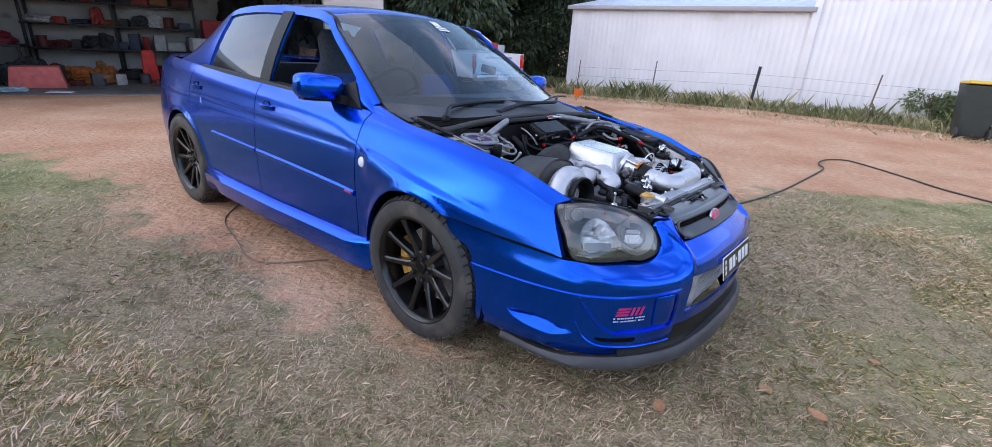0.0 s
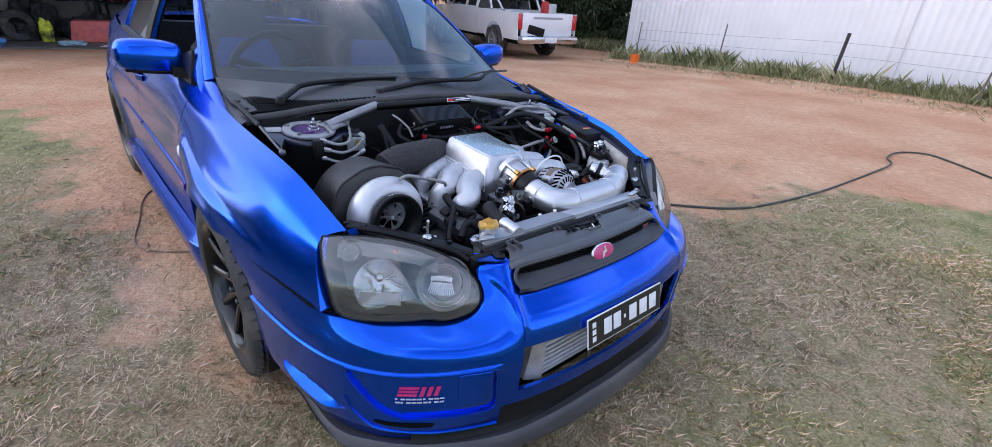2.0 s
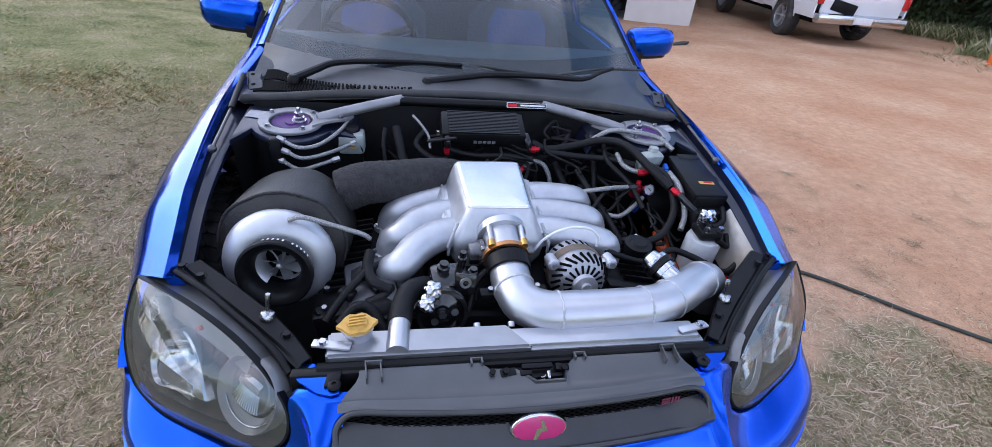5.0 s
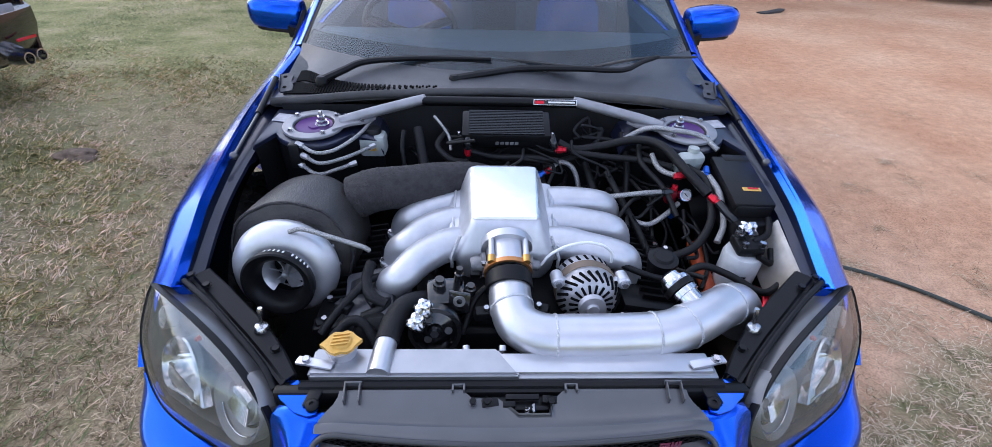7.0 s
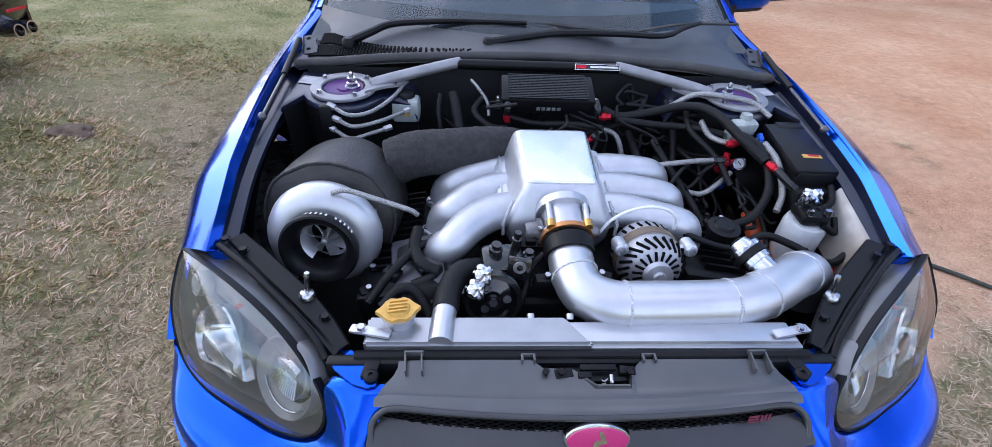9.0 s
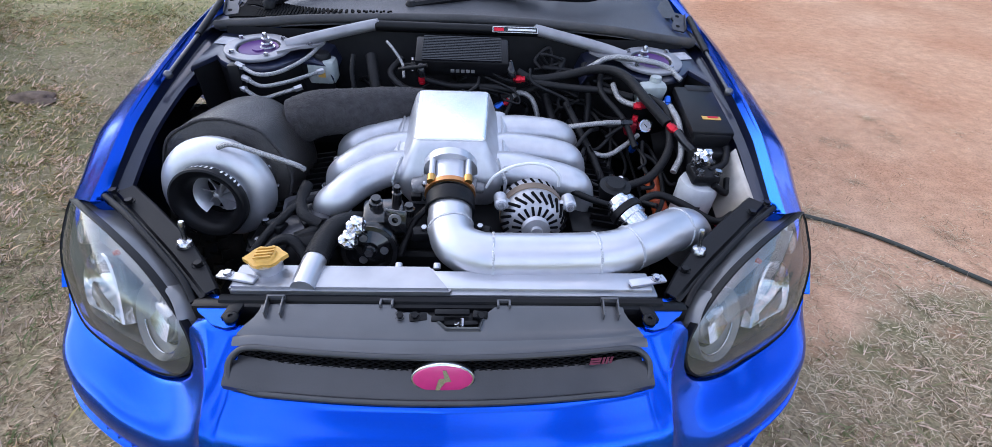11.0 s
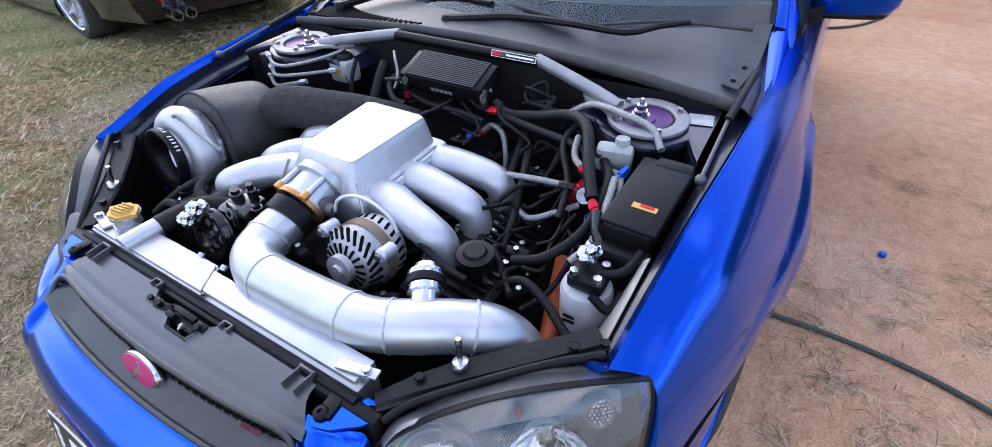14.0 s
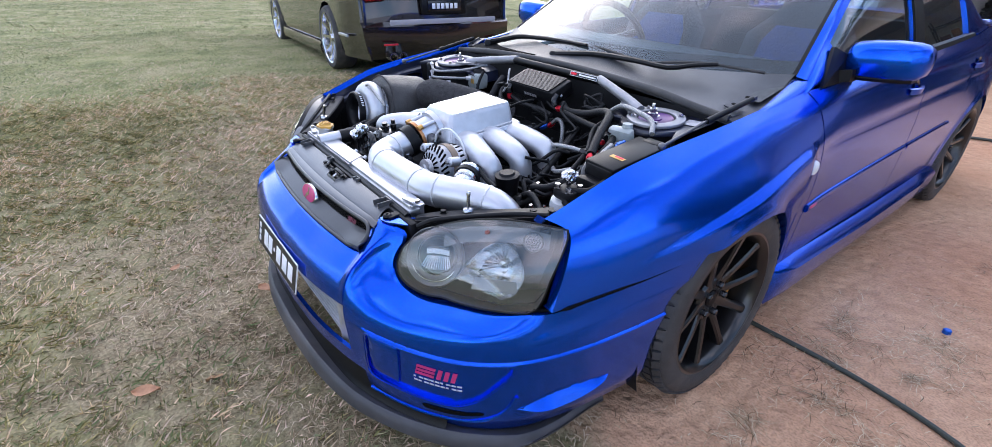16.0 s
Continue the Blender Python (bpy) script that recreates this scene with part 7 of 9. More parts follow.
# hoses and lines
BLK = [
    ([(.165, -.06, .818), (.21, -.075, .805), (.29, -.07, .815), (.38, -.09, .845), (.44, -.14, .85), (.485, -.23, .82), (.525, -.30, .79)], .0125),
    ([(.20, -.085, .800), (.30, -.10, .795), (.40, -.13, .80), (.47, -.17, .80)], .010),
    ([(.50, -.18, .81), (.535, -.25, .80), (.53, -.34, .745), (.48, -.40, .70), (.42, -.42, .68)], .0105),
    ([(.30, -.13, .76), (.33, -.22, .72), (.36, -.32, .68), (.38, -.42, .64)], .010),
    ([(.25, -.06, .75), (.27, -.16, .70), (.29, -.30, .62)], .012),
    ([(-.10, -.08, .80), (-.02, -.09, .785), (.08, -.10, .79), (.16, -.11, .785)], .009),
    ([(-.25, .0, .83), (-.24, -.04, .80), (-.23, -.08, .76), (-.22, -.13, .72)], .016),
    ([(-.16, -.01, .83), (-.19, -.05, .80), (-.15, -.09, .775), (-.10, -.10, .77)], .010),
    ([(.12, -.41, .735), (.19, -.44, .735), (.26, -.50, .72), (.33, -.52, .70), (.38, -.52, .69)], .0075),
    ([(.30, .0, .84), (.28, -.03, .80), (.22, -.05, .77), (.12, -.08, .75)], .010),
    ([(.36, -.01, .83), (.37, -.08, .77), (.36, -.16, .70)], .010),
    ([(.42, -.48, .66), (.47, -.47, .69), (.53, -.49, .68), (.60, -.53, .66), (.645, -.52, .68)], .009),
    ([(.595, -.44, .74), (.635, -.42, .75), (.65, -.38, .77)], .008),
    ([(.60, -.47, .72), (.635, -.47, .70), (.645, -.44, .72)], .008),
    ([(-.34, -.62, .66), (-.29, -.63, .685), (-.26, -.60, .69), (-.28, -.52, .66)], .013),
    ([(-.36, -.68, .67), (-.33, -.66, .695), (-.30, -.66, .69), (-.27, -.69, .66)], .011),
    ([(-.05, -.58, .72), (-.075, -.60, .70), (-.09, -.64, .68), (-.10, -.66, .66)], .007),
    ([(.24, -.02, .82), (.34, -.03, .81), (.44, -.10, .79)], .008),
    ([(.40, -.06, .83), (.39, -.14, .80), (.44, -.22, .76), (.46, -.30, .72)], .008),
    ([(-.28, -.08, .86), (-.285, -.10, .82), (-.28, -.12, .77)], .006),
]
for pts, r in BLK:
    hose("hose", pts, r)
for pts, r in (([(.142, -.085, .745), (.170, -.085, .768), (.205, -.095, .758), (.225, -.112, .715), (.230, -.125, .66)], .009), ([(.285, -.225, .735), (.335, -.235, .748), (.39, -.238, .757), (.43, -.235, .758)], .0085), ([(.345, -.27, .690), (.39, -.295, .692), (.44, -.275, .712), (.480, -.245, .728)], .0085), ([(.36, -.05, .83), (.42, -.06, .868), (.50, -.085, .872), (.565, -.10, .862), (.60, -.14, .84)], .0095), ([(.42, -.13, .82), (.43, -.17, .80), (.455, -.20, .795), (.49, -.215, .80)], .009), ([(.545, -.24, .81), (.555, -.30, .79), (.555, -.36, .74), (.53, -.40, .71)], .010), ([(.52, -.20, .80), (.55, -.22, .80), (.565, -.28, .77)], .009), ([(-.20, -.01, .875), (-.18, -.03, .86), (-.155, -.055, .83), (-.15, -.08, .80)], .005)):
    hose("braided_line", pts, r * .82, BRAID)
for p, d, mt in (((.168, -.080, .806), (.9, -.2, .1), RED_AN), ((.535, -.315, .785), (.6, -.7, -.3), RED_AN), ((.140, -.085, .742), (.6, .1, .5), RED_AN), ((.112, -.095, .730), (.7, .2, .4), BLUE_AN), ((.442, -.234, .758), (1, .1, .0), HOLE), ((.55, -.21, .806), (.2, .7, .3), BLUE_AN), ((.490, -.205, .668), (.2, -.2, 1), BLUE_AN), ((.47, -.218, .752), (.1, .1, 1), RED_AN), ((-.10, -.085, .80), (0, .1, 1), RED_AN), ((.475, -.215, .797), (.9, 0, .1), RED_AN)):
    f = disc("hose_fitting", p, d, ((0, -.014), (.008, -.014), (.008, -.008), (.0105, -.007), (.0105, .006), (.008, .007), (.008, .018), (0, .018)), mt, CAR, 6)
    f.data.polygons.foreach_set("use_smooth", [False] * len(f.data.polygons))
for p0, p1 in (((-.10, -.075, .845), (-.10, -.085, .81)), ((.14, -.07, .845), (.15, -.085, .815)), ((.545, -.325, .78), (.575, -.375, .755))):
    bm = tube(BM(), [p0, Vector(p0).lerp(Vector(p1), .5) + Vector((0, -.008, 0)), p1], .011, 10, 8)
    part("elbow_fitting", bm, HOLE, CAR)
# pressure gauge
G = disc("pressure_gauge", (.492, -.240, .752), (0, -.85, .5), ((0, .010), (.014, .010), (.0145, .014), (.017, .014), (.017, -.006), (0, -.006)), CHROME, CAR, 28, "small white-faced pressure gauge")
disc("gauge_face", (.492, -.240, .752), (0, -.85, .5), ((0, .0115), (.0125, .0115), (.0125, .0105)), PALE_LABEL, G, 24)
boxpart("gauge_needle", (.002, .012, .001), aim((.492, -.2505, .7585), (0, -.85, .5)) @ pose(0, 0, 0, 0, 0, 40), BLACK_PLASTIC, G, 0)
boxpart("regulator", (.03, .03, .04), pose(.462, -.222, .738), REG_RED, CAR, .008)
# fuel rails and heads
for s in (1, -1):
    HD = boxpart("cylinder_head", (.17, .36, .16), pose(s * .33, -.40 if s > 0 else -.45, .575, 0, s * 10), BLACK_PLASTIC, CAR, .012)
    bm = BM()
    for k in range(12):
        box(bm, (.10, .006, .012), pose(s * .36, -.55 + .025 * k, .662 - .003, 0, s * 10))
    part("head_ribs", bm, BLACK_PLASTIC, HD)
    for k in range(5):
        bolt((s * .40, -.55 + .07 * k, .655), (0, 0, 1), .007, None, HD)
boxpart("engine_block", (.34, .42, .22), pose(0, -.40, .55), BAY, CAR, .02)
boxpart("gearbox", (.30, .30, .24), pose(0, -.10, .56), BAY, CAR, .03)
boxpart("timing_cover", (.44, .03, .16), pose(0, -.625, .56), BLACK_PLASTIC, CAR, .012)
for p, r in (((-.154, -.668, .684), .054), ((.0, -.655, .52), .07), ((.08, -.655, .63), .03), ((.155, -.645, .60), .035)):
    PU = disc("pulley", p, (0, -1, .25), ((0, .012), (r * .25, .014), (r * .3, .006), (r * .72, -.002), (r * .80, .004), (r * .84, .014), (r, .014), (r * 1.01, .012), (r * .96, .009), (r, .006), (r * .96, .003), (r, 0), (r * .96, -.003), (r, -.008), (0, -.010)), GLOSS_BLACK, CAR, 40)
    for q in range(3):
        disc("pulley_window", Vector(p) + Matrix.Rotation(q * 2.1, 3, Vector((0, -1, .25))) @ Vector((r * .5, -.0035, -.001)), (0, -1, .25), ((0, .0025), (r * .15, .0025), (r * .15, 0)), CAST, PU, 14)
    bolt(Vector(p) + Vector((0, -.014, .003)), (0, -1, .25), .009, None, PU)
PB = boxpart("steering_pump", (.085, .075, .07), pose(-.135, -.60, .700, 8, 0, 6), GLOSS_BLACK, CAR, .014, "black power steering pump behind its pulley")
boxpart("pump_bracket", (.045, .008, .045), pose(-.105, -.642, .735, -12, 0, -14), GLOSS_BLACK, PB, .003)
disc("bracket_eye", (-.105, -.647, .740), (0, -1, .2), ((.006, .002), (.012, .002), (.013, 0)), CAST, PB, 16)
for p0, r0, h0 in (((-.150, -.598, .730), .014, .03), ((-.110, -.585, .735), .010, .045), ((-.085, -.60, .72), .012, .025)):
    disc("pump_port", p0, (.1, -.1, 1), ((0, h0), (r0 * .7, h0), (r0 * .7, h0 * .7), (r0, h0 * .65), (r0, 0)), GLOSS_BLACK, PB, 16)
boxpart("cam_cover", (.11, .16, .05), pose(-.30, -.575, .672, 6, -10, 8), CAM_COVER, CAR, .014, "grey plastic timing belt cover")
disc("cam_wheel_cover", (-.275, -.66, .640), (0, -1, .2), ((0, .016), (.030, .016), (.052, .012), (.060, .004), (.060, -.03)), BLACK_PLASTIC, CAR, 32)
for k, (x, y, z) in enumerate(((-.33, -.56, .70), (-.29, -.60, .702), (-.35, -.61, .69), (-.26, -.56, .70))):
    boxpart("connector", (.028, .034, .02), pose(x, y, z, 10, 20 * k - 30, 35 * k), BLACK_PLASTIC, CAR, .004)
hose("loom", [(-.39, -.66, .66), (-.36, -.625, .69), (-.325, -.59, .715), (-.30, -.55, .715), (-.27, -.52, .70)], .009, HOSE)
hose("breather_hose", [(-.305, -.52, .735), (-.31, -.56, .72), (-.295, -.60, .712), (-.26, -.615, .70)], .012, HOSE, seg=14)
CLR = disc("catch_cap", (.370, -.472, .706), (0, -.1, 1), ((0, .018), (.02, .018), (.024, .012), (.036, .010), (.036, 0), (.03, -.03), (.03, -.08)), BLACK_PLASTIC, CAR, 24)
hose("orange_hose", [(.503, -.345, .672), (.508, -.375, .640), (.522, -.43, .600), (.54, -.50, .56)], .020, ORANGE)
hose("hot_wire", [(.60, -.56, .62), (.615, -.525, .645), (.60, -.49, .64)], .008, RED_AN)
for x, y, z, a in ((-.32, -.60, .665, 20), (-.28, -.655, .66, -30), (-.23, -.60, .65, 60), (-.05, -.64, .70, 10), (.06, -.62, .69, -20), (.25, -.60, .64, 40), (.41, -.38, .66, 15), (.45, -.44, .62, 70), (-.40, -.60, .63, 30), (.33, -.14, .70, 10), (.10, -.13, .72, 0), (-.20, -.10, .70, 30)):
    b = boxpart("bracket", (.05, .022, .03), pose(x, y, z, 15, a * .4, a), BLACK_PLASTIC, CAR, .005)
    bolt((x, y - .005, z + .018), (0, -.2, 1), .006, None, b)
rb = random.Random(5)
for k in range(26):
    x0, y0 = rb.uniform(-.25, .5), rb.uniform(-.12, .02)
    z0 = rb.uniform(.70, .84)
    pts = [(x0, y0, z0)]
    for j in range(3):
        pts.append((pts[-1][0] + rb.uniform(-.07, .09), pts[-1][1] + rb.uniform(-.06, .03), pts[-1][2] + rb.uniform(-.06, .03)))
    hose("wire", pts, rb.uniform(.003, .006))
for k in range(12):
    x0, y0 = rb.uniform(.33, .52), rb.uniform(-.30, -.1)
    pts = [(x0, y0, rb.uniform(.66, .76))]
    for j in range(3):
        pts.append((pts[-1][0] + rb.uniform(-.05, .05), pts[-1][1] + rb.uniform(-.10, .0), pts[-1][2] + rb.uniform(-.05, .03)))
    hose("wire", pts, rb.uniform(.003, .006))

# looms and breather hoses low in the bay
rk = random.Random(77)
for k in range(16):
    left = k % 2
    x0, y0 = (rk.uniform(-.34, -.10), rk.uniform(-.40, -.30)) if left else (rk.uniform(.20, .44), rk.uniform(-.36, -.20))
    pts = [(x0, y0, rk.uniform(.60, .66))]
    for j in range(3):
        pts.append((pts[-1][0] + rk.uniform(-.05, .05), pts[-1][1] - rk.uniform(.03, .08), min(max(pts[-1][2] + rk.uniform(-.03, .035), .57), .685)))
    h = hose("loom", pts, rk.uniform(.004, .009))
    p, q = Vector(pts[1]), Vector(pts[2])
    if k % 3 == 0:
        disc("hose_clamp", p.lerp(q, .5), (q - p).normalized(), ((.0115, -.004), (.0125, -.004), (.0125, .004), (.0115, .004)), STEEL, h, 16)

# ---- sheds, house and yard ----
SHED_WHITE = mat("white_sheet_steel", (0.74, 0.73, 0.76), 0.5, 0.1, vary=0.06, scale=1.2, dirt=(0.5, 0.44, 0.4), dirt_scale=0.9, dirt_at=0.62)
ROOF_BLUE = mat("pale_roof_steel", (0.6, 0.66, 0.74), 0.4, 0.3, vary=0.05, scale=2)
GUTTER = mat("grey_gutter", (0.36, 0.34, 0.36), 0.5)
HOUSE_WHITE = mat("white_render", (0.72, 0.7, 0.68), 0.8, vary=0.07, scale=2, bump=0.1)
CONCRETE = mat("concrete", (0.36, 0.34, 0.33), 0.85, vary=0.18, scale=3, bump=0.2, bump_scale=40, dirt=(0.25, 0.18, 0.14), dirt_at=0.6)
POST = mat("black_post", (0.03, 0.03, 0.03), 0.7)
RUST = mat("steel_picket", (0.16, 0.13, 0.11), 0.8)


def corrugated(p0, p1, z0, z1, pitch=0.15, depth=0.009):
    """A wall of ribbed steel sheet between two points of the plan."""
    a, b = Vector(p0), Vector(p1)
    d = (b - a).normalized()
    n = Vector((d.y, -d.x))
    ln = (b - a).length
    pts, s = [], 0.0
    while s < ln:
        for ds, o in ((0, 0), (0.35, 0), (0.45, 1), (0.6, 1), (0.7, 0)):
            q = a + d * min(s + ds * pitch, ln) + n * depth * o
            pts.append(q)
        s += pitch
    zs = (lambda i: z0), (z1 if callable(z1) else (lambda u: z1))
    bm = grid(BM(), [[Vector((p.x, p.y, z0)) for p in pts], [Vector((p.x, p.y, zs[1]((p - a).dot(d) / ln))) for p in pts]])
    return shell(bm, 0.02)


SHED = thing("shed", "white ribbed-steel farm shed with grass along its foot", "shed", pose(0, 0, 0))
part("wall", corrugated((11.9, 7.4), (11.9, 0.85), -0.6, 2.28), SHED_WHITE, SHED)
part("wall", corrugated((11.83, 0.85), (11.83, -14), -0.5, 3.6), SHED_WHITE, SHED)
part("wall", corrugated((16.5, 7.41), (11.9, 7.41), -0.6, lambda u: 3.1 - 0.82 * u), SHED_WHITE, SHED)
bm = BM()
box(bm, (0.07, 0.16, 3.9), pose(11.80, 0.85, 1.7), 0.006)
part("corner_flashing", bm, SHED_WHITE, SHED)
bm = grid(BM(), [[Vector((11.8 + (0.01 if k % 5 in (1, 2) else 0), 7.5 - 6.63 * k / 100, 2.32 + (0.02 if k % 5 in (1, 2) else 0))) for k in range(101)], [Vector((17, 7.5 - 6.63 * k / 100, 3.2 + (0.02 if k % 5 in (1, 2) else 0))) for k in range(101)]])
shell(bm, 0.01)
part("roof", bm, ROOF_BLUE, SHED)
bm = BM()
box(bm, (0.12, 6.63, 0.11), pose(11.77, 4.18, 2.27), 0.02)
part("gutter", bm, GUTTER, SHED)
bm = grid(BM(), [[Vector((11.7, y, z)) for y in (0.7, -14)] for z in (3.6,)] + [[Vector((17, y, 4.6)) for y in (0.7, -14)]])
shell(bm, 0.03)
part("roof", bm, ROOF_BLUE, SHED)

# fence before the shed
FENCE = thing("fence", "old wire fence with a black post and thin steel pickets", "fence", pose(0, 0, 0))
for x, y, h, r, lean, m in ((11.1, 1.66, 1.0, 0.035, 3, POST), (11.4, 4.3, 1.05, 0.016, 2, RUST), (11.0, -0.66, 1.0, 0.016, 4, RUST), (11.5, 6.75, 1.0, 0.014, 2, RUST), (10.9, -3.4, 1.0, 0.016, 3, RUST)):
    bm = BM()
    tube(bm, [(x, y, fall(x, y) - 0.1), (x + 0.01, y - math.tan(radians(lean)) * h, fall(x, y) + h)], r, 8)
    part("post", bm, m, FENCE)
for h in (0.25, 0.55, 0.8):
    bm = BM()
    tube(bm, [(10.9, -3.45, h), (11.0, -0.67, h), (11.1, 1.65, h), (11.4, 4.25, fall(11.4, 4.25) + h), (11.5, 6.75, fall(11.5, 6.75) + h)], 0.0025, 5)
    part("wire", bm, RUST, FENCE)

# orange cone-like tub
bm = BM()
lathe(bm, ((0.0, 0.0), (0.085, 0.0), (0.09, 0.01), (0.10, 0.17), (0.105, 0.178), (0.095, 0.178), (0.085, 0.03)), None, 24)
ob = part("tub", bm, mat("orange_plastic", (0.95, 0.20, 0.03), 0.5, vary=0.1), None, "small bright orange plastic tub by the fence", category="tub")
ob.location, ob.scale = (10.3, 5.95, fall(10.3, 5.95)), (1.25, 1.25, 1.25)

# wheelie bin
BIN = thing("wheelie_bin", "dark green wheelie bin with a yellow lid", "bin", pose(10.75, -2.28, 0, 0, 0, 100))
bm = BM()
rows = []
for z, w, d in ((0.05, .20, .24), (0.10, .215, .25), (0.80, .27, .33), (0.86, .275, .335), (0.9, .285, .345), (0.95, .285, .345)):
    rows.append([Vector((px, py, z)) for px, py in ((-w, -d * .92), (-w * .92, -d), (w * .92, -d), (w, -d * .92), (w, d * .92), (w * .92, d), (-w * .92, d), (-w, d * .92))])
grid(bm, rows, close_u=True, caps=True)
part("bin_body", bm, mat("bin_green", (0.035, 0.045, 0.042), 0.5, vary=0.15), BIN)
bm = BM()
box(bm, (0.58, 0.74, 0.06), pose(0, -0.02, 0.985, 3), 0.025)
part("lid", bm, mat("bin_yellow", (0.75, 0.5, 0.05), 0.5, vary=0.1), BIN)
for s in (1, -1):
    bm = BM()
    lathe(bm, ((0.0, -.025), (.09, -.025), (.1, -.015), (.1, .015), (.09, .025), (0, .025)), pose(s * 0.24, 0.30, 0.10, 0, 90), 20)
    part("bin_wheel", bm, RUBBER, BIN)
bm = BM()
lathe(bm, ((0, 0.002), (0.055, 0.002), (0.058, 0)), aim((-0.05, -0.285, 0.68), (0, -1, -0.12)), 20)
part("bin_label", bm, STICKER_WHITE, BIN)

# ---- house with its open garage ----
GAR_FLOOR = mat("oily_garage_floor", (0.13, 0.125, 0.12), 0.55, vary=0.3, scale=2.5, bump=0.15, bump_scale=40, dirt=(0.05, 0.048, 0.045), dirt_at=0.5)
GAR_WALL = mat("grubby_garage_wall", (0.42, 0.41, 0.40), 0.85, vary=0.12, scale=2, dirt=(0.2, 0.18, 0.16), dirt_at=0.6)


def hp(u, n, z):
    return HOUSE @ Vector((u, n, z))


def slab_box(name, u0, u1, n0, n1, z0, z1, material, parent, bevel=0.01):
    bm = BM()
    box(bm, (u1 - u0, n1 - n0, z1 - z0), HOUSE @ pose((u0 + u1) / 2, (n0 + n1) / 2, (z0 + z1) / 2), bevel)
    return part(name, bm, material, parent)


STEEL_DARK = mat("dark_post_paint", (.06, .06, .065), .5, vary=.2)
HS = thing("house", "white rendered house with an open garage and a verandah", "house", pose(0, 0, 0))
slab_box("garage_floor", -6.7, 2.4, 10.6, 15.4, -0.6, -0.20, GAR_FLOOR, HS)
slab_box("back_wall", -6.7, 2.4, 15.3, 15.5, -0.3, 2.9, GAR_WALL, HS)
slab_box("side_wall", -6.75, -6.6, 9.2, 15.4, -0.3, 2.9, HOUSE_WHITE, HS)
slab_box("side_wall", 2.3, 2.5, 10.6, 15.4, -0.3, 2.9, HOUSE_WHITE, HS)
slab_box("ceiling", -6.7, 2.5, 10.5, 15.5, 2.7, 2.9, GAR_WALL, HS)
slab_box("lintel", -6.7, 2.5, 10.45, 10.65, 2.45, 3.0, HOUSE_WHITE, HS)
slab_box("front_wall", 1.1, 2.5, 10.45, 10.65, -0.4, 2.45, HOUSE_WHITE, HS)
slab_box("verandah_floor", -14, -6.75, 9.1, 12.6, -0.5, 0.14, CONCRETE, HS)
slab_box("verandah_edge", -14, -6.6, 9.04, 9.12, -0.5, 0.145, HOUSE_WHITE, HS)
slab_box("verandah_wall", -14, -6.76, 12.5, 12.7, 0.1, 2.9, HOUSE_WHITE, HS)
slab_box("verandah_roof", -14, -6.6, 8.8, 12.7, 2.7, 2.85, HOUSE_WHITE, HS)
slab_box("house_roof", -14, 2.8, 8.6, 16, 3.0, 3.15, ROOF_BLUE, HS)
part("verandah_post", tube(BM(), [hp(-7.2, 9.22, .14), hp(-7.2, 9.22, 2.7)], .03, 4, 2), STEEL_DARK, HS, smooth=20)
ob = slab_box("paving_slab", -12, -5.75, 6.85, 9.0, -0.25, -0.055, CONCRETE, None, 0.02)
tagged(ob, "plain grey concrete slab before the verandah", "slab")


def solid(name, label, cat, prof_or_size, u, n, z, color, rot=0.0, rough=0.6, bevel=0.02, tilt=0.0, kind="box", taper=0.97):
    m = mat(name + "_paint", color, rough, vary=0.2, scale=9)
    bm = BM()
    pm = HOUSE @ pose(u, n, z, tilt, 0, rot)
    if kind == "box":
        sx, sy, sz = prof_or_size
        box(bm, (sx, sy, sz), pm @ pose(0, 0, sz / 2), bevel, 2, taper)
    else:
        lathe(bm, prof_or_size, pm, 20)
    return part(name, bm, m, None, label, category=cat)


def soft(name, label, cat, size, u, n, z, color, seed, rot=0.0, second=None):
    """A slumped, creased thing of cloth, rubber or plastic film."""
    bm = BM()
    bmesh.ops.create_icosphere(bm, subdivisions=4, radius=1.0)
    o = Vector((seed * 7.3, seed * 3.1, seed))
    for v in bm.verts:
        d = v.co.copy()
        k = .42 / max(abs(d.x), abs(d.y), abs(d.z)) + .5
        k *= 1 + .34 * noise.noise(d * 1.3 + o) + .22 * (1 - 2 * abs(noise.noise(d * 2.8 + o))) + .10 * noise.noise(d * 7 + o)
        v.co = Vector((d.x * k * size[0] / 2, d.y * k * size[1] / 2, max((d.z * k + .72) * size[2] / 1.7, 0)))
    bmesh.ops.transform(bm, matrix=HOUSE @ pose(u, n, z, 0, 0, rot), verts=bm.verts)
    return part(name, bm, mat(name + "_stuff", color, .6, vary=.35, scale=14, bump=.3, bump_scale=60, dirt=second, dirt_at=.5) if second else mat(name + "_stuff", color, .6, vary=.35, scale=14, bump=.3, bump_scale=60), None, label, category=cat, smooth=30)


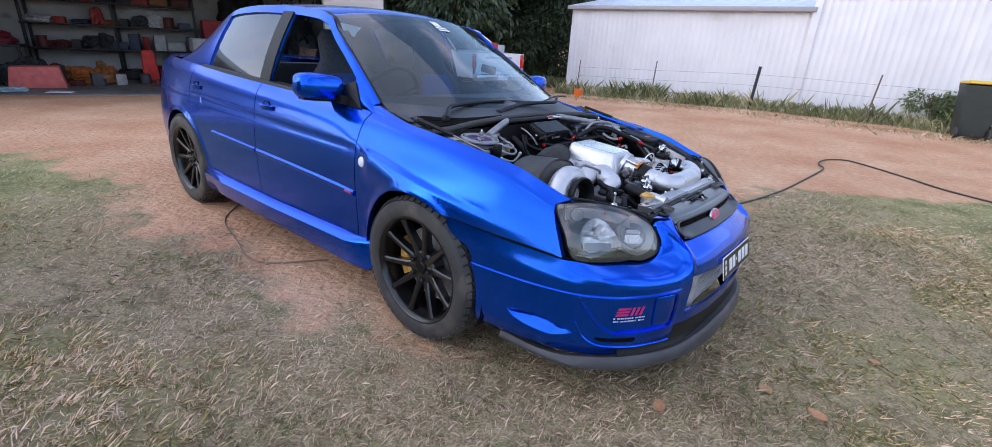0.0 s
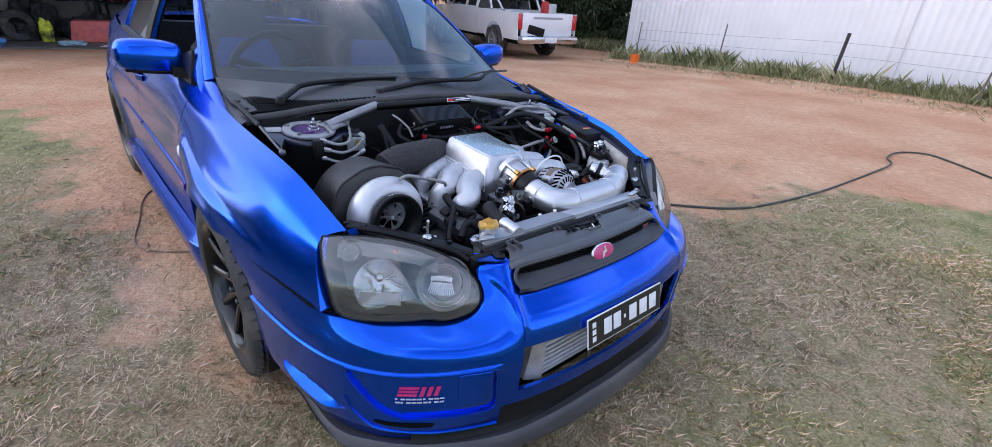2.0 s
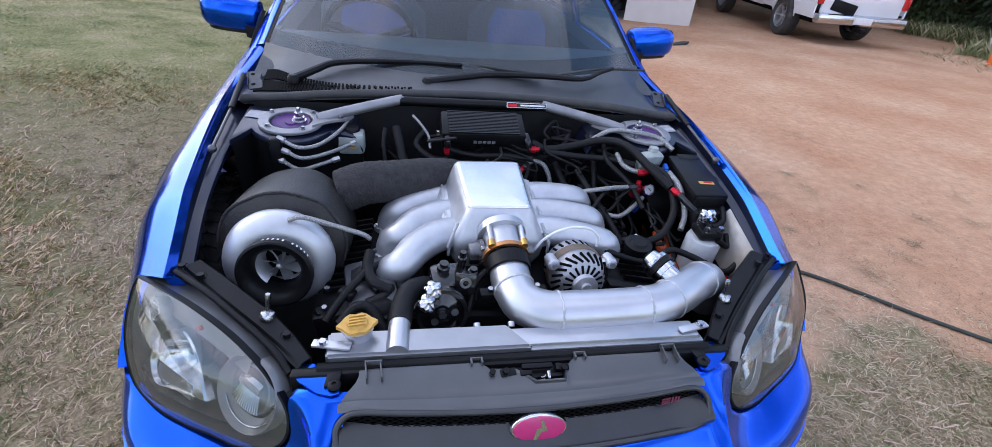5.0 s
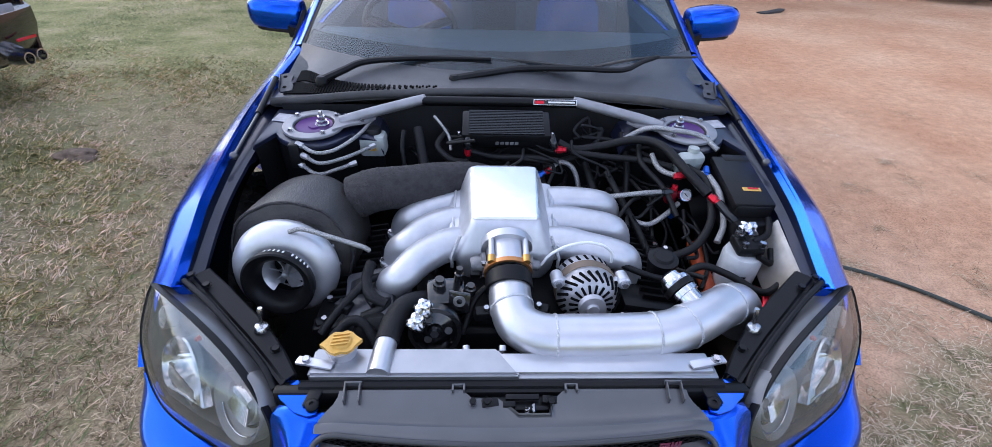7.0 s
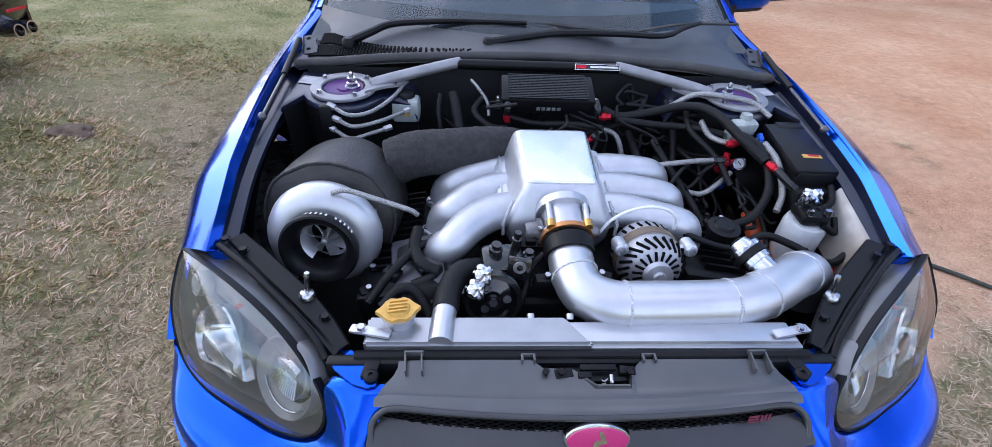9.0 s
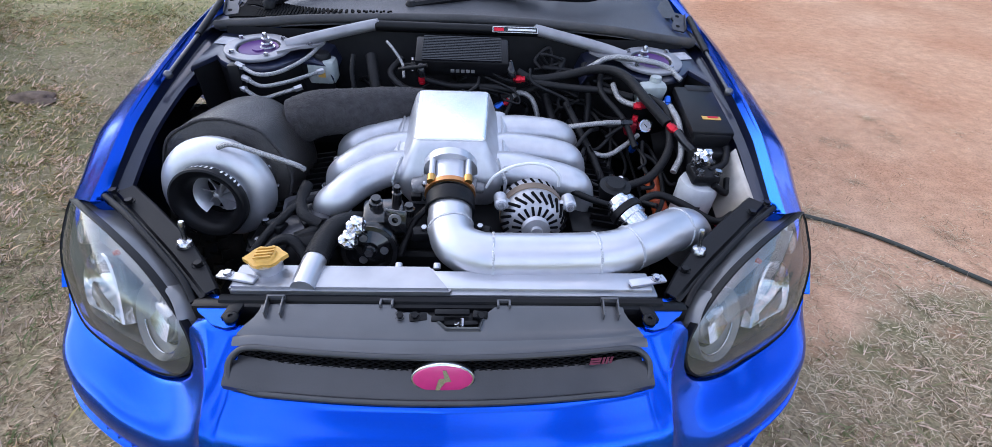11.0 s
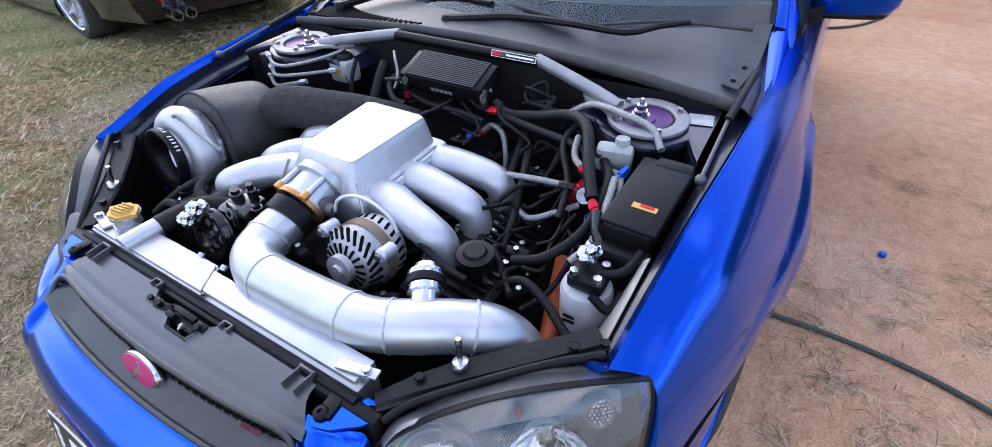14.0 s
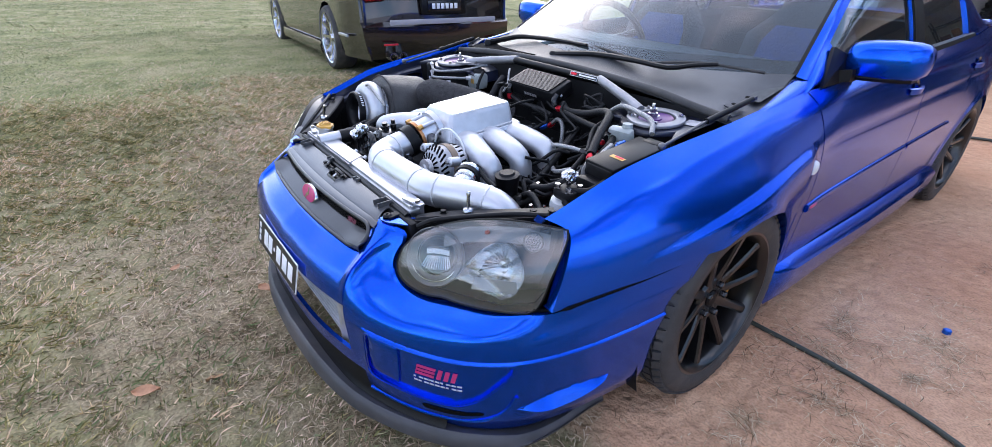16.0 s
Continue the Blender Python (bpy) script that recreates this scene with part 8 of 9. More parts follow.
# shelving along the back wall
SH = thing("shelving", "black steel shelving crowded with garage clutter", "shelf", pose(0, 0, 0))
STEEL_BLACK = mat("black_shelf_steel", (0.02, 0.02, 0.022), 0.5, 0.3, vary=0.2)
for u in (-5.1, -3.3, -1.5):
    for n in (14.6, 15.2):
        slab_box("upright", u - 0.03, u + 0.03, n - 0.03, n + 0.03, -0.2, 2.35, STEEL_BLACK, SH, 0.004)
for z in (0.42, 1.0, 1.55, 2.1):
    slab_box("shelf_board", -5.15, -1.45, 14.55, 15.25, z, z + 0.04, STEEL_BLACK, SH, 0.004)
rc = random.Random(11)
COLORS = [(.03, .03, .035), (.30, .03, .03), (.05, .05, .06), (.45, .45, .45), (.04, .05, .09), (.25, .10, .03), (.02, .03, .03), (.10, .02, .02)]
KINDS = [("crate", "crate"), ("toolbox", "toolbox"), ("cardboard_box", "box"), ("paint_tin", "tin"), ("bag", "bag")]
for z in (0.46, 1.04, 1.59):
    u = -5.0
    while u < -1.7:
        w, h = rc.uniform(.16, .42), rc.uniform(.12, .40)
        k, c = KINDS[rc.randrange(5)]
        col = COLORS[rc.randrange(len(COLORS))]
        word = "red" if col[0] > .25 and col[1] < .05 else "grey" if col[0] > .4 else "brown" if col[0] > .2 else "dark"
        if k == "paint_tin":
            r = w * .4
            solid(k, word + " metal paint tin on the garage shelving", c, ((0, 0), (r, 0), (r, h * .9), (r * 1.05, h * .92), (r * 1.05, h), (r * .9, h), (r * .88, h * .96), (0, h * .95)), u + w / 2, 14.85, z, col, kind="lathe")
        elif k == "bag":
            soft(k, word + " crumpled bag lying on the garage shelving", c, (w * 1.2, .35, h), u + w / 2, 14.85, z, col, u, rc.uniform(0, 90))
        else:
            solid(k, word + " " + k.replace("_", " ") + " standing on the garage shelving", c, (w, rc.uniform(.2, .4), h), u + w / 2, 14.85, z, col, rc.uniform(-10, 10), bevel=.008)
        u += w + rc.uniform(.02, .10)
# floor clutter of the garage
solid("crate", "pinkish red plastic tub lying on the garage floor", "tub", (.92, .55, .42), -4.5, 11.9, -.2, (.60, .13, .115), 8, bevel=.02, taper=.84)
soft("life_jacket", "yellow and black rubber vest thrown on the floor", "vest", (.2, .24, .40), -5.3, 11.6, -.2, (.58, .6, .05), 3, 20, (.02, .02, .02))
soft("life_jacket", "yellow and black rubber vest hung on the clutter", "vest", (.10, .12, .34), -6.42, 11.8, .0, (.5, .5, .04), 5, 50, (.03, .03, .02))
solid("jerry_can", "upright red plastic jerry can", "can", (.34, .20, .74), -2.6, 13.2, -.2, (.55, .03, .02), 10, bevel=.07, taper=.8)
solid("storage_tub", "white plastic storage tub", "tub", (.5, .4, .4), -2.05, 13.6, -.2, (.55, .56, .58), 4, bevel=.03)
soft("canvas_bag", "orange and brown creased bag on the floor", "bag", (.5, .4, .32), -3.95, 12.9, -.2, (.36, .10, .015), 8, -6, (.12, .05, .02))
soft("canvas_bag", "orange creased bag slumped beside another", "bag", (.4, .36, .34), -3.45, 12.95, -.2, (.30, .09, .015), 9, 30, (.10, .05, .02))
soft("rag_pile", "pale blue cloth on the garage threshold", "cloth", (.42, .24, .08), -4.75, 11.1, -.2, (.32, .46, .52), 4, 14)
solid("paper_sheet", "white sheet lying on the concrete", "paper", (.42, .25, .012), -4.0, 10.95, -.2, (.7, .7, .72), -8, bevel=.004)
solid("red_cabinet", "red tool chest against the garage wall", "cabinet", (.7, .5, .75), -1.0, 14.6, .55, (.42, .03, .035), 6, bevel=.03)
solid("orange_box", "orange box leaning on stacked goods", "box", (.45, .4, .5), -.85, 13.9, .25, (.6, .13, .02), 25, bevel=.03, tilt=18)
solid("cooler_box", "pale grey cooler box on the stack", "cooler", (.75, .45, .35), -1.3, 13.9, .5, (.5, .51, .52), 12, bevel=.04)
solid("engine_crate", "dark crate full of car parts", "crate", (1.0, .6, .7), -1.1, 14.2, -.2, (.05, .05, .055), 5, bevel=.03)
solid("car_part", "dull metal casting on the garage floor", "casting", (.55, .4, .35), -1.4, 13.1, -.2, (.28, .28, .27), 30, bevel=.08)
solid("drum", "dark green steel drum", "drum", ((0, 0), (.28, 0), (.29, .02), (.28, .3), (.295, .31), (.28, .32), (.28, .6), (.295, .61), (.28, .62), (.28, .86), (.29, .88), (0, .87)), .3, 13.6, -.2, (.03, .07, .06), kind="lathe")
solid("dark_machine", "large dark machine deep in the garage", "machine", (1.2, .9, 1.6), .9, 14.4, -.2, (.025, .025, .03), 0, bevel=.08)
for u, n, r in ((-5.2, 12.9, .34), (-5.0, 13.6, .36), (-3.0, 13.9, .34)):
    solid("tyre", "spare black tyre lying in the garage", "tyre", ((r * .6, 0), (r * .9, 0), (r, .04), (r, .18), (r * .9, .22), (r * .6, .22), (r * .58, .11), (r * .6, 0)), u, n, -.2, (.02, .02, .02), kind="lathe")
# black masses added to stand for the shade deep in the garage
for k, (gu, gn, gw, gh) in enumerate(((-.2, 13.3, 1.1, 1.3), (.6, 12.9, 1.2, 1.7), (-.9, 13.2, .8, .9), (.2, 12.4, .9, .8), (-.3, 14.4, 1.2, 2.1), (.9, 12.1, .9, 1.2))):
    soft("dark_cover", "black mass added to darken the depth of the garage", "cover", (gw, gw * .8, gh), gu, gn, -.2, (.012, .012, .014), 40 + k, 30 * k)
# small goods strewn over the garage floor
rg2 = random.Random(23)
for k in range(46):
    u, n = rg2.uniform(-5.3, .9), rg2.uniform(12.0, 14.5)
    col = COLORS[rg2.randrange(len(COLORS))]
    word = "red" if col[0] > .25 and col[1] < .05 else "grey" if col[0] > .4 else "brown" if col[0] > .2 else "dark"
    w, h = rg2.uniform(.12, .38), rg2.uniform(.10, .42)
    t = rg2.randrange(3)
    if t == 0:
        solid("can", word + " metal can among the goods on the garage floor", "can", ((0, 0), (w * .4, 0), (w * .42, .01), (w * .42, h), (w * .38, h + .02), (w * .2, h + .03), (0, h + .03)), u, n, -.2, col, kind="lathe")
    elif t == 1:
        solid("box", word + " box among the goods on the garage floor", "box", (w, w * .8, h), u, n, -.2, col, rg2.uniform(0, 90), bevel=.006)
    else:
        soft("bag", word + " soft bag slumped on the garage floor", "bag", (w * 1.3, w * 1.1, h), u, n, -.2, col, k, rg2.uniform(0, 90))
# by the house corner
solid("red_canister", "tall red canister standing at the house corner", "canister", ((0, 0), (.16, 0), (.175, .03), (.175, .72), (.15, .82), (.07, .88), (.05, .95), (0, .95)), -6.2, 10.85, -.2, (.5, .04, .03), kind="lathe")
BN = thing("workbench", "dark bench heaped with black car parts and a red panel", "bench", pose(0, 0, 0))
slab_box("bench_top", -6.5, -5.0, 13.5, 14.2, .5, .55, STEEL_BLACK, BN, .006)
for bu in (-6.45, -5.05):
    for bn_ in (13.55, 14.15):
        slab_box("bench_leg", bu - .03, bu + .03, bn_ - .03, bn_ + .03, -.2, .5, STEEL_BLACK, BN, .004)
soft("plastic_sheet", "crumpled dark red plastic sheet on the bench", "sheet", (.9, .5, .28), -5.6, 13.85, .55, (.16, .012, .02), 12, 10)
soft("seat_cover", "black seat cover thrown over the bench end", "cover", (.7, .5, .25), -6.15, 13.8, .55, (.02, .02, .022), 14, 40)
for k, (gu, gn, gw, gh) in enumerate(((-6.3, 12.4, .5, .5), (-5.9, 12.1, .6, .42), (-5.55, 12.5, .55, .62), (-6.05, 12.9, .6, .75), (-5.65, 11.75, .42, .32), (-5.0, 12.55, .6, .4), (-4.75, 12.9, .5, .5))):
    soft("black_bag", "black bag of rubbish among the garage clutter", "bag", (gw, gw * .8, gh), gu, gn, -.2, (.018, .018, .02), 20 + k, 40 * k)
for gu, gn, r in ((-5.75, 11.6, .3), (-6.0, 11.5, .22)):
    bm = lathe(BM(), ((r * .55, -.07), (r * .9, -.09), (r, -.06), (r, .06), (r * .9, .09), (r * .55, .07), (r * .5, 0), (r * .55, -.07)), HOUSE @ pose(gu, gn, -.2 + r, 90, 0, 30), 28)
    part("tyre", bm, RUBBER, None, "small black tyre standing among the clutter", category="tyre")
soft("tarpaulin", "crumpled blue tarpaulin on the ground", "tarpaulin", (.75, .4, .14), -6.1, 10.75, -.2, (.10, .28, .6), 6, 6)
part("white_panel", box_mesh((.92, .06, 1.5), HOUSE @ pose(-6.02, 9.0, .62, -4, 0, 3), .008), HOUSE_WHITE, None, "white board standing against the house corner", category="panel")
bm = BM()
prism(bm, [(-.3, -.03), (.05, -.05), (.32, .02), (.3, .07), (.02, .0), (-.28, .03)], .02, HOUSE @ pose(-6.2, 8.15, -.1, 0, 0, 115))
part("strap", bm, mat("orange_webbing", (.75, .12, .02), .7, vary=.2, scale=40), None, "orange webbing strap lying under the hoist", category="strap")
# verandah goods
solid("ice_box", "blue insulated ice box with a white mark", "ice box", (1.35, .5, .5), -10.85, 11.1, .14, (.012, .04, .27), 0, bevel=.02)
for bw, bz in ((.34, .36), (.5, .30), (.3, .25)):
    part("ice_box_mark", box_mesh((bw, .004, .03), HOUSE @ pose(-10.75, 10.845, .14 + bz)), STICKER_WHITE, bpy.data.objects["ice_box"], "white printed mark")
gb = thing("gas_bottle", "pale grey gas bottle standing on the verandah", "gas bottle", HOUSE @ pose(-6.93, 9.36, .14) @ Matrix.Scale(1.3, 4))
bm = lathe(BM(), ((0, .02), (.13, .02), (.155, .06), (.16, .12), (.16, .36), (.15, .42), (.10, .47), (.03, .49), (0, .49)), None, 28)
part("bottle_body", bm, mat("bottle_paint", (.5, .56, .58), .5, vary=.1), gb)
bm = lathe(BM(), ((.105, .45), (.115, .46), (.115, .58), (.105, .59)), None, 24)
part("bottle_collar", bm, mat("collar_paint", (.5, .56, .58), .5), gb)
bm = lathe(BM(), ((.02, .48), (.02, .53), (.035, .54), (.035, .56), (0, .56)), None, 12)
part("valve", bm, mat("brass_valve", (.5, .35, .15), .4, .8), gb)
CHAIR_FRAME = mat("chair_tube", (.05, .05, .055), .4, .6)
ch = thing("camp_chair", "folding camp chair with crossed steel legs", "chair", HOUSE @ pose(-8.95, 10.8, .14), group="camp chairs on the verandah")
for a, b in (((-.28, -.25, 0), (.25, -.22, .55)), ((.28, -.25, 0), (-.25, -.22, .55)), ((-.28, .25, 0), (.25, .25, .55)), ((.28, .25, 0), (-.25, .25, .55)), ((-.27, -.25, 0), (-.25, .25, .5)), ((.27, -.25, 0), (.25, .25, .5)), ((-.27, .27, .0), (-.27, .32, .95)), ((.27, .27, .0), (.27, .32, .95))):
    part("leg", tube(BM(), [a, b], .012, 8, 2), CHAIR_FRAME, ch)
CLOTH = mat("chair_cloth", (.03, .04, .10), .9, vary=.2)
part("seat", shell(grid(BM(), [[Vector((x, y, .46 - .05 * math.cos(x * 5))) for x in np.linspace(-.26, .26, 7)] for y in (-.24, 0, .26)]), .006), CLOTH, ch)
part("backrest", shell(grid(BM(), [[Vector((x, .30 + .02 * z, .5 + z)) for x in np.linspace(-.27, .27, 5)] for z in (0, .22, .45)]), .006), CLOTH, ch)
copy_thing(ch, HOUSE @ pose(-9.9, 11.0, .14, 0, 0, 25))
# engine hoist
HO = thing("engine_hoist", "pale grey folding engine hoist on castor wheels", "hoist", HOUSE @ pose(-5.7, 8.6, -.14))
HOIST = mat("hoist_paint", (.42, .45, .5), .5, .3, vary=.15, scale=12, dirt=(.2, .18, .17), dirt_at=.6)
for a, b, w in (((-.35, .1, .15), (.45, .1, .15), .04), ((-.35, .1, .15), (-.62, -1.5, .11), .035), ((.3, .1, .15), (.85, -1.6, .11), .035), ((0, .1, .15), (.0, .25, 1.6), .045), ((0, .2, 1.55), (-.1, -1.1, 1.75), .035), ((.0, .15, .5), (-.03, -.35, 1.6), .025)):
    part("hoist_beam", tube(BM(), [a, b], w, 4, 2), HOIST, HO, smooth=20)
for x, y in ((-.62, -1.5), (.85, -1.6), (-.35, .15), (.45, .15)):
    bm = lathe(BM(), ((0, -.02), (.045, -.02), (.05, -.012), (.05, .012), (.045, .02), (0, .02)), pose(x, y, .05, 0, 90), 16)
    c = part("castor", bm, RUBBER, HO)
    part("castor_fork", tube(BM(), [(x, y, .05), (x, y, .12)], .014, 6, 2), STEEL_BLACK, c)
bm = tube(BM(), [(-7.4 + .5 * math.cos(a), 8.0 + .22 * math.sin(a), -.04) for a in np.linspace(0, 6.0, 12)] + [(-6.2, 7.75, -.04)], .014, 8, 90)
for v in bm.verts:
    v.co = HOUSE @ v.co
part("cable", bm, HOSE, None, "black cable coiled on the concrete slab", category="cable")

# ---- hoses and small things on the ground ----
GARDEN = mat("dark_green_hose", (.035, .042, .034), .5, vary=.3, scale=120, bump=.2, bump_scale=400)
def lay(pts, r, label, material):
    p3 = [(x, y, fall(x, y) + r * .9) for x, y in pts]
    return part("garden_hose", tube(BM(), p3, r, 8, 14 * len(p3)), material, None, label, category="hose")
lay([(.62, .46), (.78, .44), (1.18, .43), (1.49, .36), (1.78, .19), (2.1, -.15), (2.36, -.38), (2.66, -.50), (3.38, -.645), (4.49, -.755), (4.99, -.78), (5.2, -.70), (5.45, -.68), (5.70, -.74), (5.86, -.92), (5.73, -1.14), (5.31, -1.59), (4.99, -1.9), (4.75, -2.28), (4.4, -2.9), (4.1, -4)], .009, "dark garden hose snaking over dirt and grass", GARDEN)
lay([(.3, 4.2), (.7, 4.41), (1.0, 4.5), (1.25, 4.8), (1.42, 5.4), (1.39, 6.17), (1.1, 6.6), (.75, 6.67), (.9, 7.6), (1.5, 8.83), (2.2, 10.2)], .012, "dark hose curving behind the car", GARDEN)
lay([(-.7, .95), (-1.0, 1.2), (-.95, 1.6), (-.85, 2.0), (-.6, 2.3)], .005, "thin brown hose under the sill", mat("brown_hose", (.2, .13, .09), .6))
bm = lathe(BM(), ((0, .018), (.010, .018), (.0135, .015), (.0145, 0)), pose(1.30, .99, .001), 16)
part("bottle_cap", bm, BLUE_AN, None, "small blue plastic cap on the dirt", category="cap")
bm = BM()
prism(bm, [(-.25, -.06), (.1, -.09), (.3, -.02), (.22, .05), (-.05, .03), (-.28, .06)], .025, pose(4.3, 6.4, fall(4.3, 6.4), 0, 0, 30))
part("rubber_strip", bm, RUBBER, None, "torn black rubber strip on the drive", category="rubber strip")
for k, (x, y) in enumerate(((-.12, -1.30),)):
    bm = grid(BM(), [[Vector((x + .018 * u + .006 * v, y + .026 * v, .012 + .012 * math.sin(3 * u + v) + .006 * abs(u))) for u in (-1 + .5 * abs(v), 0, 1 - .5 * abs(v))] for v in (-1, -.3, .3, 1)])
    part("dry_leaf", bm, mat("dry_leaf", (.34, .2, .1), .8, vary=.2, scale=40), None, "curled dry brown leaf on the lawn", category="leaf", group="fallen leaves")

bm = BM()
bmesh.ops.create_icosphere(bm, subdivisions=3, radius=.09)
for v in bm.verts:
    v.co = Vector((v.co.x * 1.3, v.co.y * .7, max(v.co.z, -.02) * .45)) * (1 + .5 * noise.noise(v.co * 14))
    v.co += Vector((-2.46, 1.33, fall(-2.46, 1.33) + .01))
part("dirt_clod", bm, mat("clod_earth", (.17, .12, .085), .95, vary=.4, scale=30, bump=.6, bump_scale=90), None, "clump of dry earth and roots on the lawn", category="clod")
# tufts of dry grass on the dirt beside the car, weeds along the shed
rng2 = np.random.default_rng(12)
tufts = []
for k in range(90):
    x, y = rng2.uniform(.95, 3.6), rng2.uniform(-1.0, 2.2)
    if rng2.random() < .35:
        x, y = rng2.uniform(.9, 1.7), rng2.uniform(-.6, 1.0)
    r = rng2.uniform(.03, .10)
    for j in range(int(rng2.integers(25, 90))):
        a, q = rng2.uniform(0, 6.283), r * math.sqrt(rng2.random())
        tufts.append((x + q * math.cos(a), y + q * math.sin(a), 0.0))
strands("dry_tufts", tufts, .06, .0009, "flattened tufts of dry straw on the dirt", rng2, STRAW)
WEED = blade_material("weed_blades", ((0.0, (.09, .11, .045)), (.35, (.18, .2, .085)), (.65, (.3, .3, .15)), (.9, (.44, .4, .24)), (1.0, (.56, .5, .34))))
for hgt, num, edge, thin in ((.11, 26000, -.25, .30), (.24, 15000, .0, .22), (.42, 3600, .22, .16)):
    weeds = []
    for k in range(num):
        y = rng2.uniform(-9, 7.3)
        d = abs(rng2.normal(0, thin + .10 * noise.noise((y * .7, 8, 2))))
        x = 11.55 - d
        g = noise.noise((y * .55, 3, 1)) + .6 * noise.noise((x * 3.1, y * 2.3, 7)) + .4 * noise.noise((x * 8, y * 8, 17))
        if g > edge + .5 * (rng2.random() - .5):
            weeds.append((x, y, fall(x, y)))
    blades("weeds", weeds, hgt, .0034, 1.0, "weeds and long grass along the shed wall", rng2, .55, WEED)
for cx, cy, cr, nn, hh in ((11.4, 2.7, .5, 300, .3), (13.5, 10.5, 1.6, 6000, .26), (14.5, 13.0, 2.0, 6000, .3)):
    pts = []
    for k in range(nn):
        a, q = rng2.uniform(0, 6.283), cr * math.sqrt(rng2.random())
        x, y = cx + q * math.cos(a) * .8, cy + q * math.sin(a) * 1.6
        pts.append((x, y, fall(x, y)))
    blades("weed_clump", pts, hh, .004, 1.0, "dense green weeds and tall grass", rng2, .6, WEED)
tr = []
for k in range(2600):
    x, y = 10.4 - abs(rng2.normal(0, .5)), rng2.uniform(-8, 7)
    tr.append((x, y, fall(x, y)))
blades("verge", tr, .07, .006, .8, "thin dry grass on the edge of the drive", rng2, 1.2)

# ---- the other vehicles ----
def road_wheel(parent, m, r, w, rim_r, rim_mat, spokes, tyre_mat=None):
    wl = new("wheel")
    wl.parent = parent
    wl.matrix_local = m
    h = w / 2
    bm = lathe(BM(), ((rim_r, -h), (r * .93, -h), (r, -h * .75), (r, h * .75), (r * .93, h), (rim_r * 1.02, h), (rim_r, h * .9)), None, 40)
    part("tyre", bm, tyre_mat or RUBBER, wl)
    bm = lathe(BM(), ((rim_r * .93, -h), (rim_r * .93, h * .3), (rim_r * .97, h * .9), (rim_r * 1.02, h * .98), (rim_r * 1.02, h * .9)), None, 40)
    lathe(bm, ((0, h * .75), (rim_r * .16, h * .75), (rim_r * .2, h * .6), (rim_r * .2, h * .1)), None, 20)
    for k in range(spokes):
        mm = Matrix.Rotation(2 * math.pi * k / spokes, 4, "Z")
        rows = [[mm @ Vector((q, y, z)) for y, z in ((-wd, h * .3), (-wd * .6, zf), (wd * .6, zf), (wd, h * .3))] for q, wd, zf in ((rim_r * .12, rim_r * .11, h * .62), (rim_r * .55, rim_r * .085, h * .6), (rim_r * .97, rim_r * .10, h * .85))]
        grid(bm, rows, close_u=True, caps=True)
    part("rim", bm, rim_mat, wl)
    bm = lathe(BM(), ((0, -h * .2), (rim_r * .9, -h * .2)), None, 24)
    part("wheel_back", bm, DARK, wl)
    return wl


def body_side(s, ys, top, bottom, width, m=14):
    rows = []
    for y in ys:
        zt, zb = top(y), bottom(y)
        rows.append([Vector((s * width(y, zb + (zt - zb) * j / m), y, zb + (zt - zb) * j / m)) for j in range(m + 1)])
    return grid(BM(), rows)


def arch_line(axles, r, zc, sill):
    def f(y):
        for a in axles:
            if abs(y - a) < r:
                return zc + math.sqrt(r * r - (y - a) ** 2)
        return sill
    return f


def arch_cols(y0, y1, n, axles, r):
    ys = set(np.linspace(y0, y1, n))
    for a in axles:
        for k in range(17):
            y = a - r * math.cos(math.pi * k / 16) * .9999
            if y0 < y < y1:
                ys.add(y)
    return sorted(ys)


CAR_WHITE = mat("white_car_paint", (.78, .78, .8), .25, coat=.8, vary=.03, scale=2, dirt=(.5, .42, .36), dirt_scale=1.2, dirt_at=.68)
CAR_BROWN = mat("dark_brown_metallic", (.022, .016, .016), .25, .5, coat=1.0, vary=.08, scale=500)
TAIL_RED = mat("tail_lamp_red", (.55, .015, .02), .15, coat=.8)
DARK_GLASS = mat("dark_car_glass", (.012, .014, .016), .06)

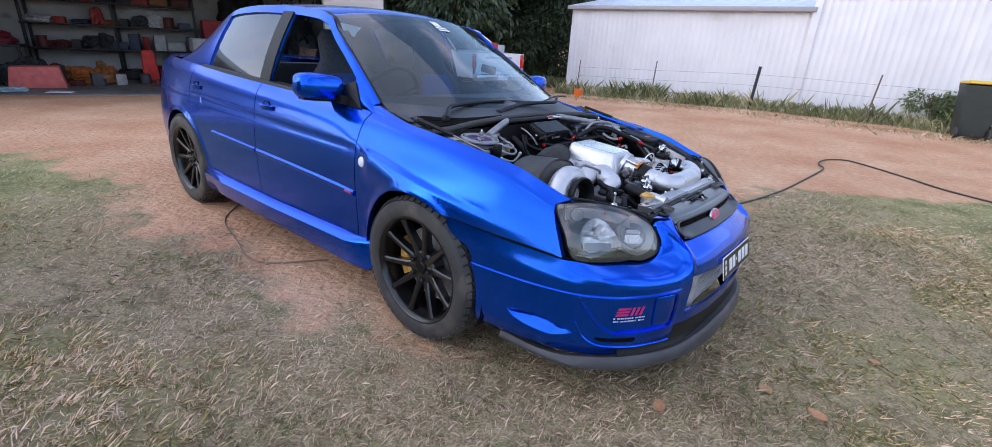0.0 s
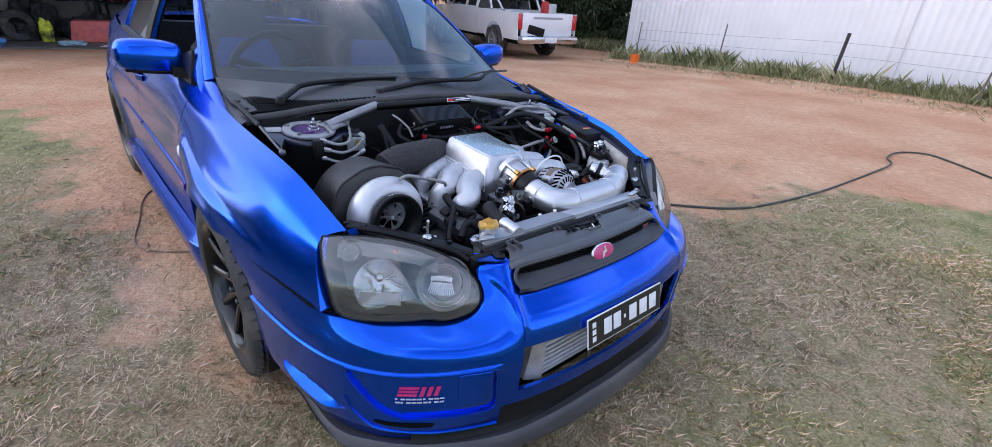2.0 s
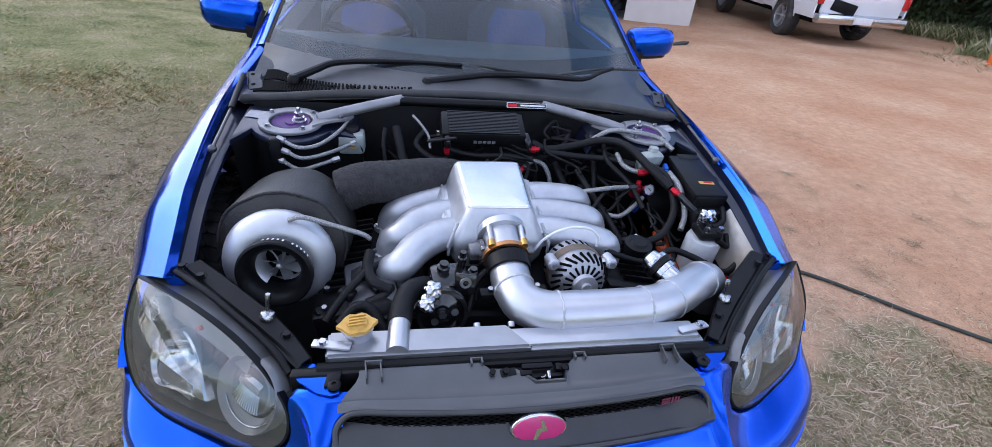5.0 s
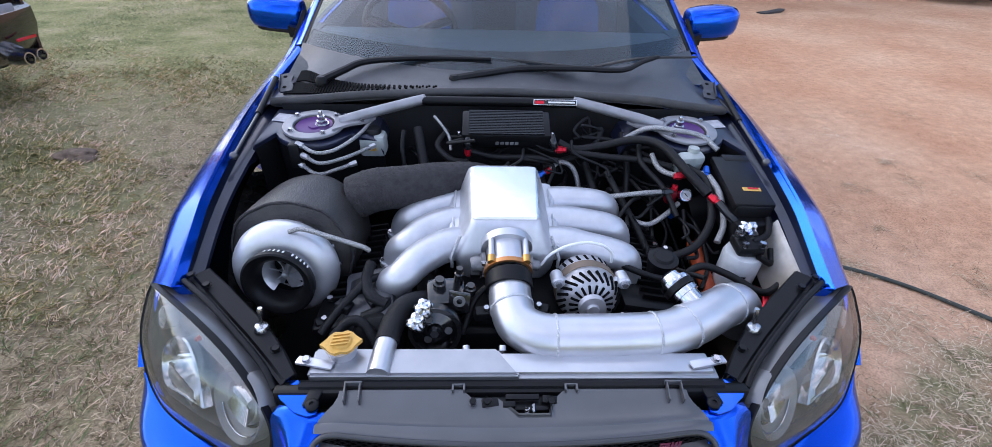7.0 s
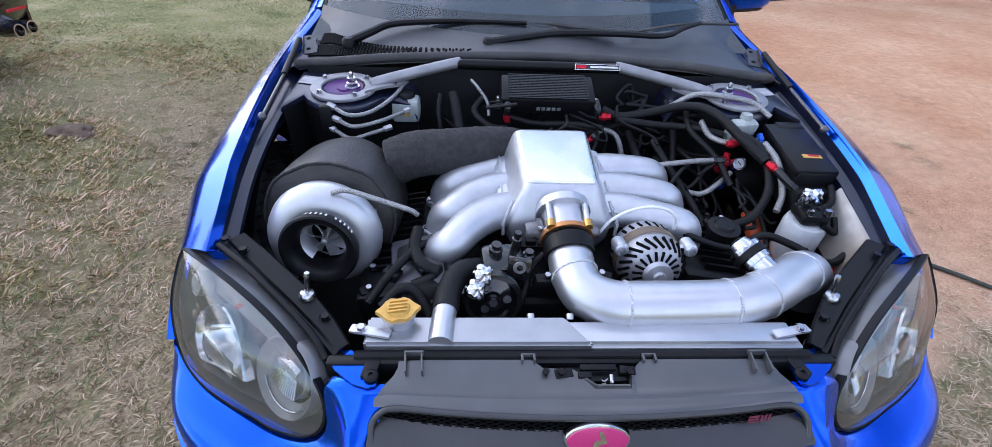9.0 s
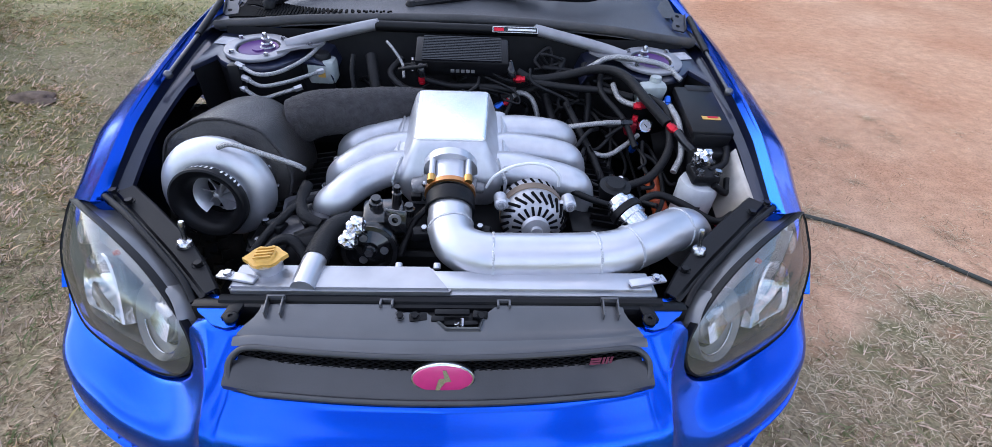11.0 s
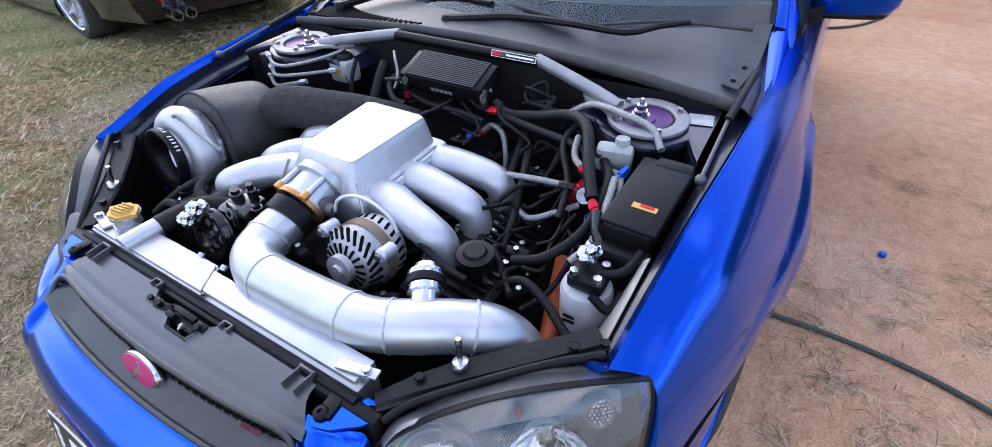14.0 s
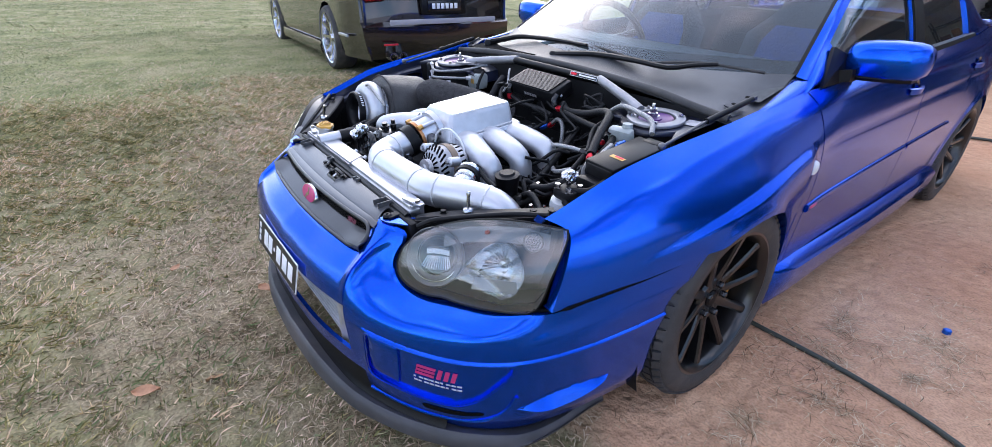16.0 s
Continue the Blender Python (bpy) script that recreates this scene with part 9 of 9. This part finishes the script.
# white utility
UT = thing("utility_truck", "white dual-cab utility with a chrome sports bar", "truck", Matrix.Translation((8.72, 8.55, fall(8.7, 8.5))) @ pose(0, 0, 0, 0, 0, -10))
ax, R = (0.0, 3.2), .43
wid = lambda y, z: .90 - .05 * max(0, (z - .95)) ** 1.0 - .10 * max(0, (.62 - z)) - .06 * step(3.6, 4.15, y)
for s in (1, -1):
    part("tray_side", shell(body_side(s, arch_cols(-1.12, .93, 16, ax, R), lambda y: 1.13, arch_line(ax, R, .42, .50), wid), .03), CAR_WHITE, UT)
    part("cab_side", shell(body_side(s, arch_cols(.95, 4.15, 24, ax, R), lambda y: 1.12 if y < 2.75 else 1.12 - .10 * (y - 2.75) / 1.4, arch_line(ax, R, .42, .48), wid), .03), CAR_WHITE, UT)
    # greenhouse side with windows
    up = lambda y, v: Vector((s * (.865 - .17 * v), y + (0 if y > 1.0 else -.0), 1.12 + v * (float(np.interp(y, [.95, 1.1, 1.4, 2.1, 2.85], [.50, .60, .64, .62, .02])))))
    bm, wn = BM(), {}
    cuts = [.95, 1.08, 1.3, 1.55, 1.68, 1.8, 2.0, 2.2, 2.4, 2.6, 2.85]
    for a, b in zip(cuts, cuts[1:]):
        for c, d in ((0, .06), (.06, .88), (.88, 1.0)):
            q = [up(*k) for k in ((a, c), (b, c), (b, d), (a, d))]
            key = 0 if 1.08 <= a and b <= 1.55 else 1 if 1.68 <= a and b <= 2.6 else None
            t = bm
            if c == .06 and key is not None:
                t = wn.setdefault(key, BM())
                q = [p - Vector((s * .015, 0, 0)) for p in q]
            t.faces.new([t.verts.new(p) for p in q])
    shell(bm, .01)
    part("cab_frame", bm, CAR_WHITE, UT)
    for b_ in wn.values():
        part("side_window", b_, DARK_GLASS, UT)
    bm = BM()
    box(bm, (.12, .07, .36), pose(s * .83, -1.115, .93), .02)
    part("tail_lamp", bm, TAIL_RED, UT)
    for y in ax:
        road_wheel(UT, Matrix.Translation((s * .79, y, .385)) @ Matrix(((0, 0, s, 0), (s, 0, 0, 0), (0, 1, 0, 0), (0, 0, 0, 1))), .385, .26, .23, ALU_DULL, 6)
    part("sports_bar", tube(BM(), [(s * .78, .35, 1.12), (s * .74, .55, 1.45), (s * .66, .72, 1.66), (0, .74, 1.70)], .04, 12, 20), CHROME, UT)
    part("sports_bar_leg", tube(BM(), [(s * .78, -.25, 1.12), (s * .75, .1, 1.35), (s * .70, .55, 1.58)], .035, 12, 14), CHROME, UT)
    bm = BM()
    box(bm, (.18, .06, .14), pose(s * .98, 2.5, 1.22), .03)
    part("door_mirror", bm, CHROME, UT)
bm = BM()
box(bm, (1.56, .06, .60), pose(0, -1.10, .83), .02)
tg = part("tailgate", bm, CAR_WHITE, UT)
bm = BM()
box(bm, (.9, .01, .05), pose(0, -1.134, 1.02), .004)
part("tailgate_strip", bm, GUTTER, tg)
bm = BM()
box(bm, (.5, .03, .2), pose(-.35, -1.14, .72, 0, 12), .02)
part("tailgate_sticker", bm, BLACK_PLASTIC, tg)
bm = BM()
box(bm, (1.74, .22, .18), pose(0, -1.2, .52), .04)
bp_ = part("rear_bumper", bm, CHROME, UT, "chrome rear step bumper")
bm = BM()
box(bm, (.36, .012, .12), pose(0, -1.32, .52), .004)
part("number_plate", bm, STICKER_WHITE, bp_)
bm = BM()
box(bm, (.10, .3, .08), pose(0, -1.3, .36), .01)
part("tow_bar", bm, BLACK_PLASTIC, UT)
part("tray_floor", shell(grid(BM(), [[Vector((x, y, .62)) for x in (-.86, .86)] for y in (-1.1, .93)]), .03), DARK, UT)
part("cab_back", shell(grid(BM(), [[Vector((x * k, .95, z)) for x in (-.86, 0, .86)] for z, k in ((.55, 1), (1.12, 1))]), .03), CAR_WHITE, UT)
part("cab_rear_glass", shell(grid(BM(), [[Vector((x * k, .95 + d, z)) for x in (-.84, 0, .84)] for z, k, d in ((1.13, 1, 0), (1.58, .84, .06))]), .01), DARK_GLASS, UT)
part("cab_roof", shell(grid(BM(), [[Vector((x * w, y, z - .03 * x * x)) for x in np.linspace(-1, 1, 7)] for y, w, z in ((.95, .69, 1.64), (1.1, .70, 1.74), (1.6, .70, 1.78), (2.1, .69, 1.75), (2.25, .68, 1.70))]), .02), CAR_WHITE, UT)
part("cab_windscreen", shell(grid(BM(), [[Vector((x * w, y, z)) for x in np.linspace(-1, 1, 5)] for y, w, z in ((2.25, .68, 1.70), (2.9, .80, 1.13))]), .01), DARK_GLASS, UT)
part("bonnet", shell(grid(BM(), [[Vector((x * .84, y, z - .05 * x * x)) for x in np.linspace(-1, 1, 7)] for y, z in ((2.85, 1.16), (3.5, 1.12), (4.0, 1.04), (4.2, .9), (4.22, .45))]), .02), CAR_WHITE, UT)
bm = BM()
box(bm, (1.4, 4.6, .2), pose(0, 1.5, .48), .02)
part("chassis", bm, DARK, UT)
for x, y, sx, sy, h, c in ((.25, -.6, .16, .16, .75, (.45, .03, .03)), (.45, -.55, .25, .25, .7, (.5, .5, .5))):
    bm = BM()
    box(bm, (sx, sy, h), UT.matrix_world @ pose(x, y, .64 + h / 2), .03)
    part("fuel_can", bm, mat("can_paint", c, .5, vary=.1), None, "container standing in the truck tray", category="can")

# dark hatchback on the lawn
DK_AT = Matrix.Translation((-4.28, 1.68, 0)) @ pose(0, 0, 0, 0, 0, 85)
DK = thing("dark_wagon", "dark brown wagon on bright deep-dish wheels", "car", DK_AT @ pose(0, 0, fall(-4.3, 1.7)))
ax, R = (0.0, 2.85), .37
wid2 = lambda y, z: (.90 - .12 * max(0, z - .78) ** 1.1 - .16 * max(0, .42 - z)) * (1 - .10 * step(-.45, -.98, y) if y < -.45 else 1 - .06 * step(3.3, 3.75, y))
for s in (1, -1):
    part("body_side", shell(body_side(s, arch_cols(-.98, 3.75, 34, ax, R), lambda y: .98, arch_line(ax, R, .34, .20), wid2), .02), CAR_BROWN, DK)
    part("sill_skirt", shell(grid(BM(), [[Vector((s * x, y, z)) for y in (.40, 1.4, 2.45)] for x, z in ((.90, .26), (.915, .2), (.90, .13), (.8, .12))]), .01), CAR_BROWN, DK)
    up = lambda y, v: Vector((s * (.87 - .22 * v), y, .98 + v * float(np.interp(y, [-.95, -.5, .4, 1.4, 2.6], [.30, .45, .50, .47, .02]))))
    bm, gl = BM(), BM()
    cuts = [-.95, -.7, -.1, .2, .3, .9, 1.3, 1.4, 2.2, 2.6]
    for a, b in zip(cuts, cuts[1:]):
        for c, d in ((0, .06), (.06, .9), (.9, 1)):
            q = [up(*k) for k in ((a, c), (b, c), (b, d), (a, d))]
            t = gl if c == .06 and (a, b) not in ((-.95, -.7), (.2, .3), (1.3, 1.4), (2.2, 2.6)) else bm
            t.faces.new([t.verts.new(p) for p in q])
    part("cabin_frame", shell(bm, .01), CAR_BROWN, DK)
    part("side_glass", gl, DARK_GLASS, DK)
    for y in ax:
        road_wheel(DK, Matrix.Translation((s * .80, y, .335)) @ Matrix(((0, 0, s, 0), (s, 0, 0, 0), (0, 1, 0, 0), (0, 0, 0, 1))), .335, .24, .262, CHROME, 10)
    part("wheel_shade", grid(BM(), [[Vector((s * x, 0 + R * 1.05 * math.cos(a), .34 + R * 1.05 * math.sin(a))) for a in np.linspace(-.2, math.pi + .2, 20)] for x in (.88, .6)]), DARK, DK)
    bm = BM()
    box(bm, (.15, .012, .02), pose(s * .60, -1.085, .36), .004)
    part("reflector", bm, TAIL_RED, DK, "thin red rear reflector")
    bm = BM()
    box(bm, (.02, .30, .025), pose(s * .90, -.55, .42), .004)
    part("side_marker", bm, ALU_PIPE, DK)
    for k in (0, 1):
        part("exhaust_tip", lathe(BM(), ((.036, 0), (.042, .0), (.042, .12), (.034, .12), (.032, .02)), aim((s * (.60 - .1 * k), -1.02, .25), (0, -1, 0)), 18), CHROME, DK)
    bm = BM()
    box(bm, (.22, .06, .22), pose(s * .70, -1.0, .86), .03)
    part("tail_lamp", bm, TAIL_RED, DK)
    tagged(DK, "dark brown wagon on bright deep-dish wheels", "car")
rows = []
for z, w, y in ((.20, .72, -.98), (.28, .80, -1.06), (.42, .83, -1.09), (.52, .84, -1.09), (.56, .84, -1.04), (.75, .83, -1.02), (.92, .80, -.98), (1.02, .78, -.92)):
    rows.append([Vector((u * w, y + .10 * abs(u) ** 3, z)) for u in np.linspace(-1, 1, 17)])
part("rear_end", shell(grid(BM(), rows), .02), CAR_BROWN, DK)
part("rear_window", shell(grid(BM(), [[Vector((u * w, y, z)) for u in np.linspace(-1, 1, 5)] for z, w, y in ((1.03, .74, -.93), (1.36, .62, -.62))]), .01), DARK_GLASS, DK)
part("roof", shell(grid(BM(), [[Vector((u * w, y, z - .03 * u * u)) for u in np.linspace(-1, 1, 7)] for y, w, z in ((-.68, .64, 1.40), (0, .65, 1.49), (.8, .65, 1.50), (1.5, .63, 1.46))]), .02), CAR_BROWN, DK)
part("windscreen", shell(grid(BM(), [[Vector((u * w, y, z)) for u in (-1, 0, 1)] for y, w, z in ((1.5, .63, 1.46), (2.6, .80, .99))]), .01), DARK_GLASS, DK)
part("bonnet", shell(grid(BM(), [[Vector((u * .82, y, z)) for u in (-1, -.5, 0, .5, 1)] for y, z in ((2.55, 1.0), (3.3, .92), (3.7, .78), (3.78, .25))]), .02), CAR_BROWN, DK)
bm = BM()
box(bm, (.50, .05, .16), pose(0, -1.06, .70), .02)
rp = part("plate_recess", bm, BLACK_PLASTIC, DK)
bm = BM()
box(bm, (.37, .012, .10), pose(0, -1.092, .70), .003)
part("number_plate", bm, HOLE, rp)
bm = BM()
for k in range(6):
    box(bm, (.035, .004, .05), pose(-.125 + .05 * k, -1.10, .70), .001)
part("plate_bars", bm, STICKER_WHITE, rp)
bm = BM()
box(bm, (1.2, .02, .05), pose(0, -1.10, .56), .008)
part("bumper_strip", bm, GUTTER, DK)
bm = BM()
box(bm, (1.3, 4.2, .1), pose(0, 1.3, .2), .01)
part("underbody", bm, DARK, DK)

# ---- trees ----
BARK = mat("bark", (.14, .10, .075), .9, vary=.35, scale=14, bump=.7, bump_scale=25)


def leaf_material(name, dark, light):
    m = bpy.data.materials.new(name)
    m.use_nodes = True
    nt = m.node_tree
    b = nt.nodes["Principled BSDF"]
    b.inputs["Roughness"].default_value = .5
    g = nt.nodes.new("ShaderNodeNewGeometry")
    r = nt.nodes.new("ShaderNodeValToRGB")
    r.color_ramp.elements[0].color, r.color_ramp.elements[1].color = (*dark, 1), (*light, 1)
    nt.links.new(g.outputs["Random Per Island"], r.inputs["Fac"])
    nt.links.new(r.outputs["Color"], b.inputs["Base Color"])
    return m


LEAF = leaf_material("mango_leaves", (.022, .04, .018), (.075, .11, .045))
LEAF2 = leaf_material("bush_leaves", (.05, .08, .03), (.14, .19, .07))


def crown_mesh(name, blobs, n, size, material, rng, parent):
    """Many drooping leaves over uneven clumps."""
    P, D = [], []
    tot = sum(r * r for *_, r in blobs)
    for x, y, z, r in blobs:
        k = int(n * r * r / tot)
        d = rng.normal(size=(k, 3))
        d /= np.linalg.norm(d, axis=1)[:, None]
        q = r * rng.uniform(.45, 1.08, k) ** .6
        wob = 1 + .25 * np.sin(d[:, 0] * 7 + x) * np.cos(d[:, 1] * 6 + y)
        P.append(np.array([x, y, z]) + d * (q * wob)[:, None] * np.array([1, 1, .85]))
        D.append(d)
    P, D = np.vstack(P), np.vstack(D)
    k = len(P)
    a = D + rng.normal(size=(k, 3)) * .6 + np.array([0, 0, -.9])
    a /= np.linalg.norm(a, axis=1)[:, None]
    s = np.cross(a, rng.normal(size=(k, 3)))
    s /= np.linalg.norm(s, axis=1)[:, None]
    ln = size * rng.uniform(.6, 1.3, k)[:, None]
    V = np.stack([P, P + a * ln * .5 + s * ln * .17, P + a * ln, P + a * ln * .5 - s * ln * .17], 1).reshape(-1, 3)
    me = bpy.data.meshes.new(name)
    me.vertices.add(k * 4)
    me.vertices.foreach_set("co", V.ravel())
    me.loops.add(k * 4)
    me.loops.foreach_set("vertex_index", np.arange(k * 4))
    me.polygons.add(k)
    me.polygons.foreach_set("loop_start", np.arange(k) * 4)
    me.update()
    me.validate()
    me.materials.append(material)
    ob = new(name, me)
    ob.parent = parent
    return ob


def tree(x, y, h, spread, low, n, seed, label, size=.22, material=None):
    rg = np.random.default_rng(seed)
    t = thing("tree", label, "tree", Matrix.Translation((x, y, fall(x, y))))
    part("trunk", tube(BM(), [(0, 0, -.2), (.05, .03, low * .6), (.0, .1, low + .8), (.1, .0, h * .6)], lambda u: .26 * (1 - .7 * u), 12, 18), BARK, t)
    blobs = []
    for k in range(13):
        a = 2 * math.pi * k / 13 + rg.uniform(-.3, .3)
        q = spread * rg.uniform(.35, .85)
        z = low + (h - low) * rg.uniform(.18, .8)
        blobs.append((q * math.cos(a), q * math.sin(a), z, spread * rg.uniform(.32, .48)))
        part("limb", tube(BM(), [(0, 0, low * .8 + .3), (q * .4 * math.cos(a), q * .4 * math.sin(a), low + .6 * (z - low)), (q * math.cos(a), q * math.sin(a), z)], lambda u: .10 * (1 - .8 * u), 7, 10), BARK, t)
    blobs.append((0, 0, h * .75, spread * .55))
    crown_mesh("crown", blobs, n, size, material or LEAF, rg, t)
    return t


tree(12.2, 13.0, 6.8, 4.0, 1.0, 42000, 3, "dense dark green tree with drooping leaves behind the shed", .26)
tree(9.6, 16.0, 7.0, 4.2, 1.0, 36000, 5, "dense dark green tree with drooping leaves beyond the drive", .28)
tree(6.0, 18.5, 6.5, 3.8, 1.0, 26000, 8, "dark green tree beyond the drive", .3)
tree(16.5, 11.5, 6.0, 3.0, 1.5, 12000, 9, "dark green tree behind the shed", .3)
tree(15.5, 14.2, 6.0, 3.6, .5, 36000, 14, "dense dark green tree hanging over the shed corner", .24)
tree(14.6, 10.6, 3.4, 1.9, .1, 22000, 17, "low dense green tree beside the shed corner", .15)
tree(18.5, 17.0, 6.5, 3.8, .4, 26000, 15, "dense dark green tree behind the shed", .28)
bl = np.random.default_rng(21)
bush = thing("bush", "pale green bush under the trees", "bush", Matrix.Translation((14.2, 11.0, -.26)))
part("trunk", tube(BM(), [(0, 0, -.1), (.05, 0, .3), (.1, .05, .6)], .03, 6, 6), BARK, bush)
crown_mesh("crown", [(bl.uniform(-1.6, 1.6), bl.uniform(-1.2, 1.6), bl.uniform(.3, .6), bl.uniform(.35, .6)) for k in range(8)], 6000, .10, LEAF2, bl, bush)
shrub = thing("bush", "leafy green shrub beside the bin", "bush", Matrix.Translation((11.45, -1.75, 0)))
for k in range(7):
    a = bl.uniform(0, 6.283)
    part("stem", tube(BM(), [(0, 0, -.05), (.12 * math.cos(a), .2 * math.sin(a), .35), (.22 * math.cos(a), .4 * math.sin(a), .7)], .008, 5, 6), BARK, shrub)
crown_mesh("crown", [(bl.uniform(-.25, .25), bl.uniform(-.5, .5), bl.uniform(.2, .6), bl.uniform(.18, .3)) for k in range(10)], 3600, .085, LEAF2, bl, shrub)
far = thing("far_trees", "distant tree line round the farm", "trees", pose(0, 0, 0), kind="stuff")
fr = np.random.default_rng(31)
fb = []
for k in range(150):
    a = 2 * math.pi * k / 150 + fr.uniform(-.02, .02)
    q = fr.uniform(85, 120)
    fb.append((q * math.cos(a), q * math.sin(a), fr.uniform(1.5, 5), fr.uniform(3, 6.5)))
crown_mesh("far_crown", fb, 26000, 1.6, LEAF, fr, far)
